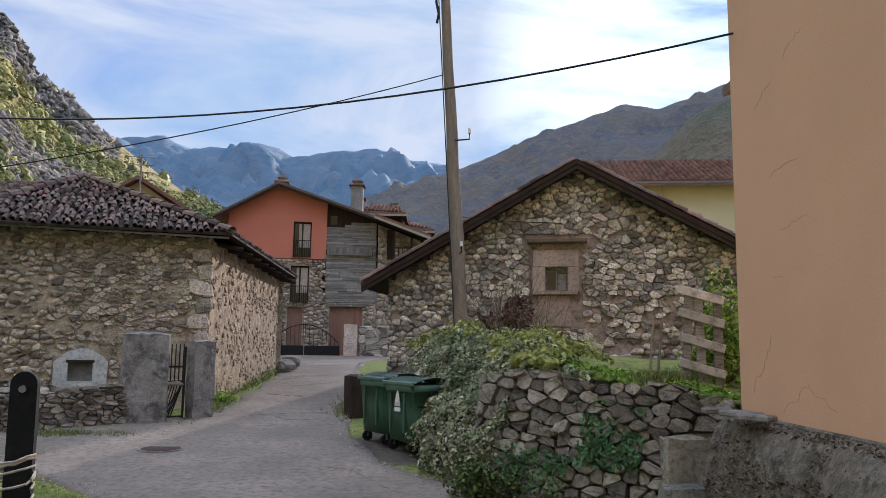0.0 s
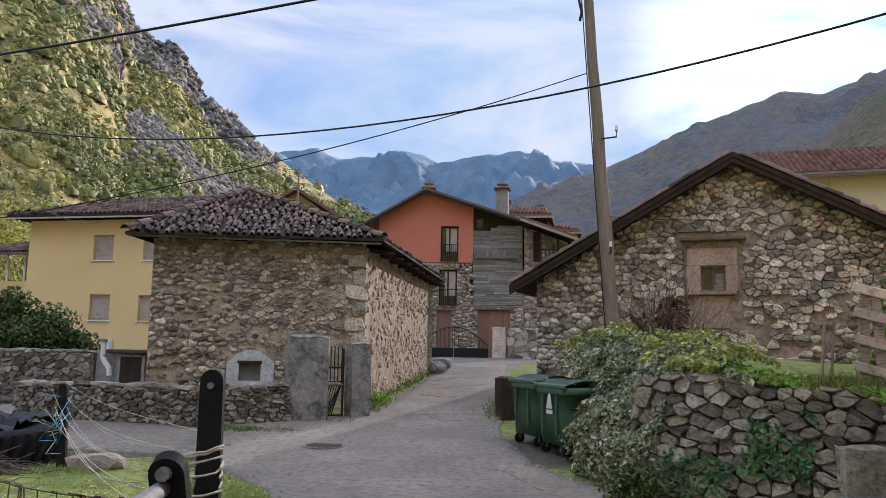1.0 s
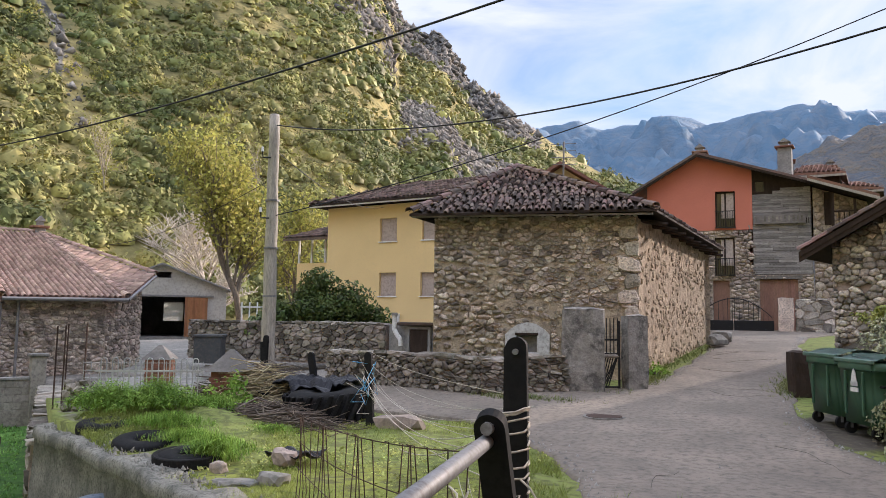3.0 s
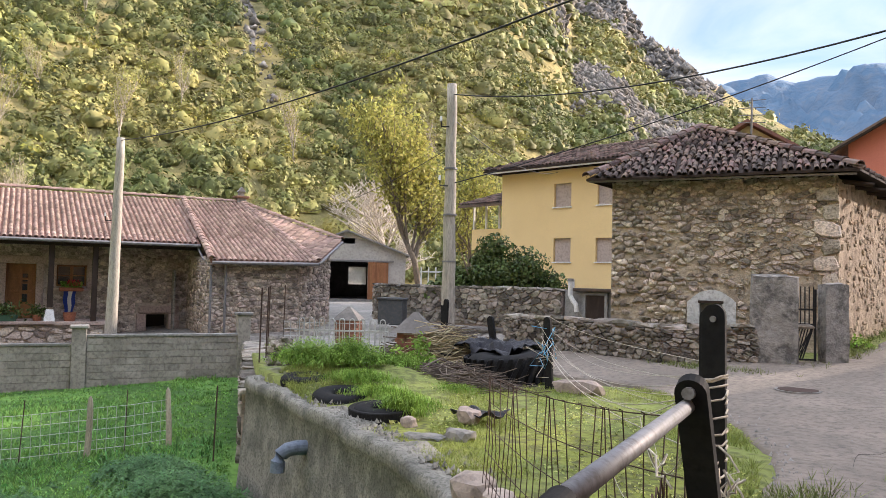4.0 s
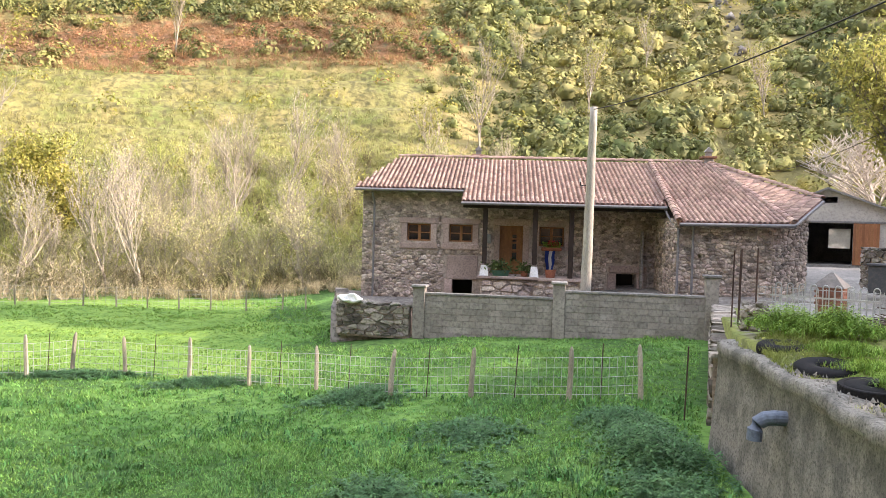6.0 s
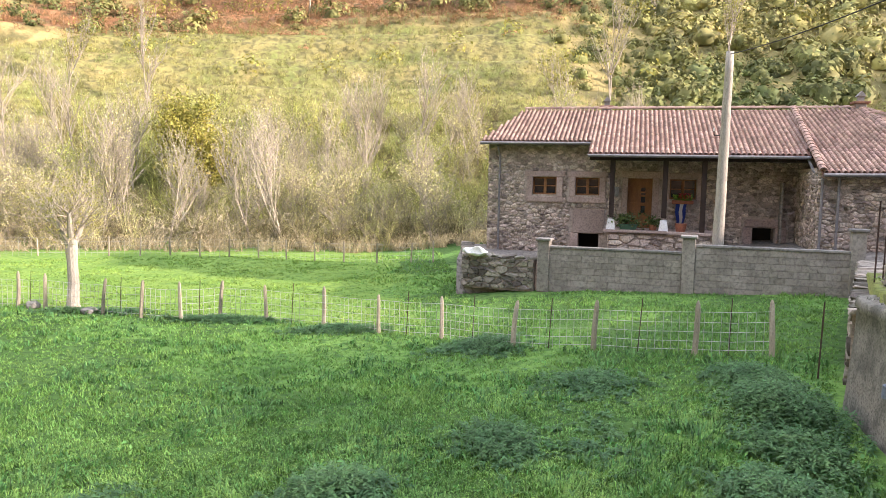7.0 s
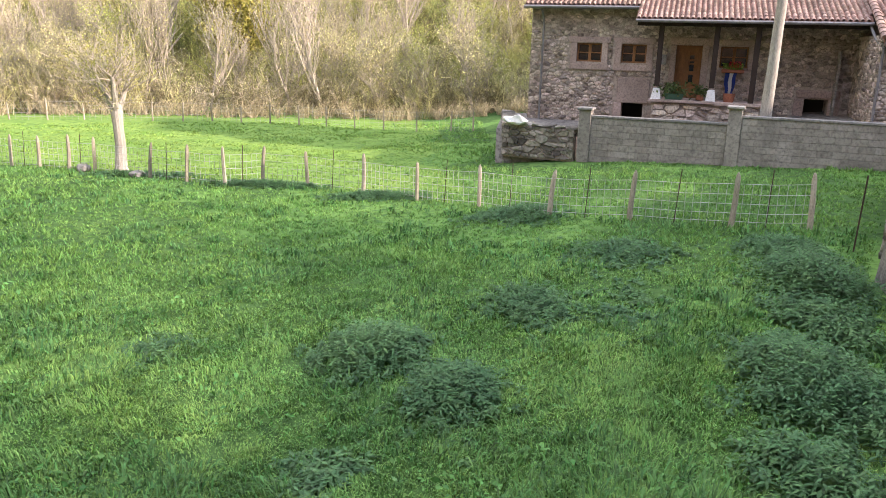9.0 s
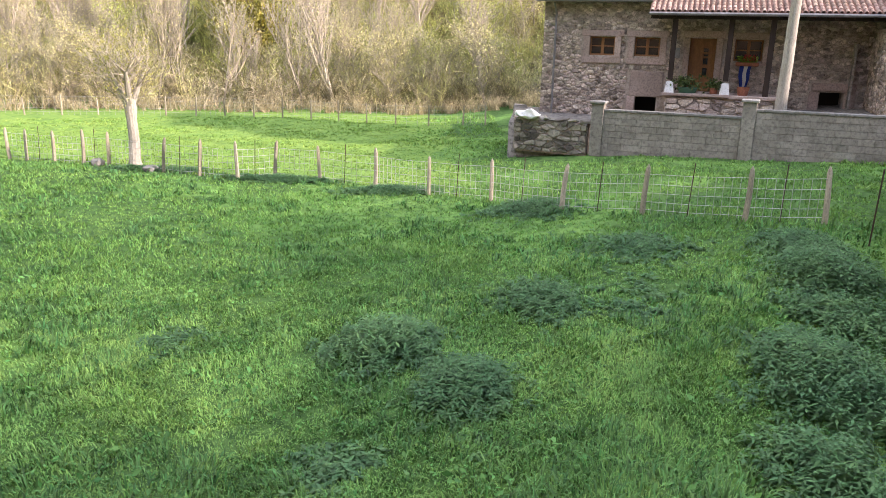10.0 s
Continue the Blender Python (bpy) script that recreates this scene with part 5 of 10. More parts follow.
part("eave_corner", poly_slab(bmesh.new(), [(0.15, 0.35, 4.98), (0.8, 0.35, 5.2), (0.8, 0.62, 5.2), (0.15, 0.62, 4.98)], 0.12), OLD_TILE, og, "tiled eave corner behind the wall")
crk.make("crack", CRACK, og, "dark hairline cracks", kind="stuff")

# red house at the end of the lane
rd = framed("red_house", (-5.0, 42.2), (0.9925, 0.122), 1.0, "red-painted house with grey plank cladding and a stone ground floor", "house")
RAP, RAZ = -3.43, 10.42


def rtop(x):
    return RAZ - (RAP - x) * 0.58 if x < RAP else RAZ - (x - RAP) * 0.325


H1, H2, H3, H4, H5 = (-2.58, -1.6, 6.58, 8.49), (-2.64, -1.66, 4.1, 6.07), (-0.5, 1.28, 1.3, 3.88), (-2.76, -1.95, 1.3, 3.83), (-0.6, -0.22, 8.39, 8.94)
part("upper_wall", wall_with_holes(bmesh.new(), -6.05, -0.78, 0, 0.4, 6.45, rtop, [H1], [RAP]), RED_RENDER, rd, "brick-red rendered upper wall")
part("lower_wall", wall_with_holes(bmesh.new(), -6.05, 2.0, 0.06, 0.45, 0.9, lambda x: 6.45 if x < -0.78 else 4.1, [H2, H3, H4], [-0.78]), MORTAR_PALE, rd, "grey rubble-stone ground floor")
pieces(rd, "stone", rubble(-6.05, 2.0, 0.95, lambda x: 6.42 if x < -0.78 else 4.1, 0.15, 1.7, [H2, H3, H4], 51, 0.10, 0.04), STONES, STONE_HOUSE, 0, None, "rubble_facing")
part("clad_wall", wall_with_holes(bmesh.new(), -0.78, 1.95, 0.08, 0.45, 4.1, rtop, [H5]), DARK_WOOD_SHADE, rd)
rng = random.Random(3)
z = 4.12
k = 0
PL_ME = bpy.data.meshes.new("plank")
bmp = box(-0.5, 0.5, -0.5, 0.5, -0.5, 0.5)
bmp.to_mesh(PL_ME)
bmp.free()
PL_ME.materials.append(PLANK_GREY)
while z < 9.1:
    h = rng.uniform(0.09, 0.16)
    x = -0.78
    while x < 1.95:
        w = min(rng.uniform(0.7, 1.9), 1.95 - x)
        if 1.95 - x - w < 0.3:
            w = 1.95 - x
        if z + h < rtop(x + w) and not (x < -0.22 and x + w > -0.6 and z < 8.94 and z + h > 8.39) and not 6.62 < z < 6.95:
            ob = new("plank", PL_ME)
            ob.parent = rd
            ob.matrix_basis = Matrix.Translation((x + w / 2, 0.055 + rng.uniform(-0.012, 0.012), z + h / 2 - 1.0)) @ Matrix.Diagonal((w - 0.012, 0.05, h - 0.012, 1))
        x += w
    z += h
for i in range(26):
    part("slat", box(-0.74 + i * 0.104, -0.68 + i * 0.104, 0.02, 0.07, 6.6, 6.98), PLANK_GREY, rd)
for (a, b, c, d), nm in ((H1, "balcony_window"), (H2, "balcony_window")):
    g = part(nm, box(a, b, 0.2, 0.24, c, d), GLASS_DARK, rd, "tall window with a pale curtain and iron rail")
    bm = bmesh.new()
    for x0, x1 in ((a, a + 0.07), (b - 0.07, b), ((a + b) / 2 - 0.04, (a + b) / 2 + 0.04)):
        bx(bm, x0, x1, 0.14, 0.22, c, d)
    bx(bm, a, b, 0.14, 0.22, d - 0.08, d)
    part("window_frame", bm, DARK_WOOD_SHADE, g)
    part("curtain", box(a + 0.3, b - 0.08, 0.185, 0.197, c + 0.5, d - 0.1), SHUTTER, g, "pale curtain")
    for i in range(9):
        part("bar", cyl(bmesh.new(), (a + 0.02 + i * (b - a - 0.04) / 8, -0.12, c), (a + 0.02 + i * (b - a - 0.04) / 8, -0.12, c + 0.85), 0.012, n=5), IRON, g)
    bm = bmesh.new()
    bx(bm, a - 0.02, b + 0.02, -0.14, -0.10, c + 0.83, c + 0.87)
    bx(bm, a - 0.02, b + 0.02, -0.14, 0.0, c - 0.03, c + 0.01)
    part("rail", bm, IRON, g, "wrought iron rail")
part("small_window", box(H5[0], H5[1], 0.2, 0.25, H5[2], H5[3]), GLASS_DARK, rd)
part("garage_door", box(H3[0], H3[1], 0.2, 0.27, H3[2], H3[3]), GARAGE_WOOD, rd, "faded pinkish board garage door")
for i in range(11):
    part("board", box(H3[0] + i * 0.162, H3[0] + 0.15 + i * 0.162, 0.17, 0.2, H3[2], H3[3] - 0.02, 0.005), GARAGE_WOOD, rd)
part("door", box(H4[0], H4[1], 0.2, 0.27, H4[2], H4[3]), GARAGE_WOOD, rd, "faded board door")
part("lintel", box(H3[0] - 0.2, H3[1] + 0.2, -0.02, 0.3, H3[3], H3[3] + 0.18), OLD_WOOD, rd)
part("side_wall", box(1.6, 2.0, 0.45, 9.5, 0.9, 8.35), MORTAR_PALE, rd)
part("side_wall", box(-6.05, -5.65, 0.4, 9.5, 0.9, 8.7), RED_RENDER, rd)
part("back_wall", box(-6.05, 2.0, 9.1, 9.5, 0.9, 8.3), MORTAR_PALE, rd)
for x_e, z_e, nm in ((-6.75, rtop(-6.75), "roof_slope"), (2.4, rtop(2.4), "roof_slope")):
    part(nm, prism(bmesh.new(), [(x_e, z_e), (RAP, RAZ), (RAP, RAZ + 0.13), (x_e, z_e + 0.12)], -0.7, 10), OLD_TILE, rd, "tiled slope with dark timber eaves")
    part("barge_board", prism(bmesh.new(), [(x_e, z_e - 0.12), (RAP, RAZ - 0.12), (RAP, RAZ), (x_e, z_e)], -0.68, -0.6), DARK_WOOD_SHADE, rd)


def chimney(name, x, y, z0, z1, parent, w=0.28):
    c = part(name, box(x - w, x + w, y - w, y + w, z0, z1, 0.02), CEMENT, parent, "stone chimney with a capped top")
    part("chimney_cap", box(x - w - 0.12, x + w + 0.12, y - w - 0.12, y + w + 0.12, z1, z1 + 0.1, 0.02), BROWN_TILE, c)
    bm = bmesh.new()
    bx(bm, x - w * 0.6, x + w * 0.6, y - w * 0.6, y + w * 0.6, z1 + 0.1, z1 + 0.3)
    prism(bm, [(x - w * 0.9, z1 + 0.3), (x + w * 0.9, z1 + 0.3), (x, z1 + 0.52)], y - w * 0.9, y + w * 0.9)
    part("chimney_hood", bm, CEMENT, c)


chimney("chimney", -3.4, 1.6, 9.8, 10.9, rd, 0.3)
chimney("chimney", 0.95, 2.6, 8.6, 10.3, rd, 0.33)
# raised band of letters on the planks, too worn to read
sg = part("sign_band", box(-0.72, 1.68, -0.16, -0.1, 6.68, 7.18, 0.01), PLANK_GREY, rd, "weathered wooden sign band of worn letters")
for i in range(12):
    w_ = 0.07 + 0.05 * ((i * 7) % 4) / 3
    part("letter_bar", box(-0.62 + i * 0.19, -0.62 + i * 0.19 + w_, -0.185, -0.16, 6.78, 7.08, 0.006), OLD_WOOD, sg)

# galleried wing behind it: lit side wall under deep dark eaves, two small hipped roofs, chimneys
gl = thing("galleried_house", -3.0, 42.6, 1.2, 0, "stone house with deep dark eaves, gallery and hipped roofs", "house", world_z=True)
part("side_wall", prism(bmesh.new(), [(0.0, 1.2), (2.4, 1.2), (2.4, 7.62), (0.0, 8.5)], 0.0, 7.5), MORTAR_PALE, gl, "sunlit rubble side wall")
pieces(gl, "stone", rubble(0.0, 2.4, 1.25, lambda x: 8.45 - 0.36 * x, 0.24, 1.5, [(0.5, 0.95, 6.5, 8.3)], 57, 0.1, -0.02), STONES, STONE_HOUSE, 0, None, "rubble_facing")
# block proud of the wall, its dark colour painting an opening's shade
part("doorway", box(0.52, 0.92, -0.06, 0.1, 6.55, 8.2), DARK_WOOD_SHADE, gl, "dark block standing in for the unlit gallery doorway")
part("gallery_floor", box(0.9, 2.9, -1.0, -0.08, 6.3, 6.42), DARK_WOOD_SHADE, gl, "dark timber gallery floor")
for i in range(9):
    part("baluster", box(0.95 + i * 0.23, 1.0 + i * 0.23, -0.98, -0.94, 6.42, 7.05), DARK_WOOD_SHADE, gl)
part("gallery_rail", box(0.9, 2.9, -1.0, -0.92, 7.05, 7.13), DARK_WOOD_SHADE, gl)
for x in (0.95, 1.9, 2.82):
    part("gallery_post", box(x - 0.06, x + 0.06, -1.02, -0.9, 6.4, 8.36 - 0.36 * x), DARK_WOOD_SHADE, gl)
part("eave_lining", prism(bmesh.new(), [(-0.1, 8.62), (2.9, 7.5), (2.9, 7.62), (-0.1, 8.74)], -1.5, 7.8), DARK_WOOD_SHADE, gl, "dark boarded eaves")
part("eave_roof", prism(bmesh.new(), [(-0.1, 8.745), (2.95, 7.61), (2.95, 7.75), (-0.1, 8.88)], -1.55, 7.9), BROWN_TILE, gl)
part("fascia", prism(bmesh.new(), [(-0.1, 8.6), (2.97, 7.46), (2.97, 7.6), (-0.1, 8.73)], -1.6, -1.55), POLE_WOOD, gl, "pale eave board")
for x0, x1, a, b, y0, zl, zr, zt in ((-1.25, 1.4, -0.9, 0.1, 4.0, 10.0, 9.9, 10.8), (0.55, 3.15, 1.0, 1.9, 7.6, 9.75, 9.44, 10.26)):
    part("upper_wall", box(x0 + 0.3, x1 - 0.35, y0 + 0.7, y0 + 4, 6.0, zr - 0.02), DARK_WOOD_SHADE, gl, "dark timber upper storey")
    bm = bmesh.new()
    poly_slab(bm, [(x0, y0, zl), (x1, y0, zr), (b, y0 + 2.2, zt), (a, y0 + 2.2, zt)], 0.14)
    poly_slab(bm, [(x1, y0, zr), (x1, y0 + 4.4, zr), (b, y0 + 2.2, zt)], 0.14)
    part("hipped_roof", bm, BROWN_TILE, gl, "small hipped roof of brown tiles")
    L_ = Vector((x0, y0, zl)), Vector((x1, y0, zr)), Vector((b, y0 + 2.2, zt)), Vector((a, y0 + 2.2, zt))
    pieces(gl, "tile", hip_tiles(*L_, 0.24, 0.4, 0.01, 58), TILES, BROWN_TILE, 0, None, "tile_field")
    part("fascia", box(x0, x1, y0 - 0.04, y0, zr - 0.22, zr - 0.1), POLE_WOOD, gl)
chimney("chimney", -1.35, 1.4, 9.3, 10.9, gl, 0.34)
chimney("chimney", 0.55, 6.0, 9.4, 10.5, gl, 0.26)

# yellow house
yl = framed("yellow_house", (-26.75, 32.75), (7.65, -0.1), 0.6, "plain yellow two-storey house with roller shutters", "house")
YW = [(4.27, 5.32, 5.58, 6.78), (4.27, 5.32, 2.78, 3.98), (6.85, 7.9, 5.58, 6.70), (6.78, 7.85, 2.78, 3.95)]
part("front_wall", wall_with_holes(bmesh.new(), 0.83, 13, 0, 0.35, 1.25, lambda x: 7.5, YW), YELLOW_RENDER, yl, "smooth yellow render")
part("side_wall", box(0.83, 1.18, 0.35, 8, 1.25, 7.5), YELLOW_RENDER, yl)
part("side_wall", box(12.65, 13, 0.35, 8, 1.25, 7.5), YELLOW_RENDER, yl)
part("back_wall", box(0.83, 13, 8, 8.35, 1.25, 7.5), YELLOW_RENDER, yl)
part("plinth", box(0.8, 13.05, -0.04, 8.3, 0.2, 1.25), CEMENT, yl, "grey cement plinth")
for a, b, c, d in YW:
    w = part("window", box(a, b, 0.16, 0.2, c, d), SHUTTER, yl, "closed pale roller shutter in a recess")
    for i in range(14):
        part("slat", box(a + 0.03, b - 0.03, 0.145, 0.16, c + i * 0.085, c + 0.075 + i * 0.085), SHUTTER, w)
    part("sill", box(a - 0.06, b + 0.06, -0.07, 0.2, c - 0.06, c, 0.01), WHITE_PAINT, w)
RZ1 = 7.66
YE = [Vector((0.1, -0.75, RZ1)), Vector((13.6, -0.75, RZ1)), Vector((13.6, 9, RZ1)), Vector((0.1, 9, RZ1))]
YR0, YR1 = Vector((4.2, 4.1, 9.35)), Vector((9.5, 4.1, 9.35))
bm = bmesh.new()
for f in ((YE[0], YE[1], YR1, YR0), (YE[1], YE[2], YR1), (YE[2], YE[3], YR0, YR1), (YE[3], YE[0], YR0)):
    poly_slab(bm, [tuple(p) for p in f], 0.1)
# slab kept near-black so that the tile gaps look shaded
part("roof", bm, DARK_WOOD_SHADE, yl, "hipped roof slab, near-black as shade between its mottled tiles")
pieces(yl, "tile", hip_tiles(YE[0], YE[1], YR1, YR0, 0.24, 0.4, 0.015, 61) + hip_tiles(YE[3], YE[0], YR0, YR0, 0.24, 0.4, 0.015, 62), TILES, OLD_TILE, 0, None, "tile_field")
part("eave_band", box(0.1, 13.6, -0.72, -0.6, RZ1 - 0.16, RZ1 - 0.06), WHITE_PAINT, yl)
for i in range(22):
    part("rafter_end", box(0.5 + i * 0.6, 0.6 + i * 0.6, -0.58, 0, RZ1 - 0.14, RZ1 - 0.02), DARK_WOOD_SHADE, yl)
# glazed gallery at its far side
part("gallery_floor", box(-2.9, 0.8, 1.8, 6, 3.55, 3.75), YELLOW_RENDER, yl)
part("gallery_parapet", box(-2.9, 0.8, 1.8, 1.95, 3.75, 4.75), YELLOW_RENDER, yl, "yellow parapet of the gallery")
part("gallery_parapet", box(-2.9, -2.75, 1.95, 6, 3.75, 4.75), WHITE_PAINT, yl)
part("gallery_back", box(-2.6, 0.8, 5.6, 5.8, 1.0, 6.6), YELLOW_RENDER, yl)
part("gallery_base", box(-2.6, 0.8, 2.4, 5.6, 0.3, 3.55), YELLOW_RENDER, yl)
for x in (-2.85, -1.9, -0.9):
    part("gallery_post", box(x, x + 0.1, 1.82, 1.92, 4.75, 6.1), WHITE_PAINT, yl)
part("gallery_roof", poly_slab(bmesh.new(), [(-3.5, 1.2, 6.15), (0.83, 1.2, 6.15), (0.83, 5, 7.3), (-2.6, 5, 7.3)], 0.14), OLD_TILE, yl)
pieces(yl, "gallery_tile", hip_tiles((-3.5, 1.2, 6.17), (0.83, 1.2, 6.17), (0.83, 5, 7.32), (-2.6, 5, 7.32), 0.24, 0.4, 0.015, 63), TILES, OLD_TILE, 0, None, "gallery_tile_field")
part("downpipe", cyl(bmesh.new(), (5.5, -0.1, 0.3), (5.5, -0.1, 1.9), 0.14), WHITE_PAINT, yl, "short white vent pipe")

# house of a small gable behind the barn roof
sg = framed("gabled_house", (-16.4, 42.6), (0.96, 0.28), 1.0, "rendered house with a tiled gable roof", "house")
part("wall", prism(bmesh.new(), [(-2.2, 0.8), (2.2, 0.8), (2.2, 9.3), (0, 10.7), (-2.2, 9.3)], 0, 7), CREAM_RENDER, sg)
for s in (-1, 1):
    part("roof_slope", prism(bmesh.new(), [(0, 10.75), (s * 3.1, 8.85), (s * 3.1, 9.03), (0, 10.95)], -0.7, 7.5), BROWN_TILE, sg, "brown tiled slope")

# ---------------------------------------------------------------- stone farmhouse across the pasture
HO, HD = Vector((-31.2, 4.1, 0)), Vector((0.309, 0.951, 0))
hs = framed("farmhouse", HO, HD, -1.1, "long low stone farmhouse with a red tiled roof and a porch", "house")
HW = [(1.85, 2.82, 1.27, 1.97), (3.57, 4.52, 1.27, 1.97), (7.21, 8.2, 1.2, 1.97)]
HDOOR = (5.62, 6.56, 0.0, 1.98)
CEL1, CEL2 = (3.74, 4.55, -1.05, -0.27), (10.31, 11.11, -0.7, 0.17)
part("front_wall", wall_with_holes(bmesh.new(), 0, 12.3, 0.08, 0.6, -1.3, lambda x: 3.3, HW + [HDOOR, CEL1, CEL2]), MORTAR_PALE, hs, "mortared rubble front wall")
part("end_wall", box(0, 0.55, 0.6, 5.4, -1.3, 3.3), MORTAR_PALE, hs)
part("end_wall", prism(bmesh.new(), [(0, 3.3), (0.55, 3.3), (0.55, 3.9), (0, 3.9)], 2.2, 4.9), MORTAR_PALE, hs)
part("back_wall", box(0, 16, 5.0, 5.4, -1.3, 4.3), MORTAR_PALE, hs)
part("room_floor", box(0.5, 16, 0.6, 5, -1.3, -1.15), INTERIOR, hs)
holes = [(1.54, 3.0, 0.95, 2.2), (3.25, 4.78, 0.95, 2.2), (5.3, 6.9, -0.2, 2.25), (6.95, 8.45, 0.9, 2.2), (3.4, 4.9, -1.05, 0.75), (9.9, 11.55, -0.7, 0.58)]
fr = rubble(0, 12.2, -1.15, lambda x: 3.25, 0.115, 1.7, holes, 71, 0.055, 0.085, 0.014)
WF = 3.6
wing_mats = rubble(11.85, 15.08, -0.9, lambda x: 2.15, 0.115, 1.9, [], 72, 0.06, -WF + 0.04, 0.016)
WE = Matrix.Translation((15.1, -WF, 0)) @ Matrix.Rotation(radians(48), 4, "Z")
wing_side = rubble(0.05, 3.0, -0.6, lambda x: 2.2 + 0.33 * x, 0.12, 1.8, [], 73, 0.08, 0.02, 0.016, WE)
WS = Matrix.Translation((11.8, 0, 0)) @ Matrix.Rotation(radians(-90), 4, "Z")
wing_return = rubble(0.0, 3.6, -1.1, lambda x: 2.3, 0.12, 1.8, [], 75, 0.08, 0.02, 0.016, WS)
pieces(hs, "stone", fr + wing_mats + wing_side + wing_return, STONES, STONE_HOUSE, 300, lambda p: -p.z + 0.1 * abs(p.x - 6), "rubble_facing")
part("wing_front", box(11.8, 15.1, -WF + 0.05, -WF + 0.55, -1.3, 2.2), MORTAR_PALE, hs, "rubble wall of the projecting wing")
bm = prism(bmesh.new(), [(0, -1.3), (3.05, -1.3), (3.05, 3.1), (0, 2.2)], 0.05, 0.5)
bmesh.ops.transform(bm, matrix=WE, verts=bm.verts)
# warmer earth colour stands in for the sun on this end wall
part("wing_end", bm, EARTH_RENDER, hs, "wing's end wall, coloured warmer as sunlit")
part("wing_side", box(11.8, 12.3, -WF + 0.55, 0.1, -1.3, 2.4), MORTAR_PALE, hs)
for i, (a, b, c, d) in enumerate(HW):
    part("jamb", box(a - 0.24, a, 0.02, 0.3, c - 0.08, d + 0.02, 0.012), CUT_STONE, hs)
    part("jamb", box(b, b + 0.24, 0.02, 0.3, c - 0.08, d + 0.02, 0.012), CUT_STONE, hs)
    part("lintel", box(a - 0.32, b + 0.32, 0.015, 0.3, d + 0.02, d + 0.24, 0.012), CUT_STONE, hs, "dressed stone lintel")
    part("sill", box(a - 0.28, b + 0.28, -0.01, 0.3, c - 0.3 if i < 2 else c - 0.16, c - 0.08, 0.012), CUT_STONE, hs)
    w = part("window", box(a, b, 0.27, 0.285, c, d), GLASS_DARK, hs, "small casement window with varnished frame")
    bm = bmesh.new()
    m = (a + b) / 2
    for x0, x1 in ((a, a + 0.06), (b - 0.06, b), (m - 0.055, m + 0.055)):
        bx(bm, x0, x1, 0.22, 0.28, c, d)
    for z0, z1 in ((c, c + 0.06), (d - 0.06, d)):
        bx(bm, a, b, 0.222, 0.278, z0, z1)
    for x0, x1 in ((a + 0.06, m - 0.055), (m + 0.055, b - 0.06)):
        bx(bm, x0, x1, 0.23, 0.275, (c + d) / 2 - 0.02, (c + d) / 2 + 0.02)
    part("window_frame", bm, DOOR_WOOD, w, "honey-brown casement frame")
dr = part("front_door", box(HDOOR[0], HDOOR[1], 0.26, 0.32, HDOOR[2], HDOOR[3]), DOOR_WOOD, hs, "varnished wooden front door with small panes")
for x0, x1 in ((5.62, 5.72), (6.46, 6.56), (6.04, 6.12)):
    part("stile", box(x0, x1, 0.22, 0.26, 0.0, 1.98, 0.006), DOOR_WOOD, dr)
for k in range(5):
    part("rail", box(5.72, 6.46, 0.225, 0.26, 0.05 + k * 0.45, 0.13 + k * 0.45, 0.006), DOOR_WOOD, dr)
for k in range(3):
    part("pane", box(6.14, 6.3, 0.245, 0.262, 0.62 + k * 0.36, 0.9 + k * 0.36), GLASS_DARK, dr)
part("jamb", box(5.4, 5.62, 0.02, 0.3, 0, 2.0, 0.012), CUT_STONE, hs)
part("jamb", box(6.56, 6.8, 0.02, 0.3, 0, 2.0, 0.012), CUT_STONE, hs)
part("lintel", box(5.36, 6.85, 0.015, 0.3, 2.0, 2.26, 0.012), CUT_STONE, hs)
part("panel_stone", box(3.5, 4.75, 0.01, 0.2, -0.25, 0.72, 0.02), CUT_STONE, hs, "large dressed slab over the cellar opening")
part("jamb", box(3.42, 3.74, 0.01, 0.3, -1.1, -0.25, 0.015), CUT_STONE, hs)
part("lintel", box(10.0, 11.5, 0.0, 0.3, 0.19, 0.5, 0.06), CUT_STONE, hs, "arched cellar lintel stone")
part("jamb", box(9.95, 10.3, 0.0, 0.3, -0.8, 0.19, 0.02), CUT_STONE, hs)
part("jamb", box(11.12, 11.5, 0.0, 0.3, -0.8, 0.19, 0.02), CUT_STONE, hs)
for c in (CEL1, CEL2):
    part("cellar_back", box(c[0] - 0.1, c[1] + 0.1, 1.6, 1.7, -1.2, 0.4), INTERIOR, hs)
# porch podium, posts on white bases, steps
part("podium", box(4.95, 8.9, -1.75, 0.06, -1.25, -0.06, 0.03), MORTAR_PALE, hs, "rubble porch podium")
pieces(hs, "podium_stone", rubble(4.95, 8.9, -1.15, lambda x: -0.12, 0.2, 1.8, [], 74, 0.12, -1.78), STONES, STONE_HOUSE, 60)
part("podium_slab", box(4.8, 7.1, -1.95, 0.06, -0.06, 0.04, 0.015), CUT_STONE, hs)
part("podium_slab", box(7.1, 8.9, -1.9, 0.06, -0.1, 0.02, 0.015), CUT_STONE, hs)
for x in (5.06, 6.97):
    bm = bmesh.new()
    bmesh.ops.create_cone(bm, cap_ends=True, segments=4, radius1=0.25, radius2=0.16, depth=0.4, matrix=Matrix.Translation((x, -1.55, 0.23)) @ Matrix.Rotation(radians(45), 4, "Z"))
    part("post_base", bm, WHITE_PAINT, hs, "white painted tapered post base")
    part("porch_post", box(x - 0.09, x + 0.09, -1.64, -1.46, 0.5, 2.75, 0.01), DARK_WOOD_SHADE, hs, "dark timber porch post")
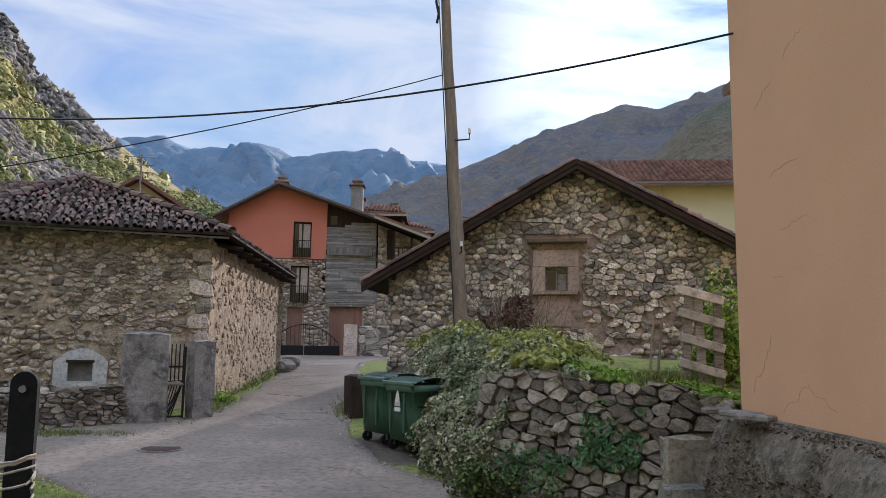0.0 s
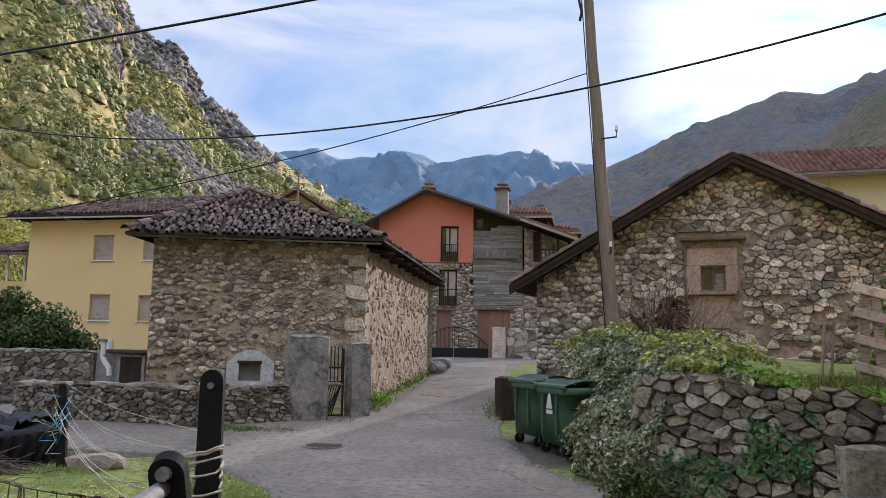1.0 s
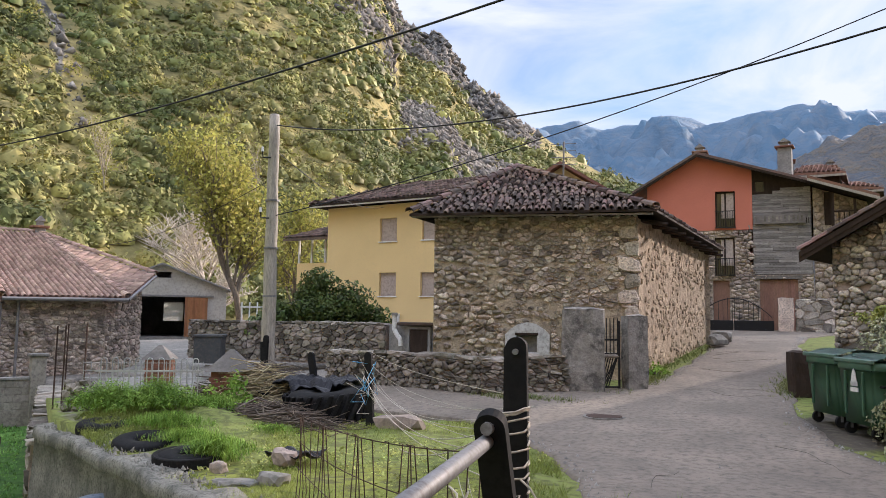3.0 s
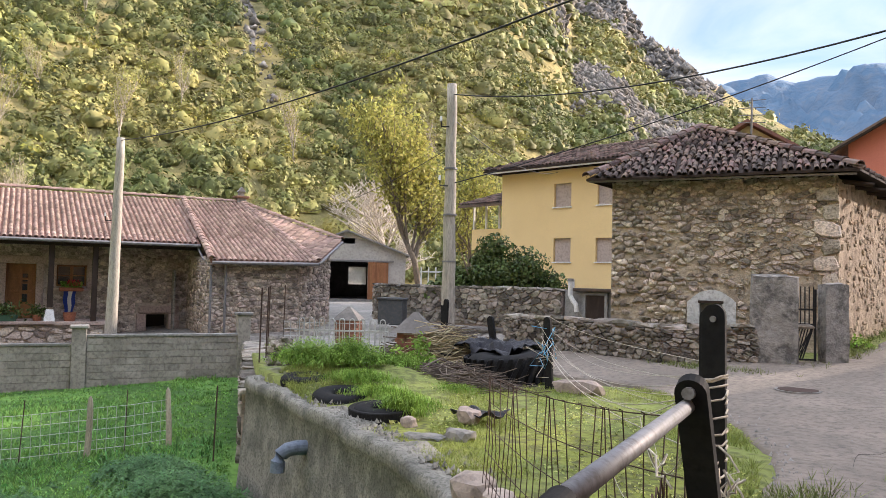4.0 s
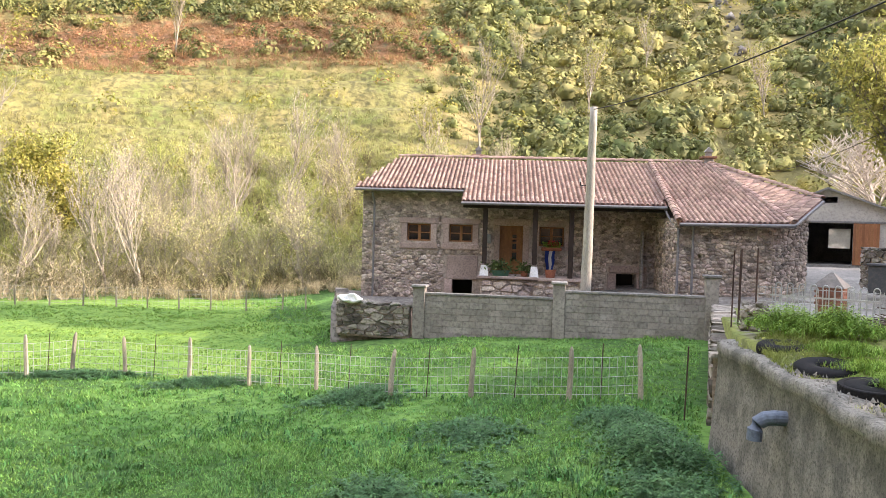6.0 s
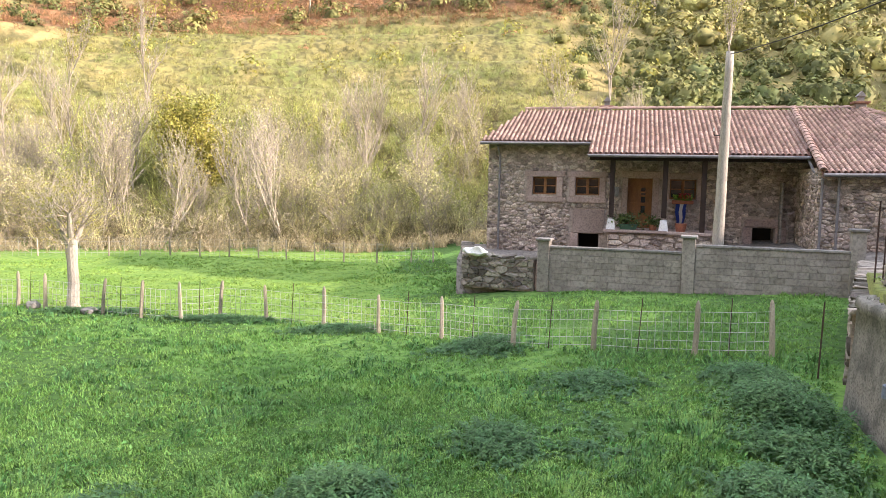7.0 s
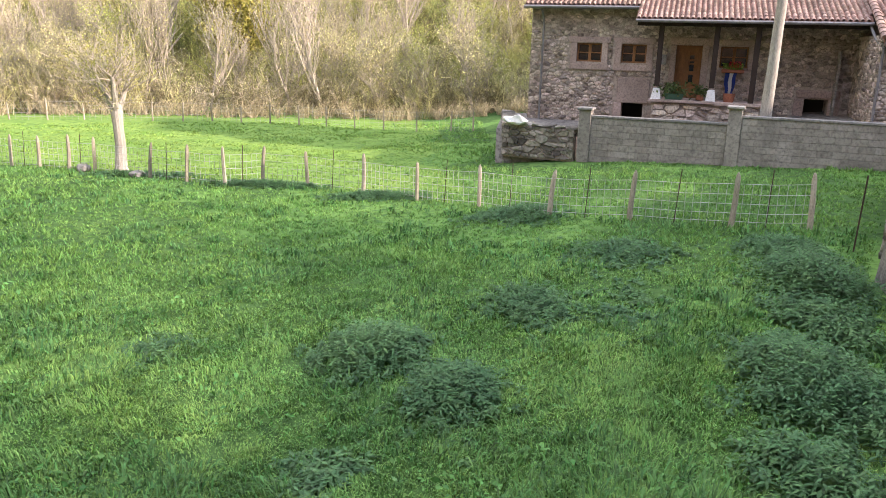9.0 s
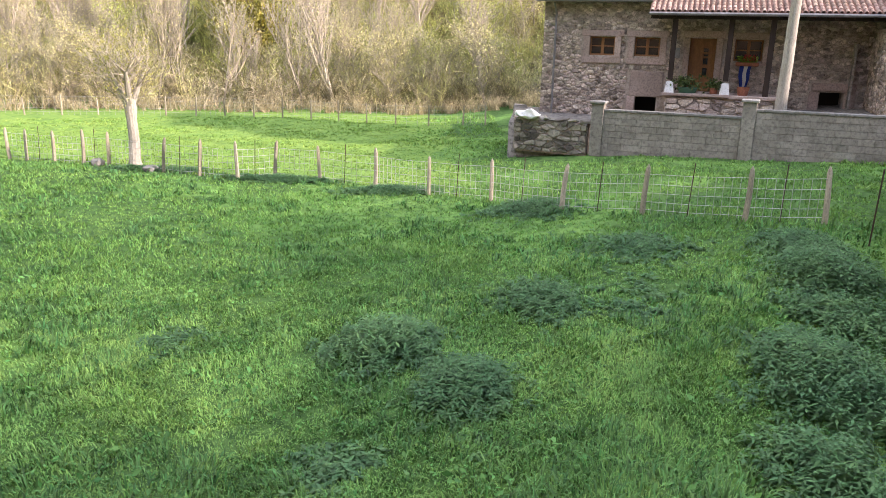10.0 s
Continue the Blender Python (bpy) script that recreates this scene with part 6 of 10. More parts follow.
part("porch_post", box(8.25, 8.43, -1.64, -1.46, -1.2, 2.75, 0.01), DARK_WOOD_SHADE, hs)
part("porch_beam", box(4.2, 11.8, -1.7, -1.5, 2.62, 2.8, 0.01), DARK_WOOD_SHADE, hs)
part("porch_ceiling", poly_slab(bmesh.new(), [(4.15, -1.95, 2.82), (11.9, -1.95, 2.82), (11.9, 0.05, 3.22), (4.15, 0.05, 3.22)], 0.04), DARK_WOOD_SHADE, hs)
for i in range(13):
    part("joist", prism(bmesh.new(), [(4.4 + i * 0.58, 2.66), (4.5 + i * 0.58, 2.66), (4.5 + i * 0.58, 2.78), (4.4 + i * 0.58, 2.78)], -1.9, 0.05), DARK_WOOD_SHADE, hs)
part("meter_box", box(5.02, 5.28, -0.12, 0.04, 1.25, 1.62, 0.01), CEMENT, hs, "grey electricity meter box")
part("shed_board", box(11.2, 11.28, -0.3, 0.05, -0.9, 1.9), OLD_WOOD, hs, "weathered board leaning at the corner")
# roof: long slope, porch slope, wing slope with a hipped end
RIDGE_Y, RIDGE_Z = 4.2, 5.02
R = [Vector((-0.25, -0.45, 3.36)), Vector((4.15, -0.45, 3.36)), Vector((4.15, -1.98, 2.84)), Vector((11.8, -1.98, 2.84)), Vector((11.8, -4.0, 2.22)), Vector((15.65, -4.0, 2.26)), Vector((17.5, -1.6, 3.22)), Vector((14.8, RIDGE_Y, RIDGE_Z)), Vector((0.9, RIDGE_Y, RIDGE_Z)), Vector((12.25, RIDGE_Y, RIDGE_Z)), Vector((4.15, RIDGE_Y, RIDGE_Z))]
bm = bmesh.new()
poly_slab(bm, [tuple(R[i]) for i in (0, 1, 10, 8)], 0.12)
poly_slab(bm, [tuple(R[i]) for i in (2, 3, 9, 10)], 0.12)
poly_slab(bm, [tuple(R[i]) for i in (4, 5, 7, 9)], 0.12)
poly_slab(bm, [tuple(R[i]) for i in (5, 6, 7)], 0.12)
poly_slab(bm, [(-0.25, 5.7, 4.35), tuple(R[8]), tuple(R[7]), (17.5, 5.7, 4.35)], 0.12)
poly_slab(bm, [tuple(R[6]), (17.5, 5.7, 4.35), tuple(R[7])], 0.12)
poly_slab(bm, [tuple(R[0]), tuple(R[8]), (-0.25, 5.7, 4.35)], 0.12)
# browner slab between the red tiles stands in for shade in the channels
part("roof", bm, BROWN_TILE, hs, "roof slab with three eaves, darker than its red tiles as channel shade")
tl = hip_tiles(R[0], R[1], R[10], R[8], 0.185, 0.33, 0.006, 81) + hip_tiles(R[2], R[3], R[9], R[10], 0.185, 0.33, 0.006, 82)
tl += hip_tiles(R[4], R[5], R[7], R[9], 0.185, 0.33, 0.006, 83) + hip_tiles(R[5], R[6], R[7], R[7], 0.185, 0.33, 0.006, 84)
pieces(hs, "tile", tl, TILES, NEW_TILE, 300, lambda p: p.z, "tile_field")
rt = []
for p, q in ((R[8], R[7]), (R[9], R[4]), (R[7], R[6]), (R[7], R[5])):
    d = q - p
    k = int(d.length / 0.4)
    rt += [Matrix.Translation(q - d * (i / k) + Vector((0, 0, 0.06))) @ (-d).to_track_quat("Y", "Z").to_matrix().to_4x4() @ Matrix.Diagonal((0.27, 0.46, 0.22, 1)) for i in range(k)]
pieces(hs, "ridge_tile", rt, TILES, NEW_TILE, 140)
for p, q in ((R[0], R[1]), (R[2], R[3]), (R[4], R[5]), (R[5], R[6])):
    part("gutter", np_tube_bm([p + Vector((0, -0.05, -0.06)), q + Vector((0, -0.05, -0.06))], 0.06), ZINC, hs, "zinc half-round gutter")
part("downpipe", np_tube_bm([Vector((0.45, -0.4, 3.2)), Vector((0.5, -0.1, 2.8)), Vector((0.5, -0.06, -1.1))], 0.045), ZINC, hs, "zinc downpipe")
part("downpipe", np_tube_bm([Vector((11.75, -1.9, 2.7)), Vector((11.8, -2.6, 2.3)), Vector((11.85, -3.68, 2.0)), Vector((11.85, -3.7, -0.9))], 0.045), ZINC, hs)
part("downpipe", np_tube_bm([Vector((12.35, -3.7, 2.1)), Vector((12.35, -3.72, -0.9))], 0.045), ZINC, hs)
chimney("chimney", 4.5, 5.1, 4.6, 5.2, hs, 0.2)
chimney("chimney", 14.8, 4.2, 4.9, 5.25, hs, 0.2)

# hanging cloth, flower pots on the porch
H2W = hs.matrix_basis


def on_house(name, x, y, z, label, category, **kw):
    p = H2W @ Vector((x, y, z + 1.1))
    return thing(name, p.x, p.y, p.z, math.degrees(math.atan2(HD.y, HD.x)), label, category, **kw)


sc = on_house("hanging_scarf", 7.6, -0.12, 0.05, "blue and white scarf hanging from the window box", "scarf")
for k, (m, x0) in enumerate(((FLAG_BLUE, -0.18), (FLAG_WHITE, -0.02), (FLAG_BLUE, 0.12))):
    bm = bmesh.new()
    prev = None
    for i in range(9):
        z = 1.1 - i * 0.13
        w = 0.16 * (1 - 0.05 * i)
        x = x0 * (1 - 0.06 * i) + 0.02 * math.sin(i * 1.3 + k)
        row = [bm.verts.new((x, 0.02 * math.sin(i + k), z)), bm.verts.new((x + w, -0.03 + 0.02 * math.cos(i * 0.9), z))]
        if prev:
            bm.faces.new((prev[0], prev[1], row[1], row[0]))
        prev = row
    bmesh.ops.solidify(bm, geom=bm.faces[:], thickness=0.012)
    part("stripe", bm, m, sc)
fb = on_house("window_box", 7.7, -0.12, 1.02, "window box of red geraniums", "planter")
part("trough", box(-0.4, 0.4, -0.1, 0.1, 0, 0.14, 0.02), TERRACOTTA, fb)
rngn = np.random.default_rng(4)
P = rngn.uniform([-0.35, -0.12, 0.12], [0.35, 0.1, 0.34], (260, 3))
np_mesh("geranium_leaves", *leaf_arrays(P, np.full(260, 0.05), rngn), BRIGHT_LEAF, fb, kind="stuff")
P = rngn.uniform([-0.15, -0.16, 0.2], [0.3, 0.05, 0.42], (130, 3))
np_mesh("geranium_bloom", *leaf_arrays(P, np.full(130, 0.035), rngn), FLOWER_RED, fb, kind="stuff")


def potted(x, y, z, r, h, label, leafy=True, w=0.0):
    t = on_house("flower_pot", x, y, z, label, "plant pot", group="pots on the porch")
    bm = bmesh.new()
    bmesh.ops.create_cone(bm, cap_ends=True, segments=14, radius1=r * 0.75, radius2=r, depth=h, matrix=Matrix.Translation((0, 0, h / 2)) @ Matrix.Diagonal((1 + w, 1, 1, 1)))
    part("pot", bm, TERRACOTTA if w == 0 else BIN_GREEN, t)
    if leafy:
        P = rngn.normal(size=(220, 3)) * np.array([r * (1 + w) * 0.8, r * 0.7, r * 0.7]) + [0, 0, h + r * 0.6]
        np_mesh("leaves", *leaf_arrays(P, np.full(220, 0.06), rngn), SHRUB_LEAF, t, kind="stuff")


potted(5.55, -1.3, 0.05, 0.17, 0.25, "dark potted shrub in a clay pot on the porch")
potted(5.7, -1.6, 0.05, 0.2, 0.2, "green trough of plants on the porch", True, 0.9)
potted(6.6, -1.55, 0.05, 0.16, 0.2, "small potted plant beside the porch post")
potted(7.6, -1.4, 0.02, 0.22, 0.3, "red-brown clay pot under the window", False)

# open shed with a sliding board door
SO, SD = Vector((-36.2, 31.5, 0)), Vector((0.656, 0.755, 0))
sh = framed("open_shed", SO, SD, 0.25, "cement-rendered shed with a wide open doorway", "shed")
SA, SAZ = -0.75, 4.62


def stop(x):
    return SAZ - abs(x - SA) * (0.42 if x < SA else 0.385)


OPEN = (-1.9, 0.57, 0.38, 2.73)
part("front_wall", wall_with_holes(bmesh.new(), -4.5, 2.92, 0, 0.25, 0.2, stop, [OPEN, (-1.1, -0.25, 3.85, 4.2)], [SA]), SHED_WALL, sh, "cement-rendered gable, coloured lighter as sunlit")
part("side_wall", box(2.67, 2.92, 0.25, 9, 0.2, 3.1), SHED_WALL, sh)
part("side_wall", box(-4.5, -4.25, 0.25, 9, 0.2, 3.0), CEMENT, sh)
part("back_wall", wall_with_holes(bmesh.new(), -4.5, 2.92, 9, 9.2, 0.2, stop, [(-0.75, 0.55, 1.25, 2.55)], [SA]), CEMENT, sh, "back wall with a daylit window opening")
# added white pane imitates overexposed daylight in the back opening
part("window_sheet", box(-0.76, 0.56, 9.06, 9.08, 1.24, 2.56), SHEET, sh, "added translucent white pane standing in for bright daylight")
part("shed_floor", box(-4.4, 2.9, -0.1, 9, 0.2, 0.4), CONCRETE, sh)
for s, xe in ((-1, -4.9), (1, 3.15)):
    part("roof_slope", prism(bmesh.new(), [(SA, SAZ), (xe, stop(xe)), (xe, stop(xe) + 0.1), (SA, SAZ + 0.1)], -0.35, 9.5), CEMENT, sh, "grey corrugated sheet roof")
part("track", box(-1.95, 2.2, -0.1, -0.03, 2.74, 2.84), ZINC, sh)
dr = part("sliding_door", box(0.58, 1.85, -0.08, -0.04, 0.42, 2.72), SHED_WOOD, sh, "orange-brown board sliding door")
for i in range(9):
    part("board", box(0.59 + i * 0.14, 0.72 + i * 0.14, -0.105, -0.08, 0.42, 2.72, 0.004), SHED_WOOD, dr)

# ---------------------------------------------------------------- walls, posts and piers


def straight_wall(name, p, q, h, th, z_at, mat, label, category, stones=None, mean=0.28, n_obj=200, seed=1, cap=None):
    """A free-standing wall between two plan points whose foot follows z_at; its face looks to the right of p to q turned towards -y of its frame."""
    p, q = Vector((*p, 0)), Vector((*q, 0))
    d = q - p
    L = d.length
    t = framed(name, p, d, min(z_at(p.x, p.y), z_at(q.x, q.y)) - 0.15, label, category)
    n = max(2, int(L / 1.2))
    zz = [float(z_at(*(p + d * (i / n)).xy)) for i in range(n + 1)]
    tagged(t, kind="structure")

    def top(x):
        k = min(max(x / L, 0), 1) * n
        i = min(int(k), n - 1)
        return zz[i] + (zz[i + 1] - zz[i]) * (k - i) + (h(x) if callable(h) else h)
    bm = bmesh.new()
    for i in range(n):
        a, b = L * i / n, L * (i + 1) / n
        prism(bm, [(a, min(zz) - 0.15), (b, min(zz) - 0.15), (b, top(b)), (a, top(a))], 0.05 if stones else 0, th)
    bmesh.ops.remove_doubles(bm, verts=bm.verts, dist=0.001)
    part("wall_core", bm, mat, t)
    if stones:
        ms = rubble(0, L, min(zz) - 0.1, lambda x: top(x) + 0.02, mean, 1.8, [], seed, 0.11, 0.045, 0.012)
        pieces(t, "stone", ms, STONES, stones, n_obj, None, "rubble_facing")
        rng = random.Random(seed)
        caps = []
        x = 0.0
        while x < L:
            w = rng.uniform(0.25, 0.6)
            caps.append(Matrix.Translation((x + w / 2, th / 2, top(x) + 0.05)) @ Euler((rng.uniform(-0.1, 0.1), rng.uniform(-0.1, 0.1), rng.uniform(-0.2, 0.2))).to_matrix().to_4x4() @ Matrix.Diagonal((w, th * 1.05, rng.uniform(0.08, 0.15), 1)))
            x += w
        pieces(t, "coping_stone", caps, STONES, stones, 60)
    return t, top, L


# low dry wall in front of the old barn and on to the yellow house
straight_wall("low_stone_wall", (-11.5, 14.75), (-6.9, 13.75), 0.66, 0.4, village_z, MORTAR_DARK, "dark mossy low stone wall along the lane", "stone wall", STONE_DARK, 0.09, 150, 5)
straight_wall("low_stone_wall", (-6.9, 13.75), (-4.95, 15.25), 0.66, 0.4, village_z, MORTAR_DARK, "dark low stone wall beside the barn gate", "stone wall", STONE_DARK, 0.09, 100, 6)
# taller wall under the evergreen bush
straight_wall("garden_stone_wall", (-21.5, 19.5), (-13.6, 20.3), 1.1, 0.5, lambda x, y: 0.35, MORTAR_DARK, "ivy-stained garden wall of dark rubble", "stone wall", STONE_DARK, 0.13, 290, 7)
straight_wall("cement_wall", (-13.55, 20.45), (-10.2, 20.2), 1.15, 0.4, lambda x, y: 0.35, CEMENT, "grey cement wall by a cellar door", "wall")
cd = thing("cellar_door", -12.35, 20.28, 0.38, -5, "dark brown board cellar door", "door")
part("leaf", box(-0.33, 0.33, 0, 0.05, 0, 0.98), DARK_WOOD_SHADE, cd)
part("frame", prism(bmesh.new(), [(-0.45, 0), (-0.35, 0), (-0.35, 1.0), (0.35, 1.0), (0.35, 0), (0.45, 0), (0.45, 1.06), (-0.45, 1.06)], -0.02, 0.04), CEMENT, cd)
part("tile_hood", box(-0.75, 1.3, -0.15, 0.3, 1.1, 1.2, 0.02), OLD_TILE, cd)
vp = thing("vent_pipe", -13.2, 20.25, 0.85, 0, "bent pale vent pipe against the cement wall", "pipe")
part("pipe", np_tube_bm([Vector((0.22, 0.0, 0.0)), Vector((0.2, -0.02, 0.22)), Vector((0.08, -0.03, 0.36)), Vector((0.0, -0.03, 0.5)), Vector((0, -0.03, 0.95))], 0.075, 12), WHITE_PAINT, vp)
part("cowl", cyl(bmesh.new(), (0, -0.03, 0.93), (0, -0.03, 1.02), 0.11, 0.09, 12), CONCRETE, vp)

# gate piers and iron gate at the barn corner
gp = thing("gate_pier", -5.25, 15.05, 0.25, 15, "tall grey cement gate pier", "gate pier", group="piers of the barn gate")
part("shaft", rough_block(0.84, 0.32, 1.72, 4.0), PIER_CEMENT, gp)
gp2 = thing("gate_pier", -4.42, 15.75, 0.3, 38, "dark grey cement gate pier against the barn", "gate pier", group="piers of the barn gate")
part("shaft", rough_block(0.44, 0.4, 1.55, 9.0), PIER_CEMENT, gp2)
ig = thing("iron_gate", -4.86, 15.42, 0.32, 35, "narrow iron gate with slanting bars", "gate")
bm = bmesh.new()
bx(bm, -0.24, -0.2, -0.015, 0.015, 0.05, 1.4)
bx(bm, 0.2, 0.24, -0.015, 0.015, 0.05, 1.4)
for z in (0.06, 0.72, 1.0):
    bx(bm, -0.2, 0.2, -0.012, 0.012, z, z + 0.035)
part("gate_frame", bm, IRON, ig)
for i in range(6):
    part("bar", cyl(bmesh.new(), (-0.19 + i * 0.076, 0, 0.74), (-0.19 + i * 0.076, 0, 1.45), 0.012, n=6), IRON, ig)
for i in range(9):
    x0 = -0.2 + i * 0.05
    part("slanting_bar", cyl(bmesh.new(), (x0 if i < 5 else x0 - 0.2, 0, 0.09), (min(0.2, x0 + 0.16), 0, 0.72), 0.011, n=6), IRON, ig)

# iron gate across the end of the lane
eg = thing("lane_gate", -6.6, 40.9, 1.15, 7, "low arched iron gate with a solid lower panel", "gate")
for s in (-1, 1):
    part("lower_panel", box(-1.85 if s < 0 else 0.02, -0.02 if s < 0 else 1.85, -0.03, 0.03, 0.05, 0.62, 0.01), IRON, eg)
    for k in range(4):
        part("slat", box(-1.84 if s < 0 else 0.03, -0.03 if s < 0 else 1.84, -0.05, -0.03, 0.1 + k * 0.13, 0.19 + k * 0.13), IRON, eg)
    for i in range(9):
        x = s * (0.05 + i * 0.22)
        part("bar", cyl(bmesh.new(), (x, 0, 0.62), (x, 0, 1.75 - 0.055 * i * i * 0.22 * 1.2), 0.013, n=5), IRON, eg)
    part("top_rail", np_tube_bm([Vector((s * 0.22 * i, 0, 1.72 - 0.0145 * i * i)) for i in range(9)], 0.022), IRON, eg)
lp = thing("gate_pier", -4.2, 41.0, 1.15, 7, "low rubble gate pier at the lane's end", "gate pier")
part("shaft", rough_block(0.7, 0.55, 1.75, 6.0), STONE_HOUSE, lp)
straight_wall("lane_wall", (-3.8, 41.0), (-1.9, 40.0), 1.5, 0.4, village_z, MORTAR_PALE, "rubble wall beside the lane gate", "stone wall", STONE_GREY, 0.28, 60, 9)

# concrete block wall before the farmhouse
BWO, BWD = Vector((-25.2, 5.3, 0)), Vector((3.7, 8.7, 0)).normalized()
bw = framed("block_wall", BWO, BWD, -1.95, "grey concrete block wall with capped piers", "block wall")
tagged(bw, kind="structure")
part("wall_core", box(-0.1, 4.5, 0.03, 0.19, -1.95, -0.42), BLOCK, bw)
part("wall_core", box(4.7, 9.35, 0.03, 0.19, -1.85, -0.17), BLOCK, bw)
BL_ME = bpy.data.meshes.new("block")
bmp = box(-0.5, 0.5, -0.5, 0.5, -0.5, 0.5, 0.0)
bmesh.ops.bevel(bmp, geom=bmp.edges[:], offset=0.02, segments=1, affect="EDGES")
bmp.to_mesh(BL_ME)
bmp.free()
BL_ME.materials.append(BLOCK)
for x0, x1, zt in ((0.18, 4.45, -0.40), (4.87, 9.3, -0.15)):
    for r in range(8):
        x = x0 - (0.22 if r % 2 else 0)
        while x < x1:
            a, b = max(x, x0), min(x + 0.44, x1)
            if b - a > 0.05:
                ob = new("block", BL_ME)
                ob.parent = bw
                ob.matrix_basis = Matrix.Translation(((a + b) / 2, 0.1, zt - 0.06 - 0.105 - r * 0.21 + 1.95)) @ Matrix.Diagonal((b - a - 0.003, 0.2, 0.2, 1))
            x += 0.44
    part("coping", box(x0 - 0.02, x1 + 0.02, -0.03, 0.25, zt - 0.06, zt + 0.02, 0.012), CONCRETE, bw)
for x, zt in ((0.0, -0.22), (4.66, 0.06), (9.45, 0.45)):
    pr = part("pier", box(x - 0.2, x + 0.2, -0.08, 0.32, -1.95, zt, 0.015), BLOCK, bw, "block pier")
    part("pier_cap", box(x - 0.26, x + 0.26, -0.14, 0.38, zt, zt + 0.09, 0.02), CONCRETE, pr)
straight_wall("yard_stone_wall", (-26.5, 2.7), (-25.35, 5.0), 0.95, 0.5, lambda x, y: -1.85, MORTAR_DARK, "low rubble wall with pale capping at the yard's corner", "stone wall", STONE_DARK, 0.16, 80, 14)
straight_wall("yard_stone_wall", (-32.5, 3.2), (-26.6, 2.7), 0.9, 0.5, lambda x, y: -1.85, MORTAR_DARK, "low rubble wall closing the yard", "stone wall", STONE_DARK, 0.16, 40, 15)
sk = thing("white_sack", -26.3, 3.1, -0.86, 60, "crumpled white plastic sheet on the wall", "sheet")
bm = bmesh.new()
bmesh.ops.create_icosphere(bm, subdivisions=3, radius=0.5, matrix=Matrix.Diagonal((0.85, 0.45, 0.36, 1)))
for v in bm.verts:
    v.co += noise.noise_vector(v.co * 4) * 0.12
    v.co.z = max(v.co.z + 0.14, 0.0)
part("sheet", bm, WHITE_PAINT, sk)
straight_wall("dry_stone_pile_wall", (-21.4, 13.95), (-12.6, 8.22), 1.3, 0.6, lambda x, y: -1.75, MORTAR_DARK, "tumbled dry-stone wall below the terrace", "stone wall", STONE_DARK, 0.22, 260, 16)

# terrace retaining wall: rough concrete, battered and weathered
TW = [(-11.2, 7.55), (-8.6, 6.7), (-6.25, 5.87), (-4.4, 5.05), (-2.2, 3.25), (-1.0, 2.2)]
tw = thing("terrace_wall", -11.2, 7.55, -2.9, 0, "weathered concrete retaining wall stained with lichen", "retaining wall", kind="structure", world_z=True)
X0, Y0 = -11.2, 7.55
for i in range(len(TW) - 1):
    p, q = Vector((*TW[i], 0)), Vector((*TW[i + 1], 0))
    d = (q - p).normalized()
    nn = Vector((-d.y, d.x, 0))        # towards the terrace
    n_s, n_z = max(3, int((q - p).length / 0.3)), 9
    V, F = [], []
    for a in range(n_s + 1):
        c = p + (q - p) * (a / n_s)
        zt = 0.03 + 0.03 * math.sin(c.x * 3.1) + 0.02 * math.sin(c.x * 7.7)
        for b in range(n_z + 1):
            k = (0, 0.16, 0.32, 0.48, 0.64, 0.8, 0.93, 0.942, 0.985, 1.0)[b]
            lip = 0.035 if b in (7, 8) else 0.0
            r = -lip + 0.025 * noise.noise(Vector((c.x * 2.2, c.y * 2.2, k * 4))) - 0.22 * (1 - k)
            o = c + nn * (r - 0.06)
            V.append((o.x - X0, o.y - Y0, -2.9 + (zt + 2.9) * k))
        for w in (0.12, 0.34):
            o = c + nn * w
            V.append((o.x - X0, o.y - Y0, zt + 0.03 * noise.noise(Vector((c.x * 3, c.y * 3, w)))))
        o = c + nn * 0.36
        V.append((o.x - X0, o.y - Y0, -2.9))
    m = n_z + 4
    for a in range(n_s):
        for b in range(m - 1):
            F.append((a * m + b, (a + 1) * m + b, (a + 1) * m + b + 1, a * m + b + 1))
    np_mesh("wall_bay", V, F, TERRACE_CONCRETE, tw, smooth=True)
part("drain_pipe", np_tube_bm([Vector((-8.14 - X0, 6.68 - Y0, -0.5)), Vector((-8.28 - X0, 6.32 - Y0, -0.5)), Vector((-8.33 - X0, 6.24 - Y0, -0.52)), Vector((-8.37 - X0, 6.17 - Y0, -0.58)), Vector((-8.385 - X0, 6.14 - Y0, -0.66)), Vector((-8.387 - X0, 6.135 - Y0, -0.8))], 0.095, 16), PIPE_BLUE, tw, "blue-grey plastic drain bend")

# crumbled chips and grit along the wall's broken rim
gr = np.random.default_rng(46)
CH, CF = [], []
for i in range(450):
    x_ = gr.uniform(-11, -1.4)
    y_ = float(np.interp(x_, EDGE_X, EDGE_Y)) + 0.05 + abs(gr.normal()) * 0.22
    r_ = 0.008 + 0.035 * gr.random() ** 3
    z_ = 0.055 + 0.02 * gr.random()
    a_, o_ = gr.uniform(0, 6.28), len(CH)
    CH += [(x_ + r_ * math.cos(a_ + k * 1.2566) * gr.uniform(0.7, 1.3), y_ + r_ * math.sin(a_ + k * 1.2566) * gr.uniform(0.7, 1.3), z_ - 0.03) for k in range(5)] + [(x_ + 0.3 * r_ * gr.normal(), y_ + 0.3 * r_ * gr.normal(), z_ + r_ * 0.8)]
    CF += [(o_ + k, o_ + (k + 1) % 5, o_ + 5) for k in range(5)]
tagged(np_mesh("rim_rubble", np.array(CH), np.array(CF), TERRACE_CONCRETE), "crumbled concrete chips along the wall top", "rubble", kind="stuff")

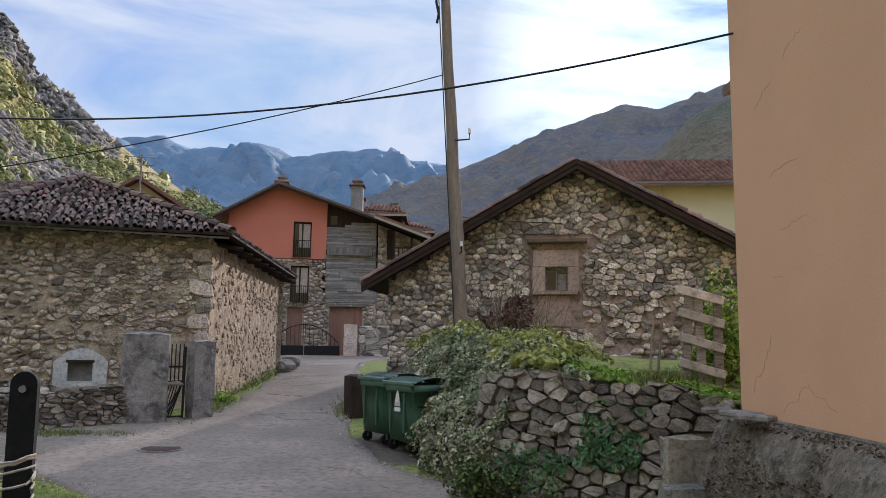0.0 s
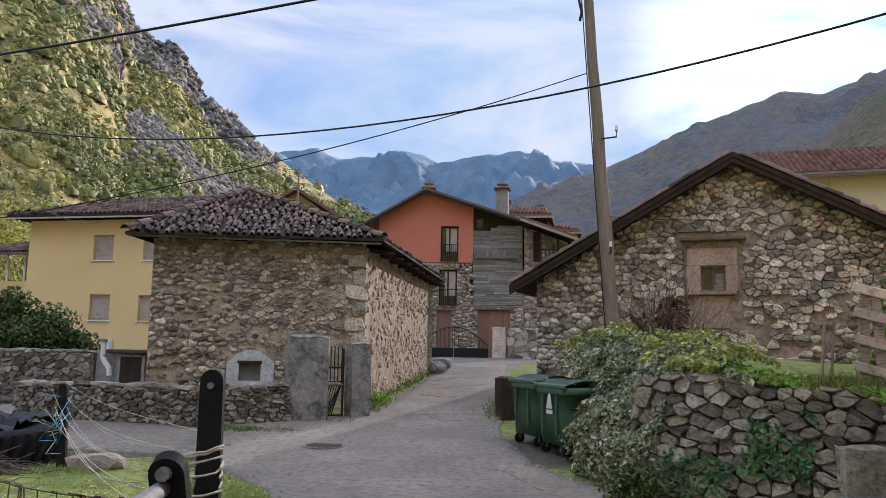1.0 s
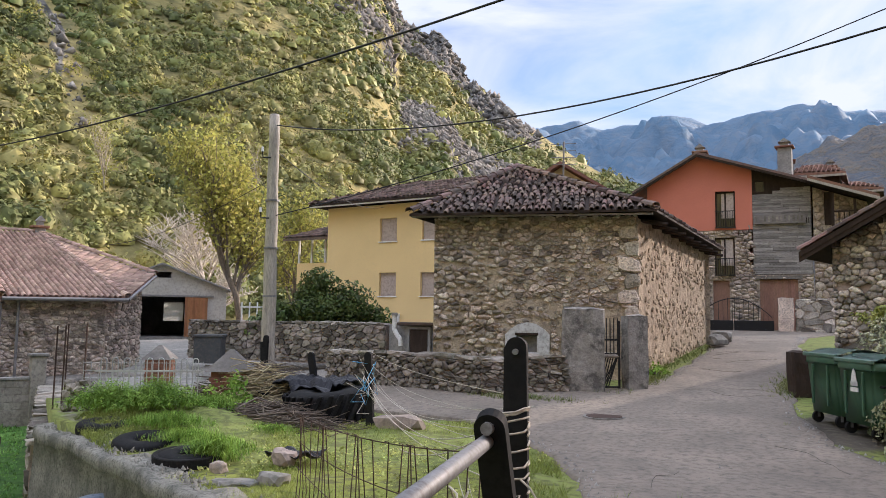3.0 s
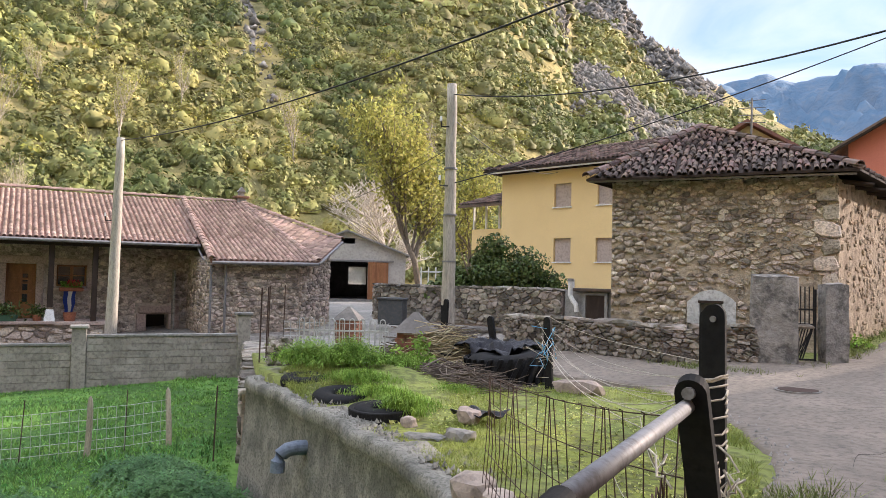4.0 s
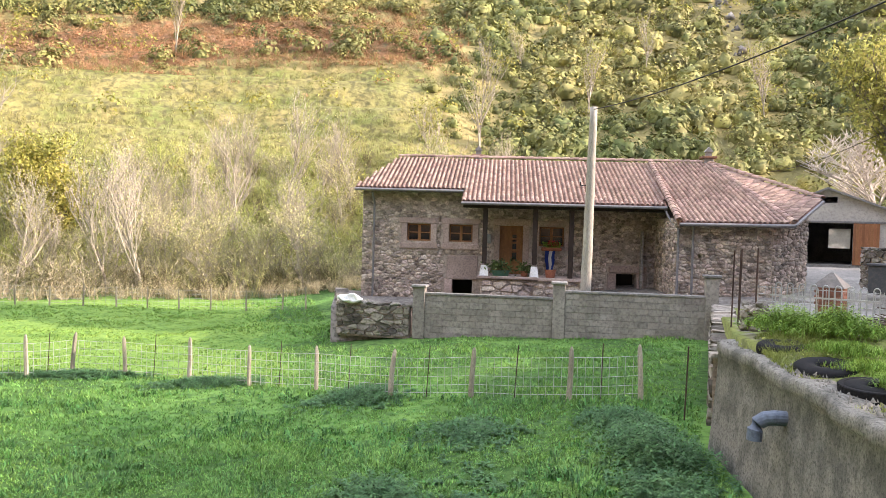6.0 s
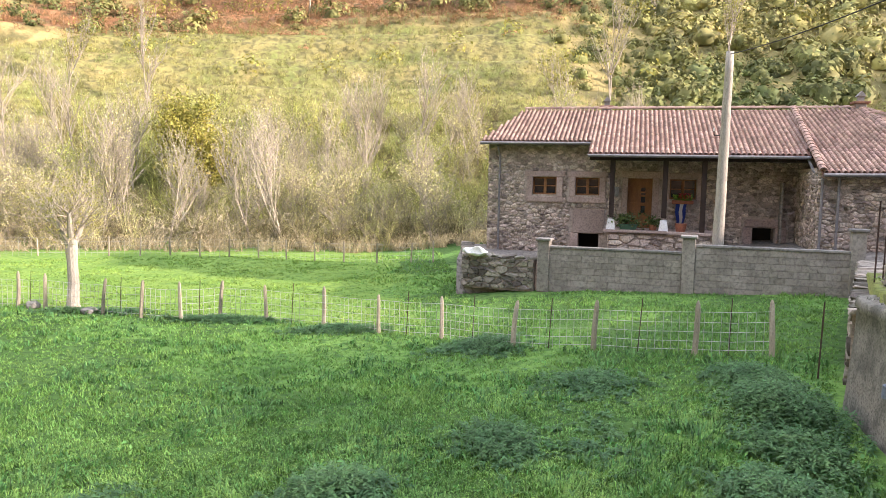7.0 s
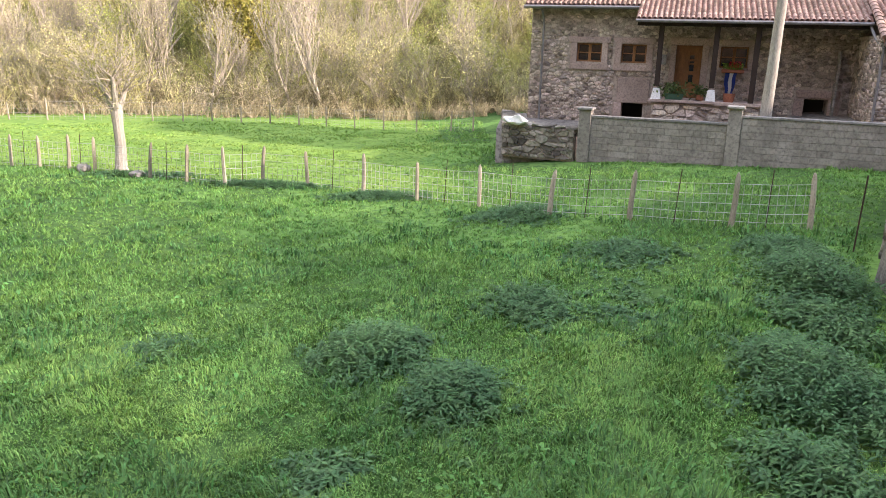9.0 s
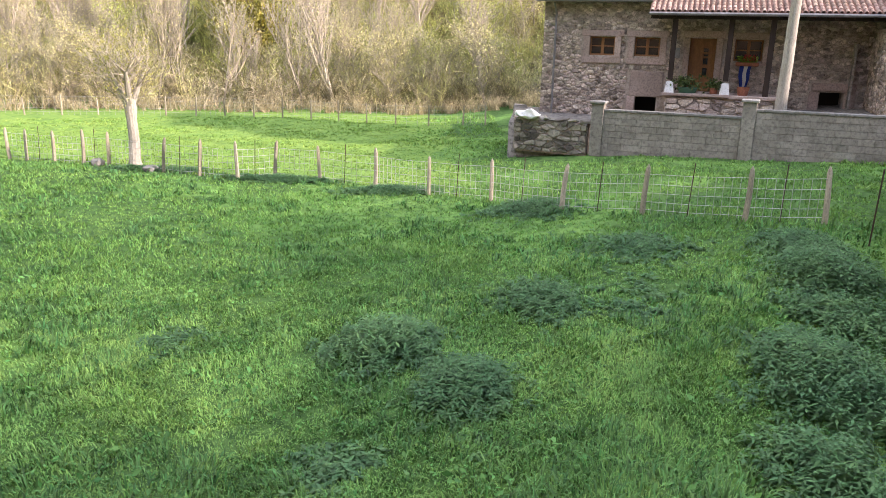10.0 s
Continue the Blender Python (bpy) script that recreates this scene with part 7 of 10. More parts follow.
# ---------------------------------------------------------------- bank, garden and steps on the near side of the gable barn
FOOT = [(3.35, 8.95, 0.05), (2.6, 9.55, 0.0), (1.75, 9.98, 0.0), (0.95, 10.3, 0.0), (0.35, 11.2, 0.05), (0.1, 12.3, 0.12), (0.45, 13.6, 0.2), (0.1, 14.9, 0.28), (-0.75, 16.2, 0.36), (-1.35, 17.6, 0.44), (-1.5, 19.3, 0.55)]
CREST = [(3.5, 9.3, 1.2), (2.95, 9.85, 1.3), (2.2, 10.45, 1.42), (1.75, 11.2, 1.5), (1.4, 12.2, 1.6), (1.2, 13.2, 1.75), (1.3, 14.3, 1.85), (1.0, 15.5, 1.9), (0.5, 16.6, 1.8), (0.0, 17.8, 1.6), (-0.6, 19.4, 1.45)]
INNER = [(8.5, 9.0, 1.3), (8.5, 11, 1.35), (8.5, 13, 1.42), (8.5, 15, 1.45), (8.0, 16, 1.45), (7.0, 17.0, 1.45), (6.0, 17.9, 1.45), (4.5, 18.4, 1.45), (3.0, 18.7, 1.45), (1.5, 19.0, 1.45), (0.2, 19.6, 1.45)]


def bank_point(s, t):
    """Across the bank: t 0..1 from foot to crest, 1..2 on to the barn; s along it."""
    k = s * (len(FOOT) - 1)
    i = np.clip(k.astype(int), 0, len(FOOT) - 2)
    f = (k - i)[..., None]
    A, B, C = np.array(FOOT), np.array(CREST), np.array(INNER)
    a, b, c = A[i] * (1 - f) + A[i + 1] * f, B[i] * (1 - f) + B[i + 1] * f, C[i] * (1 - f) + C[i + 1] * f
    u = np.clip(t, 0, 1)[..., None]
    v = np.clip(t - 1, 0, 1)[..., None]
    p = a + (b - a) * np.concatenate([u ** 1.4, u ** 1.4, u ** 0.7], -1)
    return p + (c - b) * v


bs, bt = np.meshgrid(np.linspace(0, 1, 90), np.concatenate([np.linspace(0, 1, 14), np.linspace(1.04, 2, 24)]))
BP = bank_point(bs, bt)
BZ = BP[..., 2] + 0.06 * wave(BP[..., 0], BP[..., 1], 2.1, 3)
bank = tagged(grid_mesh("garden_ground", BP[..., 0], BP[..., 1], BZ - 0.12 * (bt < 1), VILLAGE), "raised garden of grass on an earth bank", "bank", kind="structure")
attribute(bank, "cover", np.stack([0 * bs, smooth01((bt - 1) * 4) * 0.35, smooth01((1.1 - bt) * 6)], -1).reshape(-1, 3))

# dry-stone retaining wall with big irregular stones
rw = thing("retaining_wall", 0.95, 10.3, 0.0, math.degrees(math.atan2(-1.35, 2.4)), "dry-stone retaining wall of large mossy boulders", "retaining wall", kind="structure")
tilt = Matrix.Translation((0, -0.02, 0)) @ Matrix.Rotation(radians(-16), 4, "X")
core = prism(bmesh.new(), [(-0.4, -0.1), (2.75, -0.1), (2.75, 1.26), (1.5, 1.4), (-0.4, 1.48)], 0.16, 0.5)
bmesh.ops.transform(core, matrix=tilt, verts=core.verts)
part("wall_core", core, MORTAR_DARK, rw)
rw_cells = rubble(-0.45, 2.75, -0.05, lambda x: 1.56 - 0.07 * max(0, x) + 0.05 * math.sin(x * 4.1), 0.135, 1.45, [], 91, 0.22, 0.12, 0.005, tilt)
rk2 = random.Random(92)
for c_ in rw_cells:        # some stones stand out, some lie back
    c_.V[:, 1] += rk2.uniform(-0.05, 0.03)
pieces(rw, "stone", rw_cells, STONES, STONE_WALL, 300)
# steps and slabs beside the orange house


for i, (x, y, z, w, d, h) in enumerate(((2.75, 8.75, 0.0, 0.55, 0.34, 0.17), (2.85, 9.05, 0.0, 0.5, 0.34, 0.34), (3.0, 9.36, 0.0, 0.55, 0.3, 0.82))):
    sb = thing("step_block", x, y, z, -14 + 7 * i, ("rough concrete and stone step", "hewn mossy stone step", "tall hewn stone by the house corner", "hewn grey stone beside the steps", "pinkish hewn boulder beside the steps")[i], "step", group="steps by the orange house")
    part("block", rough_block(w, d, h, i * 3.7), (TERRACE_CONCRETE, TERRACE_CONCRETE, STONE_WALL, STONE_WALL, BOULDER)[i], sb)
for i, (x, y, z, w, d) in enumerate(((3.12, 8.72, 1.12, 0.3, 0.18), (3.22, 8.35, 1.12, 0.24, 0.4), (3.2, 7.95, 1.12, 0.2, 0.35))):
    sb = thing("loose_slab", x, y, z, 20 * i, "loose grey stone slab on the plinth", "slab", group="loose slabs")
    part("slab", box(-w / 2, w / 2, -d / 2, d / 2, 0, 0.06, 0.015), CONCRETE, sb)



def leant(bm, z, a):
    bmesh.ops.rotate(bm, cent=(0, 0, z), matrix=Matrix.Rotation(a, 3, "Y"), verts=bm.verts)
    return bm


# weathered gate of crossed boards
wg = thing("wooden_gate", 3.48, 10.15, 1.3, -12, "leaning grey wooden gate of nailed boards", "gate")
for x, l in ((-0.2, 0.05), (0.0, -0.03), (0.2, 0.0)):
    part("upright", leant(box(x - 0.055, x + 0.055, 0.0, 0.05, 0.0, 1.22, 0.008), 0, l), OLD_WOOD, wg)
for k, z in enumerate((0.2, 0.52, 0.83, 1.12)):
    part("board", leant(box(-0.3, 0.27, -0.04, 0.0, z, z + 0.11, 0.008), z, 0.28), GATE_WOOD, wg)
for x, y, h in ((2.9, 10.5, 0.9), (3.02, 10.55, 0.85)):
    gs = thing("garden_stake", x, y, 1.3, 0, "thin bare wooden stake", "stake", group="garden stakes")
    part("stick", cyl(bmesh.new(), (0, 0, 0), (0.08, 0, h), 0.02, 0.016, 6), STAKE, gs)
lg = thing("timber_log", 3.4, 17.6, 1.46, -12, "long dark timber lying at the foot of the barn", "log")
part("beam", leant(box(-1.3, 1.3, -0.09, 0.09, 0, 0.16, 0.02), 0, -0.03), OLD_WOOD, lg)

# leaves on the bank: ivy on the face, yellow-green spurge on top, a reddish shrub
nr = np.random.default_rng(12)


def cloak(n, s0, s1, t0, t1, out, size, mat, name, label, lumps=1.4, seed=0, lift=0.0):
    s, t = nr.uniform(s0, s1, n), nr.uniform(t0, t1, n)
    P = bank_point(s, t)
    e = 0.004
    du, dv = bank_point(np.clip(s + e, 0, 1), t) - P, bank_point(s, t + e) - P
    N = np.cross(dv, du)
    N /= np.linalg.norm(N, axis=1)[:, None] + 1e-9
    N *= np.sign(N[:, 2:3] * 0.6 - N[:, 0:1] * 0.5 - N[:, 1:2] * 0.6 + 1e-6)
    lump = 0.5 + 0.5 * wave(P[:, 0] * 3.1, P[:, 2] * 3.3 + P[:, 1] * 3.0, lumps, seed)
    P = P + N * (out * (0.25 + lump) * nr.uniform(0.3, 1.0, n) ** 0.5)[:, None] + [0, 0, lift]
    o = P.mean(0) * [1, 1, 0] + [0, 0, P[:, 2].min()]
    th = thing(name, *o, 0, label, "plant")
    V, F = leaf_arrays(P - o, np.full(n, size), nr, 0.2, N)
    np_mesh("leaves", V, F, mat, th, kind="stuff")
    return th


cloak(26000, 0.30, 0.80, -0.02, 1.08, 0.36, 0.04, IVY_LEAF, "ivy", "thick variegated ivy trailing over the bank", seed=3)
cloak(1500, 0.2, 0.34, 0.6, 1.0, 0.16, 0.05, IVY_LEAF, "ivy", "thin ivy straggling over boulders", seed=5)
cloak(520, 0.11, 0.19, 0.15, 0.7, 0.24, 0.042, WEED_LEAF, "ivy", "dark green ivy patch low on the boulders", seed=8)
cloak(420, 0.2, 0.3, 0.0, 0.22, 0.2, 0.035, WEED_LEAF, "ivy", "low green ivy along the wall's foot", seed=9)
cloak(5600, 0.42, 0.95, 0.9, 1.16, 0.40, 0.045, SPURGE, "spurge", "yellow-green spurge along the bank's crest", seed=7, lift=0.05)
cloak(1800, 0.27, 0.42, 0.8, 1.12, 0.4, 0.055, SPURGE, "spurge", "yellowing bramble on the crest", seed=9)
cloak(900, 0.50, 0.60, 0.98, 1.1, 0.75, 0.05, RED_LEAF, "red_shrub", "reddish leafless-looking shrub on the bank", seed=2, lift=0.15)
cloak(1500, 0.0, 0.36, 0.96, 1.06, 0.12, 0.05, BRIGHT_LEAF, "bank_grass", "bright grass along the wall top", seed=4)
ss = Tubes()
for i in range(160):
    s = nr.uniform(0.45, 0.7)
    p = bank_point(np.array([s]), np.array([nr.uniform(0.95, 1.15)]))[0]
    d = nr.normal(size=3) * [0.35, 0.35, 0.2] + [0, 0, 0.75]
    ss.add([p, p + d * 0.5 + nr.normal(size=3) * 0.04, p + d * nr.uniform(0.8, 1.3)], [0.006, 0.005, 0.003], 4)
tagged(ss.make("dry_stems", BRUSH), "dry brown stems standing above the ivy", "stems", kind="stuff")


def bush(name, x, y, z, rx, ry, rz, n, size, mat, label, seed=1, lift=0.0, category="bush"):
    """A bush: a few stems and leaves on overlapping lumps, with gaps between."""
    g = np.random.default_rng(seed)
    th = thing(name, x, y, z, 0, label, category)
    lumps = g.normal(size=(12, 3)) * [0.42, 0.42, 0.28] + [0, 0, 0.55]
    rad = g.uniform(0.28, 0.5, 12)
    k = g.integers(0, 12, n)
    d = g.normal(size=(n, 3))
    d /= np.linalg.norm(d, axis=1)[:, None]
    P = (lumps[k] + d * (rad[k] * g.uniform(0.45, 1.3, n))[:, None]) * [rx, ry, rz]
    P[:, 2] = np.abs(P[:, 2]) + lift
    np_mesh("leaves", *leaf_arrays(P, np.full(n, size), g, 0.3, d), mat, th, kind="stuff")
    tb = Tubes()
    for q in lumps:
        e = Vector(q * [rx, ry, rz]) + Vector((0, 0, lift))
        tb.add([(0, 0, 0), e * 0.5 + Vector((0, 0, 0.1 * rz)), e], [0.03 * rx + 0.008, 0.02 * rx + 0.005, 0.008], 5)
    tb.make("stem_tangle", BARK, th, kind="stuff")
    return th


bush("garden_shrub", 3.95, 10.6, 1.35, 0.5, 0.55, 0.95, 2200, 0.04, BRIGHT_LEAF, "fresh green shrub beside the wooden gate", 3)
bush("garden_shrub", 4.3, 11.6, 1.35, 0.6, 0.6, 1.2, 900, 0.06, SHRUB_LEAF, "thin dark shrub behind the gate", 4)
bush("dark_tuft", 0.75, 9.95, 0.0, 0.42, 0.3, 0.42, 900, 0.04, SHRUB_LEAF, "dark round clump at the foot of the ivy", 5)
bush("evergreen_bush", -16.6, 21.35, 0.35, 1.75, 0.75, 1.1, 11500, 0.075, SHRUB_LEAF, "large dark evergreen bush above the garden wall", 23, 1.1)
bush("evergreen_bush", -18.2, 20.6, 1.1, 0.8, 0.8, 1.1, 1800, 0.13, SHRUB_LEAF, "evergreen bush beside the glazed gallery", 7)

# dead leaves and crumbs of earth along the foot of the bank and over the plinth
gl2 = np.random.default_rng(61)
ss_ = gl2.uniform(0.0, 0.82, 5200)
P = bank_point(ss_, np.zeros(5200))
inward = bank_point(ss_, np.full(5200, 1.0)) - P
inward /= np.linalg.norm(inward[:, :2], axis=1)[:, None]
off = np.abs(gl2.normal(size=5200)) * 0.22
P[:, :2] -= inward[:, :2] * off[:, None] - 0.1
P[:, 2] = village_z(P[:, 0], P[:, 1]) + 0.045
V, F = leaf_arrays(P, 0.012 + 0.022 * gl2.random(5200) ** 2, gl2, 2.0)
tagged(np_mesh("leaf_litter", V, F, LITTER), "brown leaf litter along the foot of the bank", "leaf litter", kind="stuff")
n = 3800
yy_ = 8.9 - gl2.uniform(0.0, 3.4, n)
k_ = gl2.random(n)
P = np.stack([3.45 - 0.02 - 0.42 * (1 - k_) ** 0.6 - 0.03, yy_, 0.1 + 0.98 * k_ ** 0.8 + 0.03], -1)
V, F = leaf_arrays(P, 0.010 + 0.022 * gl2.random(n) ** 2, gl2, 1.2)
tagged(np_mesh("earth_crumbs", V, F, LITTER), "dead leaves and earth crumbs over the plinth", "leaf litter", kind="stuff")

# wheeled bins
BDIR = math.degrees(math.atan2(0.851, -0.524))


def wheelie(x, y, z, ang, w, label):
    t = thing("waste_container", x, y, z, ang, label, "bin", group="bins by the bank")
    b = bmesh.new()
    lo, hi, zb, zt = 0.82, 1.0, 0.17, 1.03
    d = 0.74
    rings = []
    for z_, k in ((zb, lo), (0.6, 0.93), (0.92, 0.985), (0.93, 1.02), (zt, 1.02)):
        rings.append([b.verts.new((w / 2 + (cx - 0.5) * w * (k if k > 0.9 else 0.93), -d / 2 - (cy - 0.5) * d * k, z_)) for cx, cy in ((0, 0), (1, 0), (1, 1), (0, 1))])
    for r, q in zip(rings, rings[1:]):
        for i in range(4):
            b.faces.new((r[i], r[(i + 1) % 4], q[(i + 1) % 4], q[i]))
    b.faces.new(rings[0][::-1])
    b.faces.new(rings[-1])
    bmesh.ops.bevel(b, geom=[e for e in b.edges if abs(e.verts[0].co.z - e.verts[1].co.z) > 0.05], offset=0.045, segments=3, affect="EDGES")
    part("body", b, BIN_GREEN, t, "dark green plastic body", True)
    b = bmesh.new()
    for i in range(9):
        y_ = -0.02 - i * (d + 0.04) / 8
        zz = 1.06 + 0.085 * math.sin(math.pi * i / 8)
        for xx in (-0.03, w + 0.03):
            b.verts.new((xx, y_, zz))
    b.verts.ensure_lookup_table()
    for i in range(8):
        b.faces.new((b.verts[2 * i], b.verts[2 * i + 1], b.verts[2 * i + 3], b.verts[2 * i + 2]))
    bmesh.ops.solidify(b, geom=b.faces[:], thickness=0.035)
    ld = part("lid", b, BIN_LID, t, "dusty arched green lid", True)
    part("lid_lip", box(-0.045, w + 0.045, -d - 0.07, -d - 0.02, 1.02, 1.08, 0.012), BIN_LID, ld)
    part("lid_lip", box(-0.045, w + 0.045, -0.02, 0.03, 1.02, 1.08, 0.012), BIN_LID, ld)
    for xx, yy in ((0.1, -0.12), (w - 0.1, -0.12), (0.1, -d + 0.12), (w - 0.1, -d + 0.12)):
        wh = part("wheel", cyl(bmesh.new(), (xx - 0.025, yy, 0.085), (xx + 0.025, yy, 0.085), 0.085, n=14), RUBBER, t, "small black castor")
        part("fork", box(xx - 0.035, xx + 0.035, yy - 0.02, yy + 0.02, 0.085, 0.18), GALV, wh)
    part("lug", cyl(bmesh.new(), (-0.07, -d / 2, 0.88), (0.02, -d / 2, 0.88), 0.07, n=16), RUBBER, t, "round black lifting lug")
    part("lug", cyl(bmesh.new(), (w - 0.02, -d / 2, 0.88), (w + 0.07, -d / 2, 0.88), 0.07, n=16), RUBBER, t)
    part("handle", np_tube_bm([Vector((-0.01, -0.1, 0.72)), Vector((-0.05, -0.12, 0.72)), Vector((-0.05, -0.42, 0.72)), Vector((-0.01, -0.44, 0.72))], 0.016), RUBBER, t, "black side handle")
    for xx in (0.25 * w, 0.75 * w):
        part("rib", box(xx - 0.02, xx + 0.02, -0.012, 0.02, 0.3, 0.9, 0.006), BIN_GREEN, t)
    return t


w1 = wheelie(-0.2, 12.24, 0.165, BDIR, 0.86, "dark green wheeled waste container with a white recycling mark")
mk = part("recycling_mark", prism(bmesh.new(), [(0.34, 0.76), (0.5, 0.76), (0.5, 0.70), (0.46, 0.88), (0.42, 0.94), (0.38, 0.88), (0.34, 0.70)], 0.005, 0.016), WHITE_PAINT, w1, "white arrow mark")
part("recycling_mark", box(0.33, 0.51, 0.0, 0.012, 0.62, 0.68), WHITE_PAINT, w1)
wheelie(-0.68, 13.05, 0.2, BDIR, 0.86, "second dark green wheeled container set behind the first")
bb = thing("timber_butt", -1.45, 16.3, 0.35, 30, "dark weathered timber stump at the lane's edge", "stump")
part("stump", rough_block(0.36, 0.36, 0.85, 2.0), DARK_WOOD_SHADE, bb)

# ---------------------------------------------------------------- poles and cables


def pole(x, y, z, dx, dy, h, r0, r1, mat, label):
    t = thing("utility_pole", x, y, z, 0, label, "pole")
    n = 12
    part("shaft", np_tube_bm_taper([Vector((dx * i / n + 0.012 * math.sin(i * 1.9), dy * i / n, h * i / n)) for i in range(n + 1)], [r0 + (r1 - r0) * i / n for i in range(n + 1)], 12), mat, t, smooth=True)
    return t


p1 = pole(0.79, 17.02, 0.9, -0.57, 0.02, 9.6, 0.17, 0.10, POLE_DARK, "leaning brown wooden utility pole with brackets")
p2 = pole(-12.12, 13.45, -0.05, -0.08, 0.06, 6.45, 0.17, 0.115, POLE_WOOD, "bleached wooden utility pole beside the lane")
p3 = pole(-23.72, 10.66, -1.15, 0.1, 0.05, 7.1, 0.19, 0.12, POLE_WOOD, "sunlit wooden utility pole in the yard")
for t, pts in ((p1, ((0.1, 2.9), (0.25, 5.4))), (p2, ((0.06, 4.0), (0.06, 5.4))), (p3, ((0.05, 4.5),))):
    for o, z in pts:
        br = part("bracket", np_tube_bm([Vector((-0.45 * z / 9.6 * (t is p1), -0.1, z)), Vector((o - 0.2, -0.22, z)), Vector((o - 0.2, -0.24, z + 0.15))], 0.018), IRON, t, "iron bracket")
        part("insulator", cyl(bmesh.new(), (o - 0.2, -0.24, z + 0.13), (o - 0.2, -0.24, z + 0.24), 0.035, 0.025, 8), WHITE_PAINT, br)
part("ground_wire", np_tube_bm([Vector((-0.57 * k / 9.6 - 0.15, -0.12, k)) for k in (0.8, 3, 5.5, 8, 9.4)], 0.012), CABLE, p1, "black wire clipped down the pole")
part("arrester", np_tube_bm([Vector((-0.68, -0.1, 8.9)), Vector((-0.72, -0.12, 8.6)), Vector((-0.66, -0.12, 8.3)), Vector((-0.7, -0.1, 8.1))], 0.03), CABLE, p1)
part("pole_sleeve", cyl(bmesh.new(), (0.13, -0.2, 0.0), (0.02, -0.18, 1.2), 0.09, 0.07, 10), RUBBER, p2, "black rubber sleeve against the pole")
for i, (h0, h1) in enumerate(((2.2, 2.24), (3.3, 3.34), (4.4, 4.44))):
    part("wire_band", cyl(bmesh.new(), (-0.08 * h0 / 6.45, 0.06 * h0 / 6.45, h0), (-0.08 * h1 / 6.45, 0.06 * h1 / 6.45, h1), 0.165, n=12), GALV, p2)


def cable(p, q, dip, r, label):
    ob = tagged(Tubes().add(sag(p, q, dip), r, 6).make("cable", CABLE), label, "cable")
    ob.location = (0, 0, 0)
    return ob


cable((-12.15, 13.5, 6.15), (3.5, 8.75, 5.36), 0.82, 0.013, "black overhead cable sagging over the lane")
cable((0.24, 17.0, 7.82), (-12.15, 13.45, 4.0), 0.3, 0.012, "thin black overhead wire")
cable((-23.62, 10.7, 5.87), (3.5, 6.2, 5.4), 0.6, 0.014, "black overhead cable over the pasture's edge")
cable((-12.18, 13.5, 5.6), (-21.8, 32.0, 7.25), 0.5, 0.010, "thin wire running to the yellow house")
cable((-12.18, 13.5, 4.9), (-28.5, 21.0, 4.6), 0.35, 0.009, "thin wire running to the farmhouse")
cable((0.55, 16.9, 4.6), (7.2, 20.5, 5.4), 0.2, 0.010, "short wire from the pole to the barn")

# aerial mast behind the barn roof
an = thing("aerial_mast", -11.5, 30.0, 0.8, 0, "thin lattice aerial mast behind the barn", "aerial")
part("mast", np_tube_bm([Vector((0, 0, 0)), Vector((0.1, 0, 8.3))], 0.04), ZINC, an)
for k in range(4):
    part("element", np_tube_bm([Vector((-0.45, 0, 7.4 + k * 0.28)), Vector((0.6, 0.1, 7.3 + k * 0.3))], 0.016), ZINC, an)

# ---------------------------------------------------------------- railing and clutter at the terrace corner
rp = thing("black_post", -1.45, 3.5, 0.0, 12, "tall black plastic fence post with a rounded top", "post", group="black fence posts")


def strap(bm, p, q, w, th):
    """A flat bar with a rounded upper end, from p to q."""
    p, q = Vector(p), Vector(q)
    d = (q - p).normalized()
    s = Vector((1, 0, 0))
    s = (s - d * s.dot(d)).normalized()
    y = d.cross(s).normalized() * (th / 2)
    out = [p - s * w / 2, p + s * w / 2] + [q - d * w / 2 + s * (w / 2) * math.cos(a) + d * (w / 2) * math.sin(a) for a in [math.pi * i / 10 for i in range(11)]]
    a = [bm.verts.new(v - y) for v in out]
    b = [bm.verts.new(v + y) for v in out]
    bm.faces.new(a)
    bm.faces.new(b[::-1])
    for i in range(len(out)):
        j = (i + 1) % len(out)
        bm.faces.new((a[j], a[i], b[i], b[j]))
    bmesh.ops.bevel(bm, geom=[e for e in bm.edges if e.is_manifold and e.calc_face_angle(0) > 1.2], offset=0.008, segments=2, affect="EDGES")
    return bm


part("front_strip", strap(bmesh.new(), (0.02, -0.02, 0), (0, 0, 1.665), 0.095, 0.04), RUBBER, rp, "flat black strip")
part("back_strip", strap(bmesh.new(), (-0.05, 0.16, 0), (-0.06, 0.22, 1.64), 0.095, 0.04), RUBBER, rp)
part("bolt", cyl(bmesh.new(), (0, -0.035, 1.6), (0, 0.02, 1.6), 0.014, n=8), GALV, rp)
ra = thing("black_post", -1.32, 2.95, 0.0, 14, "shorter black post leaning against the rail", "post", group="black fence posts")
part("arm", strap(bmesh.new(), (0.12, 0.32, 0.0), (0.06, -0.24, 1.43), 0.11, 0.05), RUBBER, ra, "thick black rubber arm")
part("bolt", cyl(bmesh.new(), (0.06, -0.28, 1.375), (0.06, -0.2, 1.375), 0.022, n=10), GALV, ra, "pale bolt head")
part("bolt", cyl(bmesh.new(), (0.09, 0.0, 0.88), (0.09, 0.1, 0.88), 0.022, n=10), GALV, ra)

rl = thing("pipe_rail", -0.86, 1.42, 0.0, 0, "dull grey steel pipe rail with a collar", "railing")
part("rail", np_tube_bm([Vector((-0.39, 1.44, 1.325)), Vector((0.0, 0.0, 1.325))], 0.026, 14), GALV, rl, smooth=True)
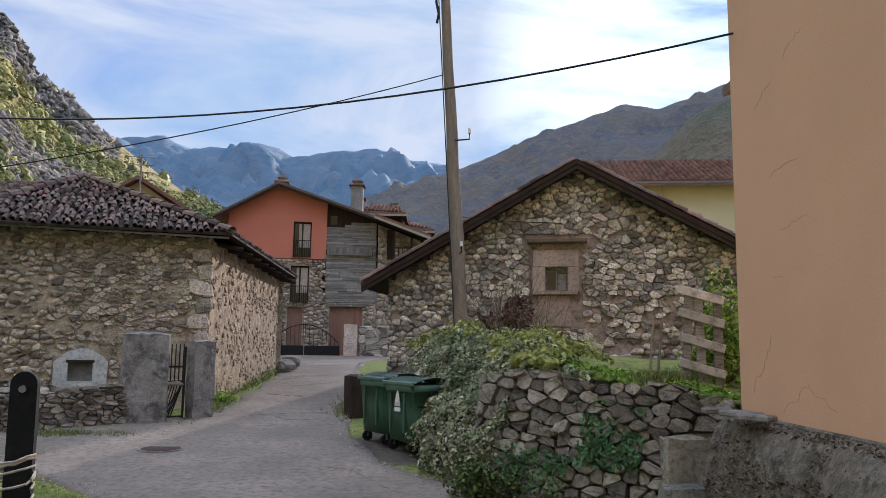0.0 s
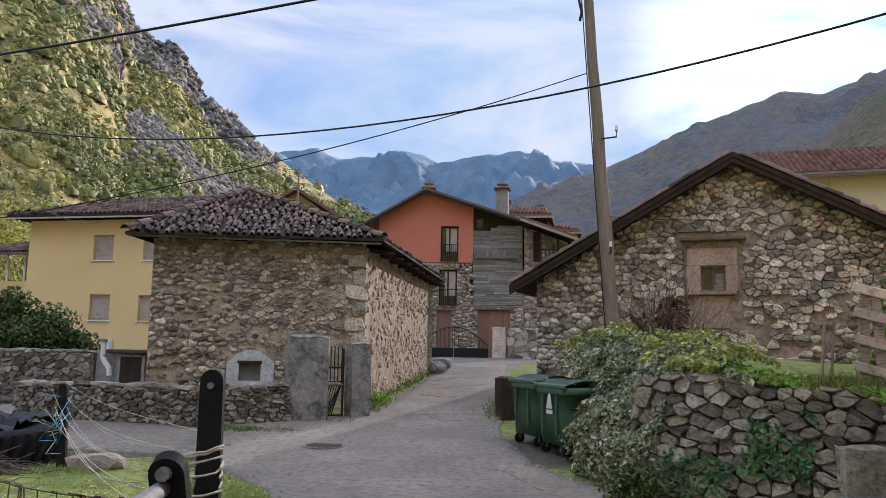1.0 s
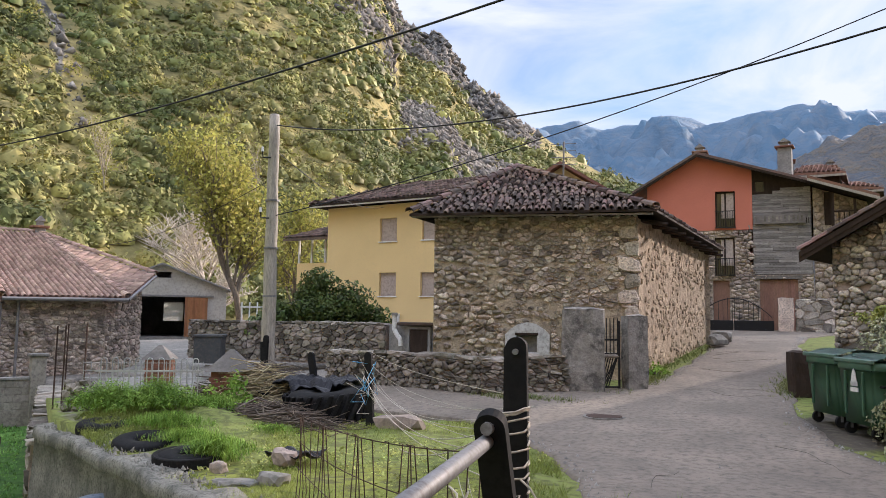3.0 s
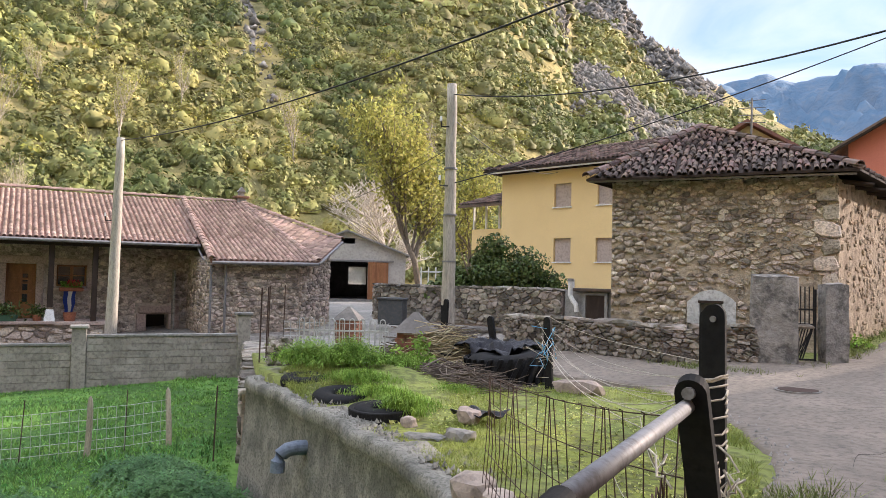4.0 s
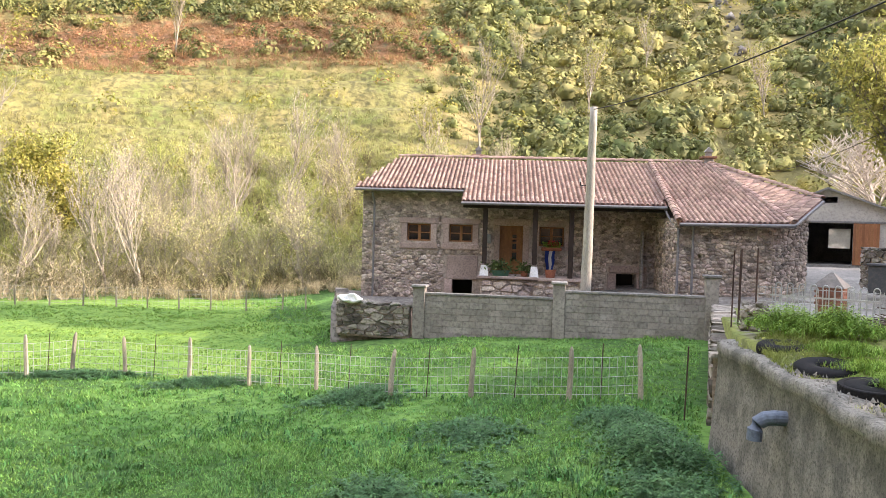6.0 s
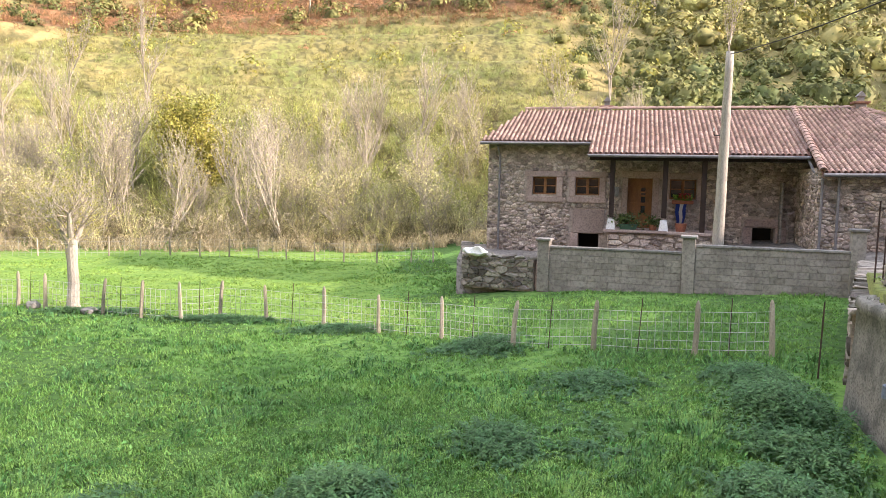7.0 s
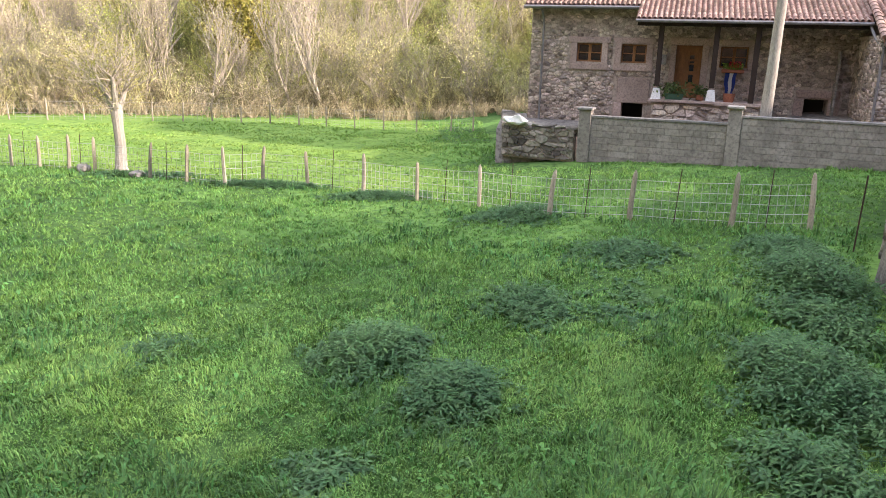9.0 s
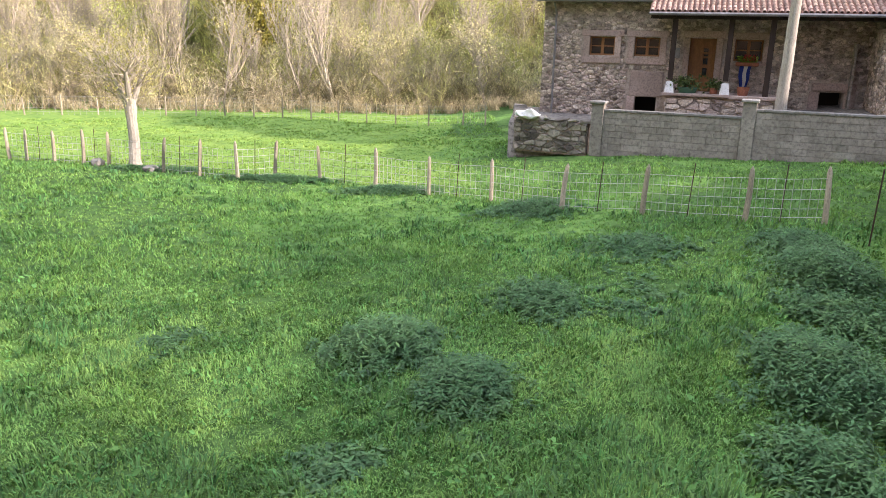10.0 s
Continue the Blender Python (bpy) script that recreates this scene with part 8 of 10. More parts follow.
part("collar", np_tube_bm([Vector((-0.008, 0.03, 1.32)), Vector((0.02, -0.075, 1.312))], 0.036, 24), RUBBER, rl, "dark cut-off pipe collar")
part("lower_pipe", np_tube_bm([Vector((0.0, 0.0, 1.31)), Vector((0.05, -0.3, 0.9)), Vector((0.1, -0.5, 0.0))], 0.03, 12), GALV, rl, smooth=True)
part("second_rail", np_tube_bm([Vector((-0.36, 1.62, 0.86)), Vector((-0.2, 1.05, 0.78)), Vector((-0.05, 0.4, 0.7)), Vector((0.02, -0.1, 0.5))], 0.026, 12), GALV, rl, smooth=True)

# rusted wire panel
mp = thing("wire_panel", -1.35, 2.95, 0.05, 0, "rusted welded wire panel, bent and leaning", "wire panel")
A0, A1 = Vector((0.0, 0.0, 0)), Vector((-2.5, 1.86, 0))
for i in range(27):
    f = i / 26
    b = A0.lerp(A1, f) + Vector((0.1 * math.sin(f * 3.1), -0.2 * math.sin(f * 3.1), 0))
    h = 1.2 - 0.24 * f ** 0.8
    tb = Tubes().add([b, b + Vector((0.02, 0.03, h * 0.5)), b + Vector((0.05 * math.sin(i), 0.05, h)), b + Vector((0.05 * math.sin(i) + 0.02, -0.01, h + 0.012))], 0.0032, 5)
    tb.make("wire", RUST, mp)
for k in range(6):
    pts = []
    for i in range(14):
        f = i / 13
        b = A0.lerp(A1, f) + Vector((0.1 * math.sin(f * 3.1), -0.2 * math.sin(f * 3.1), 0))
        pts.append(b + Vector((0, 0.02 + 0.006 * k, (1.2 - 0.24 * f ** 0.8) * (0.02 + k * 0.195))))
    Tubes().add(pts, 0.003, 5).make("wire", RUST, mp)
mp2 = thing("wire_panel", -1.32, 2.8, 0.05, 0, "rusted hooped wire panel below the rail", "wire panel")
for i in range(15):
    f = i / 14
    b = Vector((0.42 * f, -1.25 * f, 0))
    Tubes().add([b, b + Vector((0, 0, 0.98)), b + Vector((0.012, -0.04, 1.02)), b + Vector((0.025, -0.07, 0.98)), b + Vector((0.025, -0.07, 0.0))], 0.0035, 5).make("wire", RUST, mp2)
for k in range(5):
    Tubes().add([Vector((0, 0, 0.1 + k * 0.2)), Vector((0.42, -1.25, 0.1 + k * 0.2))], 0.003, 5).make("wire", RUST, mp2)

# twine between the posts
rng = random.Random(31)
for i in range(13):
    z = rng.uniform(1.0, 1.42)
    a = Vector((-1.45 + rng.uniform(-0.05, 0.05), 3.5 + rng.uniform(-0.06, 0.1), z))
    b = Vector((-6.85 + rng.uniform(-0.25, 0.25), 10.1 + rng.uniform(-0.2, 0.2), rng.uniform(0.5, 1.2)))
    if i > 8:
        b = a.lerp(b, rng.uniform(0.2, 0.5)) + Vector((rng.uniform(-0.4, 0.4), rng.uniform(-0.4, 0.4), -rng.uniform(0.3, 0.8)))
    tagged(Tubes().add(sag(a, b, rng.uniform(0.05, 0.5), 18), 0.0022 if i % 3 else 0.0035, 5).make("twine", TWINE), "pale twine strung from the black post", "twine", "strung twine")
for i in range(9):
    c = Vector((-1.45, 3.45, rng.uniform(0.85, 1.35)))
    pts = [c + Vector((0.075 * math.cos(a), 0.09 * math.sin(a), 0.012 * a + rng.uniform(-0.01, 0.01))) for a in [k * 0.6 for k in range(12)]]
    tagged(Tubes().add(pts, 0.005, 5).make("twine", TWINE), "pale twine wound round the black post", "twine", "wound twine")
for i in range(7):
    c = Vector((-1.3 + rng.uniform(-0.1, 0.1), 3.1 + rng.uniform(-0.3, 0.3), rng.uniform(0.75, 1.3)))
    pts = [c]
    for k in range(9):
        c = c + Vector((rng.uniform(-0.05, 0.06), rng.uniform(-0.05, 0.04), rng.uniform(-0.09, 0.06)))
        pts.append(c)
    tagged(Tubes().add(pts, 0.005, 5).make("twine", TWINE), "loose end of pale twine", "twine", "loose twine")
tagged(Tubes().add([Vector((-1.32 + 0.05 * math.cos(a), 2.98 + 0.06 * math.sin(a), 0.84 + 0.006 * a)) for a in [k * 0.5 for k in range(30)]], 0.006, 5).make("twine", TWINE_BLUE), "blue twine knotted round the pipe", "twine")
for x, y, dx, dy, h, n in ((-6.86, 10.05, -0.1, 0.05, 1.2, 0), (-8.55, 10.9, -0.3, 0.1, 1.1, 1), (-12.0, 13.2, 0.05, 0.0, 1.3, 2)):
    t = thing("black_post", x, y, 0.0, 0, "slanting black rubber post among the brushwood", "post", group="black fence posts")
    part("strip", strap(bmesh.new(), (0, 0, 0), (dx, dy, h), 0.13, 0.05), RUBBER, t)
for i in range(14):
    a = Vector((-6.95, 10.08, rng.uniform(0.5, 0.95)))
    pts = [a + Vector((rng.uniform(-0.25, 0.3), rng.uniform(-0.3, 0.2), rng.uniform(-0.35, 0.15))) * k for k in (0, 0.4, 0.8, 1.2)]
    tagged(Tubes().add(pts, 0.006, 5).make("twine", TWINE_BLUE if i % 2 else TWINE), "tangled blue and pale twine on a post", "twine", "tangled twine")

# tyres


def tyre(x, y, z, R, r, h, label, lugs=0, ang=(0, 0), bury=0.0):
    t = thing("tyre", x, y, z, 0, label, "tyre")
    n, k = 40, 12
    V, F = [], []
    for i in range(n):
        a = 2 * math.pi * i / n
        for j in range(k):
            b = 2 * math.pi * j / k
            rr = R - r + r * (abs(math.cos(b)) ** 0.6 * (1 if math.cos(b) > 0 else -1))
            V.append((rr * math.cos(a), rr * math.sin(a), h / 2 + h / 2 * (abs(math.sin(b)) ** 0.6 * (1 if math.sin(b) > 0 else -1)) - bury))
    for i in range(n):
        for j in range(k):
            F.append((i * k + j, ((i + 1) % n) * k + j, ((i + 1) % n) * k + (j + 1) % k, i * k + (j + 1) % k))
    np_mesh("carcass", V, F, RUBBER, t, smooth=True)
    for i in range(lugs):
        a = 2 * math.pi * i / lugs
        b = box(R - 0.03, R + 0.035, -0.04, 0.04, h * 0.06 - bury, h * 0.94 - bury, 0.01)
        for v in b.verts:
            v.co.y += (v.co.z - h / 2) * (0.55 if lugs < 40 else 0.2)
        bmesh.ops.rotate(b, cent=(0, 0, 0), matrix=Matrix.Rotation(a, 3, "Z"), verts=b.verts)
        part("tread_lug", b, RUBBER, t)
    t.matrix_basis = pose(x, y, z, ang[0], ang[1], 0)
    return t


tyre(-7.98, 10.45, 0.05, 0.68, 0.25, 0.5, "big tractor tyre lying under black foil", 26, (4, -3))
tyre(-7.15, 6.78, -0.05, 0.36, 0.14, 0.2, "half-buried tyre with grass growing in it", 44, (3, 2))
tyre(-8.5, 7.25, -0.03, 0.40, 0.15, 0.22, "old tyre sunk in the grassy edge", 0, (6, 5), 0.05)
tyre(-9.72, 7.55, 0.07, 0.38, 0.14, 0.2, "old tyre buried under grass", 0, (4, 3), 0.05)
fo = thing("black_foil", -8.42, 10.75, 0.1, 0, "crumpled black silage foil over the tyre", "plastic sheet")
gxx, gyy = np.meshgrid(np.linspace(-1.1, 0.62, 34), np.linspace(-0.38, 0.7, 24))
dz = 0.56 - 0.25 * smooth01((np.hypot(gxx, gyy * 1.1) - 0.6) / 0.5) + 0.045 * wave(gxx, gyy, 6.0, 3) + 0.05 * wave(gxx, gyy, 15, 1) + 0.022 * wave(gxx, gyy, 37, 2)
dz = np.where((gxx > -0.35) & (gxx < 0.55) & (gyy < -0.1), dz - 0.12, dz)
r_, c_ = gxx.shape
ii = (np.arange(r_ - 1)[:, None] * c_ + np.arange(c_ - 1)[None, :]).ravel()
fob = np_mesh("sheet", np.stack([gxx.ravel(), gyy.ravel(), dz.ravel()], 1), np.stack([ii, ii + 1, ii + c_ + 1, ii + c_], 1), FOIL, fo, smooth=True)
sol = fob.modifiers.new("thickness", "SOLIDIFY")
sol.thickness = 0.012
fo2 = thing("black_foil", -6.0, 7.35, 0.05, 0, "torn scraps of black foil between stones", "plastic sheet")
gxx, gyy = np.meshgrid(np.linspace(-0.3, 0.3, 20), np.linspace(-0.2, 0.2, 14))
dz = 0.08 + 0.09 * np.abs(wave(gxx, gyy, 9, 3)) + 0.03 * wave(gxx, gyy, 21, 1)
r_, c_ = gxx.shape
ii = (np.arange(r_ - 1)[:, None] * c_ + np.arange(c_ - 1)[None, :]).ravel()
np_mesh("sheet", np.stack([gxx.ravel(), gyy.ravel(), dz.ravel()], 1), np.stack([ii, ii + 1, ii + c_ + 1, ii + c_], 1), FOIL, fo2, smooth=True).modifiers.new("thickness", "SOLIDIFY").thickness = 0.01


def boulder(x, y, z, a, b, c, label, mat=BOULDER, seed=1, rot=0):
    t = thing("boulder", x, y, z, rot, label, "stone", group="stones on the terrace")
    bm = bmesh.new()
    bmesh.ops.create_icosphere(bm, subdivisions=2, radius=0.5)
    for v in bm.verts:
        q = v.co.copy()
        k = 1 + 0.5 * noise.noise(q * 2.1 + Vector((seed, seed * 2, 0))) + 0.09 * noise.noise(q * 6 + Vector((seed, 0, 3)))
        q = Vector([max(-0.4, min(0.4, w * k)) for w in q])
        v.co = Vector((q.x * a / 0.8, q.y * b / 0.8, (q.z + 0.36) * c / 0.8))
    part("stone", bm, mat, t)


boulder(-3.95, 4.85, 0.0, 0.37, 0.28, 0.24, "large pinkish boulder at the terrace edge", seed=3, rot=20)
boulder(-3.58, 4.72, 0.0, 0.36, 0.26, 0.2, "flat pale boulder beside the wire panel", seed=5, rot=-25)
boulder(-6.45, 6.6, 0.0, 0.18, 0.15, 0.14, "small pinkish stone by the tyre", seed=7)
boulder(-6.05, 7.2, 0.02, 0.3, 0.24, 0.22, "grey stone among the foil scraps", seed=9)
boulder(-5.45, 6.35, 0.02, 0.36, 0.24, 0.16, "flat grey stone in the moss", CONCRETE, 11)
boulder(-5.75, 6.15, 0.02, 0.5, 0.3, 0.08, "broken concrete piece in the moss", CONCRETE, 12)
boulder(-6.35, 10.1, 0.0, 0.75, 0.45, 0.3, "long pale stone at the edge of the lane", BOULDER, 13, 10)
boulder(-4.55, 25.2, 1.0, 0.8, 0.4, 0.35, "grey stone at the barn's foot", CONCRETE, 14, 70)
boulder(-4.6, 26.4, 1.05, 0.6, 0.5, 0.4, "grey stone at the barn's foot", CONCRETE, 15, 10)
boulder(-9.9, 9.2, 0.1, 0.45, 0.3, 0.2, "pale stone near the hooped gate", CONCRETE, 16, 10)
boulder(-24.9, -11.3, -2.62, 0.5, 0.4, 0.25, "grey stone at the fence's foot", CONCRETE, 17)
boulder(-24.0, -9.2, -2.62, 0.6, 0.4, 0.2, "grey stone by the lone tree", CONCRETE, 18)

def cone_heap(r, h, seed):
    """A lumpy heap, wide at the foot."""
    bm = bmesh.new()
    bmesh.ops.create_cone(bm, cap_ends=True, segments=14, radius1=r, radius2=r * 0.25, depth=h, matrix=Matrix.Translation((0, 0, h / 2)))
    for v in bm.verts:
        v.co += noise.noise_vector(v.co * 3 + Vector((seed, 0, 0))) * 0.05
    return bm


hp = thing("stone_heap", -12.3, 8.95, -1.75, 0, "tumbled heap of small grey field stones at the wall's end", "stone heap")
part("heap_core", cone_heap(0.42, 2.2, 71), MORTAR_DARK, hp, "dark earth between the stones")
rh = random.Random(71)
for k in range(190):
    z = 2.3 * (k / 190) ** 0.9
    a, q = rh.uniform(0, 6.28), max(0.12, 0.44 - 0.12 * z) * rh.uniform(0.85, 1.05)
    bm = bmesh.new()
    bmesh.ops.create_icosphere(bm, subdivisions=1, radius=rh.uniform(0.08, 0.13))
    for v in bm.verts:
        v.co = v.co * (1 + 0.5 * noise.noise(v.co * 9 + Vector((k, 0, 0))))
        v.co.z *= 0.7
    bmesh.ops.rotate(bm, cent=(0, 0, 0), matrix=Euler((rh.uniform(-0.6, 0.6), rh.uniform(-0.6, 0.6), rh.uniform(0, 6.28))).to_matrix(), verts=bm.verts)
    bmesh.ops.translate(bm, verts=bm.verts, vec=(q * math.cos(a), q * math.sin(a), max(z, 0.1)))
    part("stone", bm, STONE_DARK, hp)

# heaps of brushwood


def brushwood(x, y, z, rx, ry, rz, n, label, seed, along=0.0, mat=BRUSH):
    g = random.Random(seed)
    t = thing("brushwood_heap", x, y, z, 0, label, "brushwood")
    tb = Tubes()
    for i in range(n):
        a = g.gauss(along, 0.55)
        c = Vector((g.gauss(0, 0.45) * rx, g.gauss(0, 0.45) * ry, 0))
        c.z = rz * max(0, 1 - (c.x / rx) ** 2 - (c.y / ry) ** 2) * g.uniform(0.2, 1.0) + 0.02
        L = g.uniform(0.4, 1.1)
        d = Vector((math.cos(a), math.sin(a), g.gauss(0.02, 0.15))) * L
        p = c - d / 2
        pts = [p, c + Vector((g.gauss(0, 0.05), g.gauss(0, 0.05), g.gauss(0.03, 0.05))), c + d / 2]
        pts = [Vector((q.x, q.y, max(q.z, 0.01))) for q in pts]
        r = g.uniform(0.005, 0.014)
        tb.add(pts, [r, r * 0.8, r * 0.4], 5)
    tb.make("stick_tangle", mat, t, kind="stuff", smooth=False)


brushwood(-8.3, 9.35, 0.03, 1.4, 0.55, 0.3, 480, "heap of cut brown branches before the tyre", 1, 0.35)
brushwood(-10.3, 11.3, 0.1, 1.5, 0.9, 0.72, 620, "tall heap of dry brushwood behind the tyre", 2, 0.5)
brushwood(-9.6, 10.6, 0.1, 1.1, 0.6, 0.75, 300, "dry pale stalks over the foil", 3, 0.9, DRY_GRASS)

# capped brick piers, hooped iron gate, wire panels on the drive
for x, y, zt, lab in ((-10.3, 10.55, 1.12, "reddish brick pier with a pyramid cement cap"), (-16.8, 14.4, 0.92, "far brick pier with a rounded cement cap")):
    t = thing("gate_pillar", x, y, 0.0, 35, lab, "pillar", group="pillars of the drive")
    sft = part("shaft", box(-0.3, 0.3, -0.3, 0.3, -0.1, zt - 0.38), BRICK_PIER, t)
    for r in range(9):
        for c in range(3):
            z0 = 0.02 + r * 0.078
            if z0 + 0.07 < zt - 0.38:
                o = (0.1 if r % 2 else 0.0)
                for f in (0, 1):
                    b = box(-0.31 + c * 0.22 - o * 0.5 + 0.03, -0.31 + c * 0.22 + 0.19 - o * 0.5 + 0.03, -0.318, -0.29, z0, z0 + 0.066, 0.004)
                    if f:
                        bmesh.ops.rotate(b, cent=(0, 0, 0), matrix=Matrix.Rotation(radians(90), 3, "Z"), verts=b.verts)
                    part("brick", b, BRICK_PIER, sft)
    bm = bmesh.new()
    bmesh.ops.create_cone(bm, cap_ends=True, segments=4, radius1=0.56, radius2=0.05, depth=0.38, matrix=Matrix.Translation((0, 0, zt - 0.19)) @ Matrix.Rotation(radians(45), 4, "Z"))
    part("cap", bm, SLATE_CAP, t, "pyramid cement cap")
hg = thing("hooped_gate", -10.75, 10.25, -0.05, math.degrees(math.atan2(-1.2, -1.7)), "pale hooped iron gate standing open", "gate")
for i in range(9):
    part("hoop", np_tube_bm([Vector((0.05 + i * 0.2, 0, 0)), Vector((0.05 + i * 0.2, 0, 0.95))] + [Vector((0.05 + i * 0.2 + 0.05 - 0.05 * math.cos(a), 0, 0.95 + 0.05 * math.sin(a))) for a in (0.6, 1.2, 1.9, 2.5)] + [Vector((0.15 + i * 0.2, 0, 0.95)), Vector((0.15 + i * 0.2, 0, 0))], 0.011, 6), WIRE, hg)
for z in (0.15, 0.75):
    part("gate_rail", box(0, 1.85, -0.012, 0.012, z, z + 0.03), WIRE, hg)
wpn = thing("wire_panel", -13.6, 9.9, -0.15, math.degrees(math.atan2(1.35, 1.6)), "grey welded wire panel along the drive", "wire panel")
for i in range(17):
    part("wire", np_tube_bm([Vector((i * 0.14, 0, 0)), Vector((i * 0.14, 0, 0.95))], 0.006, 4), WIRE, wpn)
for k in range(7):
    part("wire", np_tube_bm([Vector((0, 0, 0.05 + k * 0.145)), Vector((2.24, 0.0, 0.05 + k * 0.145))], 0.006, 4), WIRE, wpn)
for x, y in ((-13.8, 9.6), (-15.2, 10.6), (-16.0, 11.6), (-13.0, 8.9), (-17.4, 12.6)):
    st_ = thing("iron_stake", x, y, -0.3, 0, "thin rusty iron stake", "stake", group="iron stakes")
    part("stake", cyl(bmesh.new(), (0, 0, 0), (0.03, 0, 1.8), 0.016, n=6), RUST, st_)
lc = thing("metal_tank", -18.8, 18.0, 0.2, 35, "dark grey sheet-metal tank by the drive", "tank")
part("body", box(-0.42, 0.42, -0.4, 0.4, 0, 0.85, 0.03), TANK, lc)
part("rim", box(-0.46, 0.46, -0.44, 0.44, 0.83, 0.9, 0.015), TANK, lc)
wr = thing("white_rack", -19.6, 20.9, 0.9, 40, "white slatted metal rack leaning outdoors", "rack")
for i in range(5):
    part("slat", box(-0.55 + i * 0.27, -0.5 + i * 0.27, 0, 0.03, 0, 1.3), WHITE_PAINT, wr)
for z in (0.15, 0.6, 1.1):
    part("crossbar", box(-0.58, 0.62, -0.03, 0.0, z, z + 0.05), WHITE_PAINT, wr)

# ---------------------------------------------------------------- fences in the pasture
FENCE = [(-25.8, -14.7), (-25.6, -14.0), (-25.1, -12.8), (-25.0, -11.8), (-24.9, -10.9), (-23.8, -8.7), (-23.3, -7.4), (-22.9, -6.1), (-23.6, -5.1), (-23.1, -3.6), (-22.2, -1.8), (-20.7, -0.15), (-19.5, 1.5), (-17.7, 3.1), (-16.5, 4.75), (-15.25, 6.55), (-14.8, 8.0)]
rng = random.Random(17)
shapes_p = []
for k in range(5):
    bm = bmesh.new()
    n = 7
    prev = None
    for i in range(7):
        z = (0, 0.2, 0.5, 0.8, 1.0, 1.1, 1.16)[i]
        r = (0.062, 0.06, 0.058, 0.055, 0.052, 0.04, 0.012)[i]
        ring = [bm.verts.new((r * (1 + 0.18 * math.sin(3 * a + k)) * math.cos(a) + 0.02 * math.sin(z * 3 + k), r * math.sin(a), z)) for a in [2 * math.pi * j / n for j in range(n)]]
        if prev:
            for j in range(n):
                bm.faces.new((prev[j], prev[(j + 1) % n], ring[(j + 1) % n], ring[j]))
        prev = ring
    bm.faces.new(prev)
    me = bpy.data.meshes.new("stake")
    bm.to_mesh(me)
    bm.free()
    me.materials.append(STAKE)
    shapes_p.append(me)
pf = thing("pasture_fence", FENCE[0][0], FENCE[0][1], float(field_z(*FENCE[0])), 0, "split-wood stake fence with wire netting in the grass", "fence")
FO = pf.matrix_basis.translation.copy()
tops = []
for i, (x, y) in enumerate(FENCE):
    z = float(field_z(x, y))
    ob = new("stake", shapes_p[i % 5])
    ob.parent = pf
    tilt_x, tilt_y = rng.uniform(-4, 4), rng.uniform(-5, 6)
    ob.matrix_basis = pose(x - FO.x, y - FO.y, z - 0.03 - FO.z, tilt_x, tilt_y, rng.uniform(0, 360)) @ Matrix.Scale(rng.uniform(0.95, 1.05), 4)
    tops.append(Vector((x, y, z)) - FO)
net = Tubes()
for a, b in zip(tops, tops[1:]):
    for h in (0.12, 0.3, 0.5, 0.7, 0.92):
        net.add([a + Vector((0, 0, h)), a.lerp(b, 0.5) + Vector((0, 0, h - 0.02)), b + Vector((0, 0, h))], 0.0065, 3)
    n = max(3, int((b - a).length / 0.16))
    for i in range(1, n):
        p = a.lerp(b, i / n)
        net.add([p + Vector((0, 0, 0.02)), p + Vector((0.01, 0, 0.9))], 0.0055, 3)
net.make("wire_netting", WIRE, pf, "thin grey wire netting", kind="stuff")
for i in range(1, len(FENCE) - 1, 1):
    if i % 2 or i > 10:
        p = tops[i].lerp(tops[i + 1], 0.45)
        part("iron_rod", cyl(bmesh.new(), p, p + Vector((0.06 * rng.uniform(-1, 1), 0.05, 1.2)), 0.011, n=5), RUST, pf)
p = Vector((-12.4, 7.6, -1.6))
ir = thing("iron_stake", *p, 0, "thin rusty iron stake in the grass", "stake")
part("stake", cyl(bmesh.new(), (0, 0, 0), (0.03, 0.02, 1.35), 0.014, n=6), RUST, ir)

ff = thing("far_fence", -40.4, -26.0, -2.7, 0, "distant wire fence of pale posts at the field's end", "fence")
FAR = [(-41.5, -30.0), (-40.6, -24), (-41.0, -20.2), (-42.0, -15), (-42.5, -11.9), (-41.8, -7), (-40.2, -2.3), (-38.5, 1.2), (-37.2, 3.4)]
fpts = []
for a, b in zip(FAR, FAR[1:]):
    n = max(2, int(math.hypot(b[0] - a[0], b[1] - a[1]) / 1.6))
    fpts += [(a[0] + (b[0] - a[0]) * i / n, a[1] + (b[1] - a[1]) * i / n) for i in range(n)]
prev = None
wires = Tubes()
for i, (x, y) in enumerate(fpts):
    b = Vector((x + 40.4 + rng.uniform(-0.1, 0.1), y + 26.0, float(field_z(x, y)) + 2.7 - 0.03))
    h = rng.uniform(0.95, 1.2)
    part("post", cyl(bmesh.new(), b, b + Vector((rng.uniform(-0.04, 0.04), rng.uniform(-0.06, 0.06), h)), 0.045, 0.04, 6), STAKE, ff)
    if prev is not None:
        for k in (0.2, 0.4, 0.6, 0.8, 1.0):
            wires.add([prev + Vector((0, 0, k)), b + Vector((0, 0, k))], 0.005, 3)
        for j in range(1, 6):
            q = prev.lerp(b, j / 6)
            wires.add([q, q + Vector((0, 0, 1.0))], 0.005, 3)
    prev = b
wires.make("netting", WIRE, ff, kind="stuff")

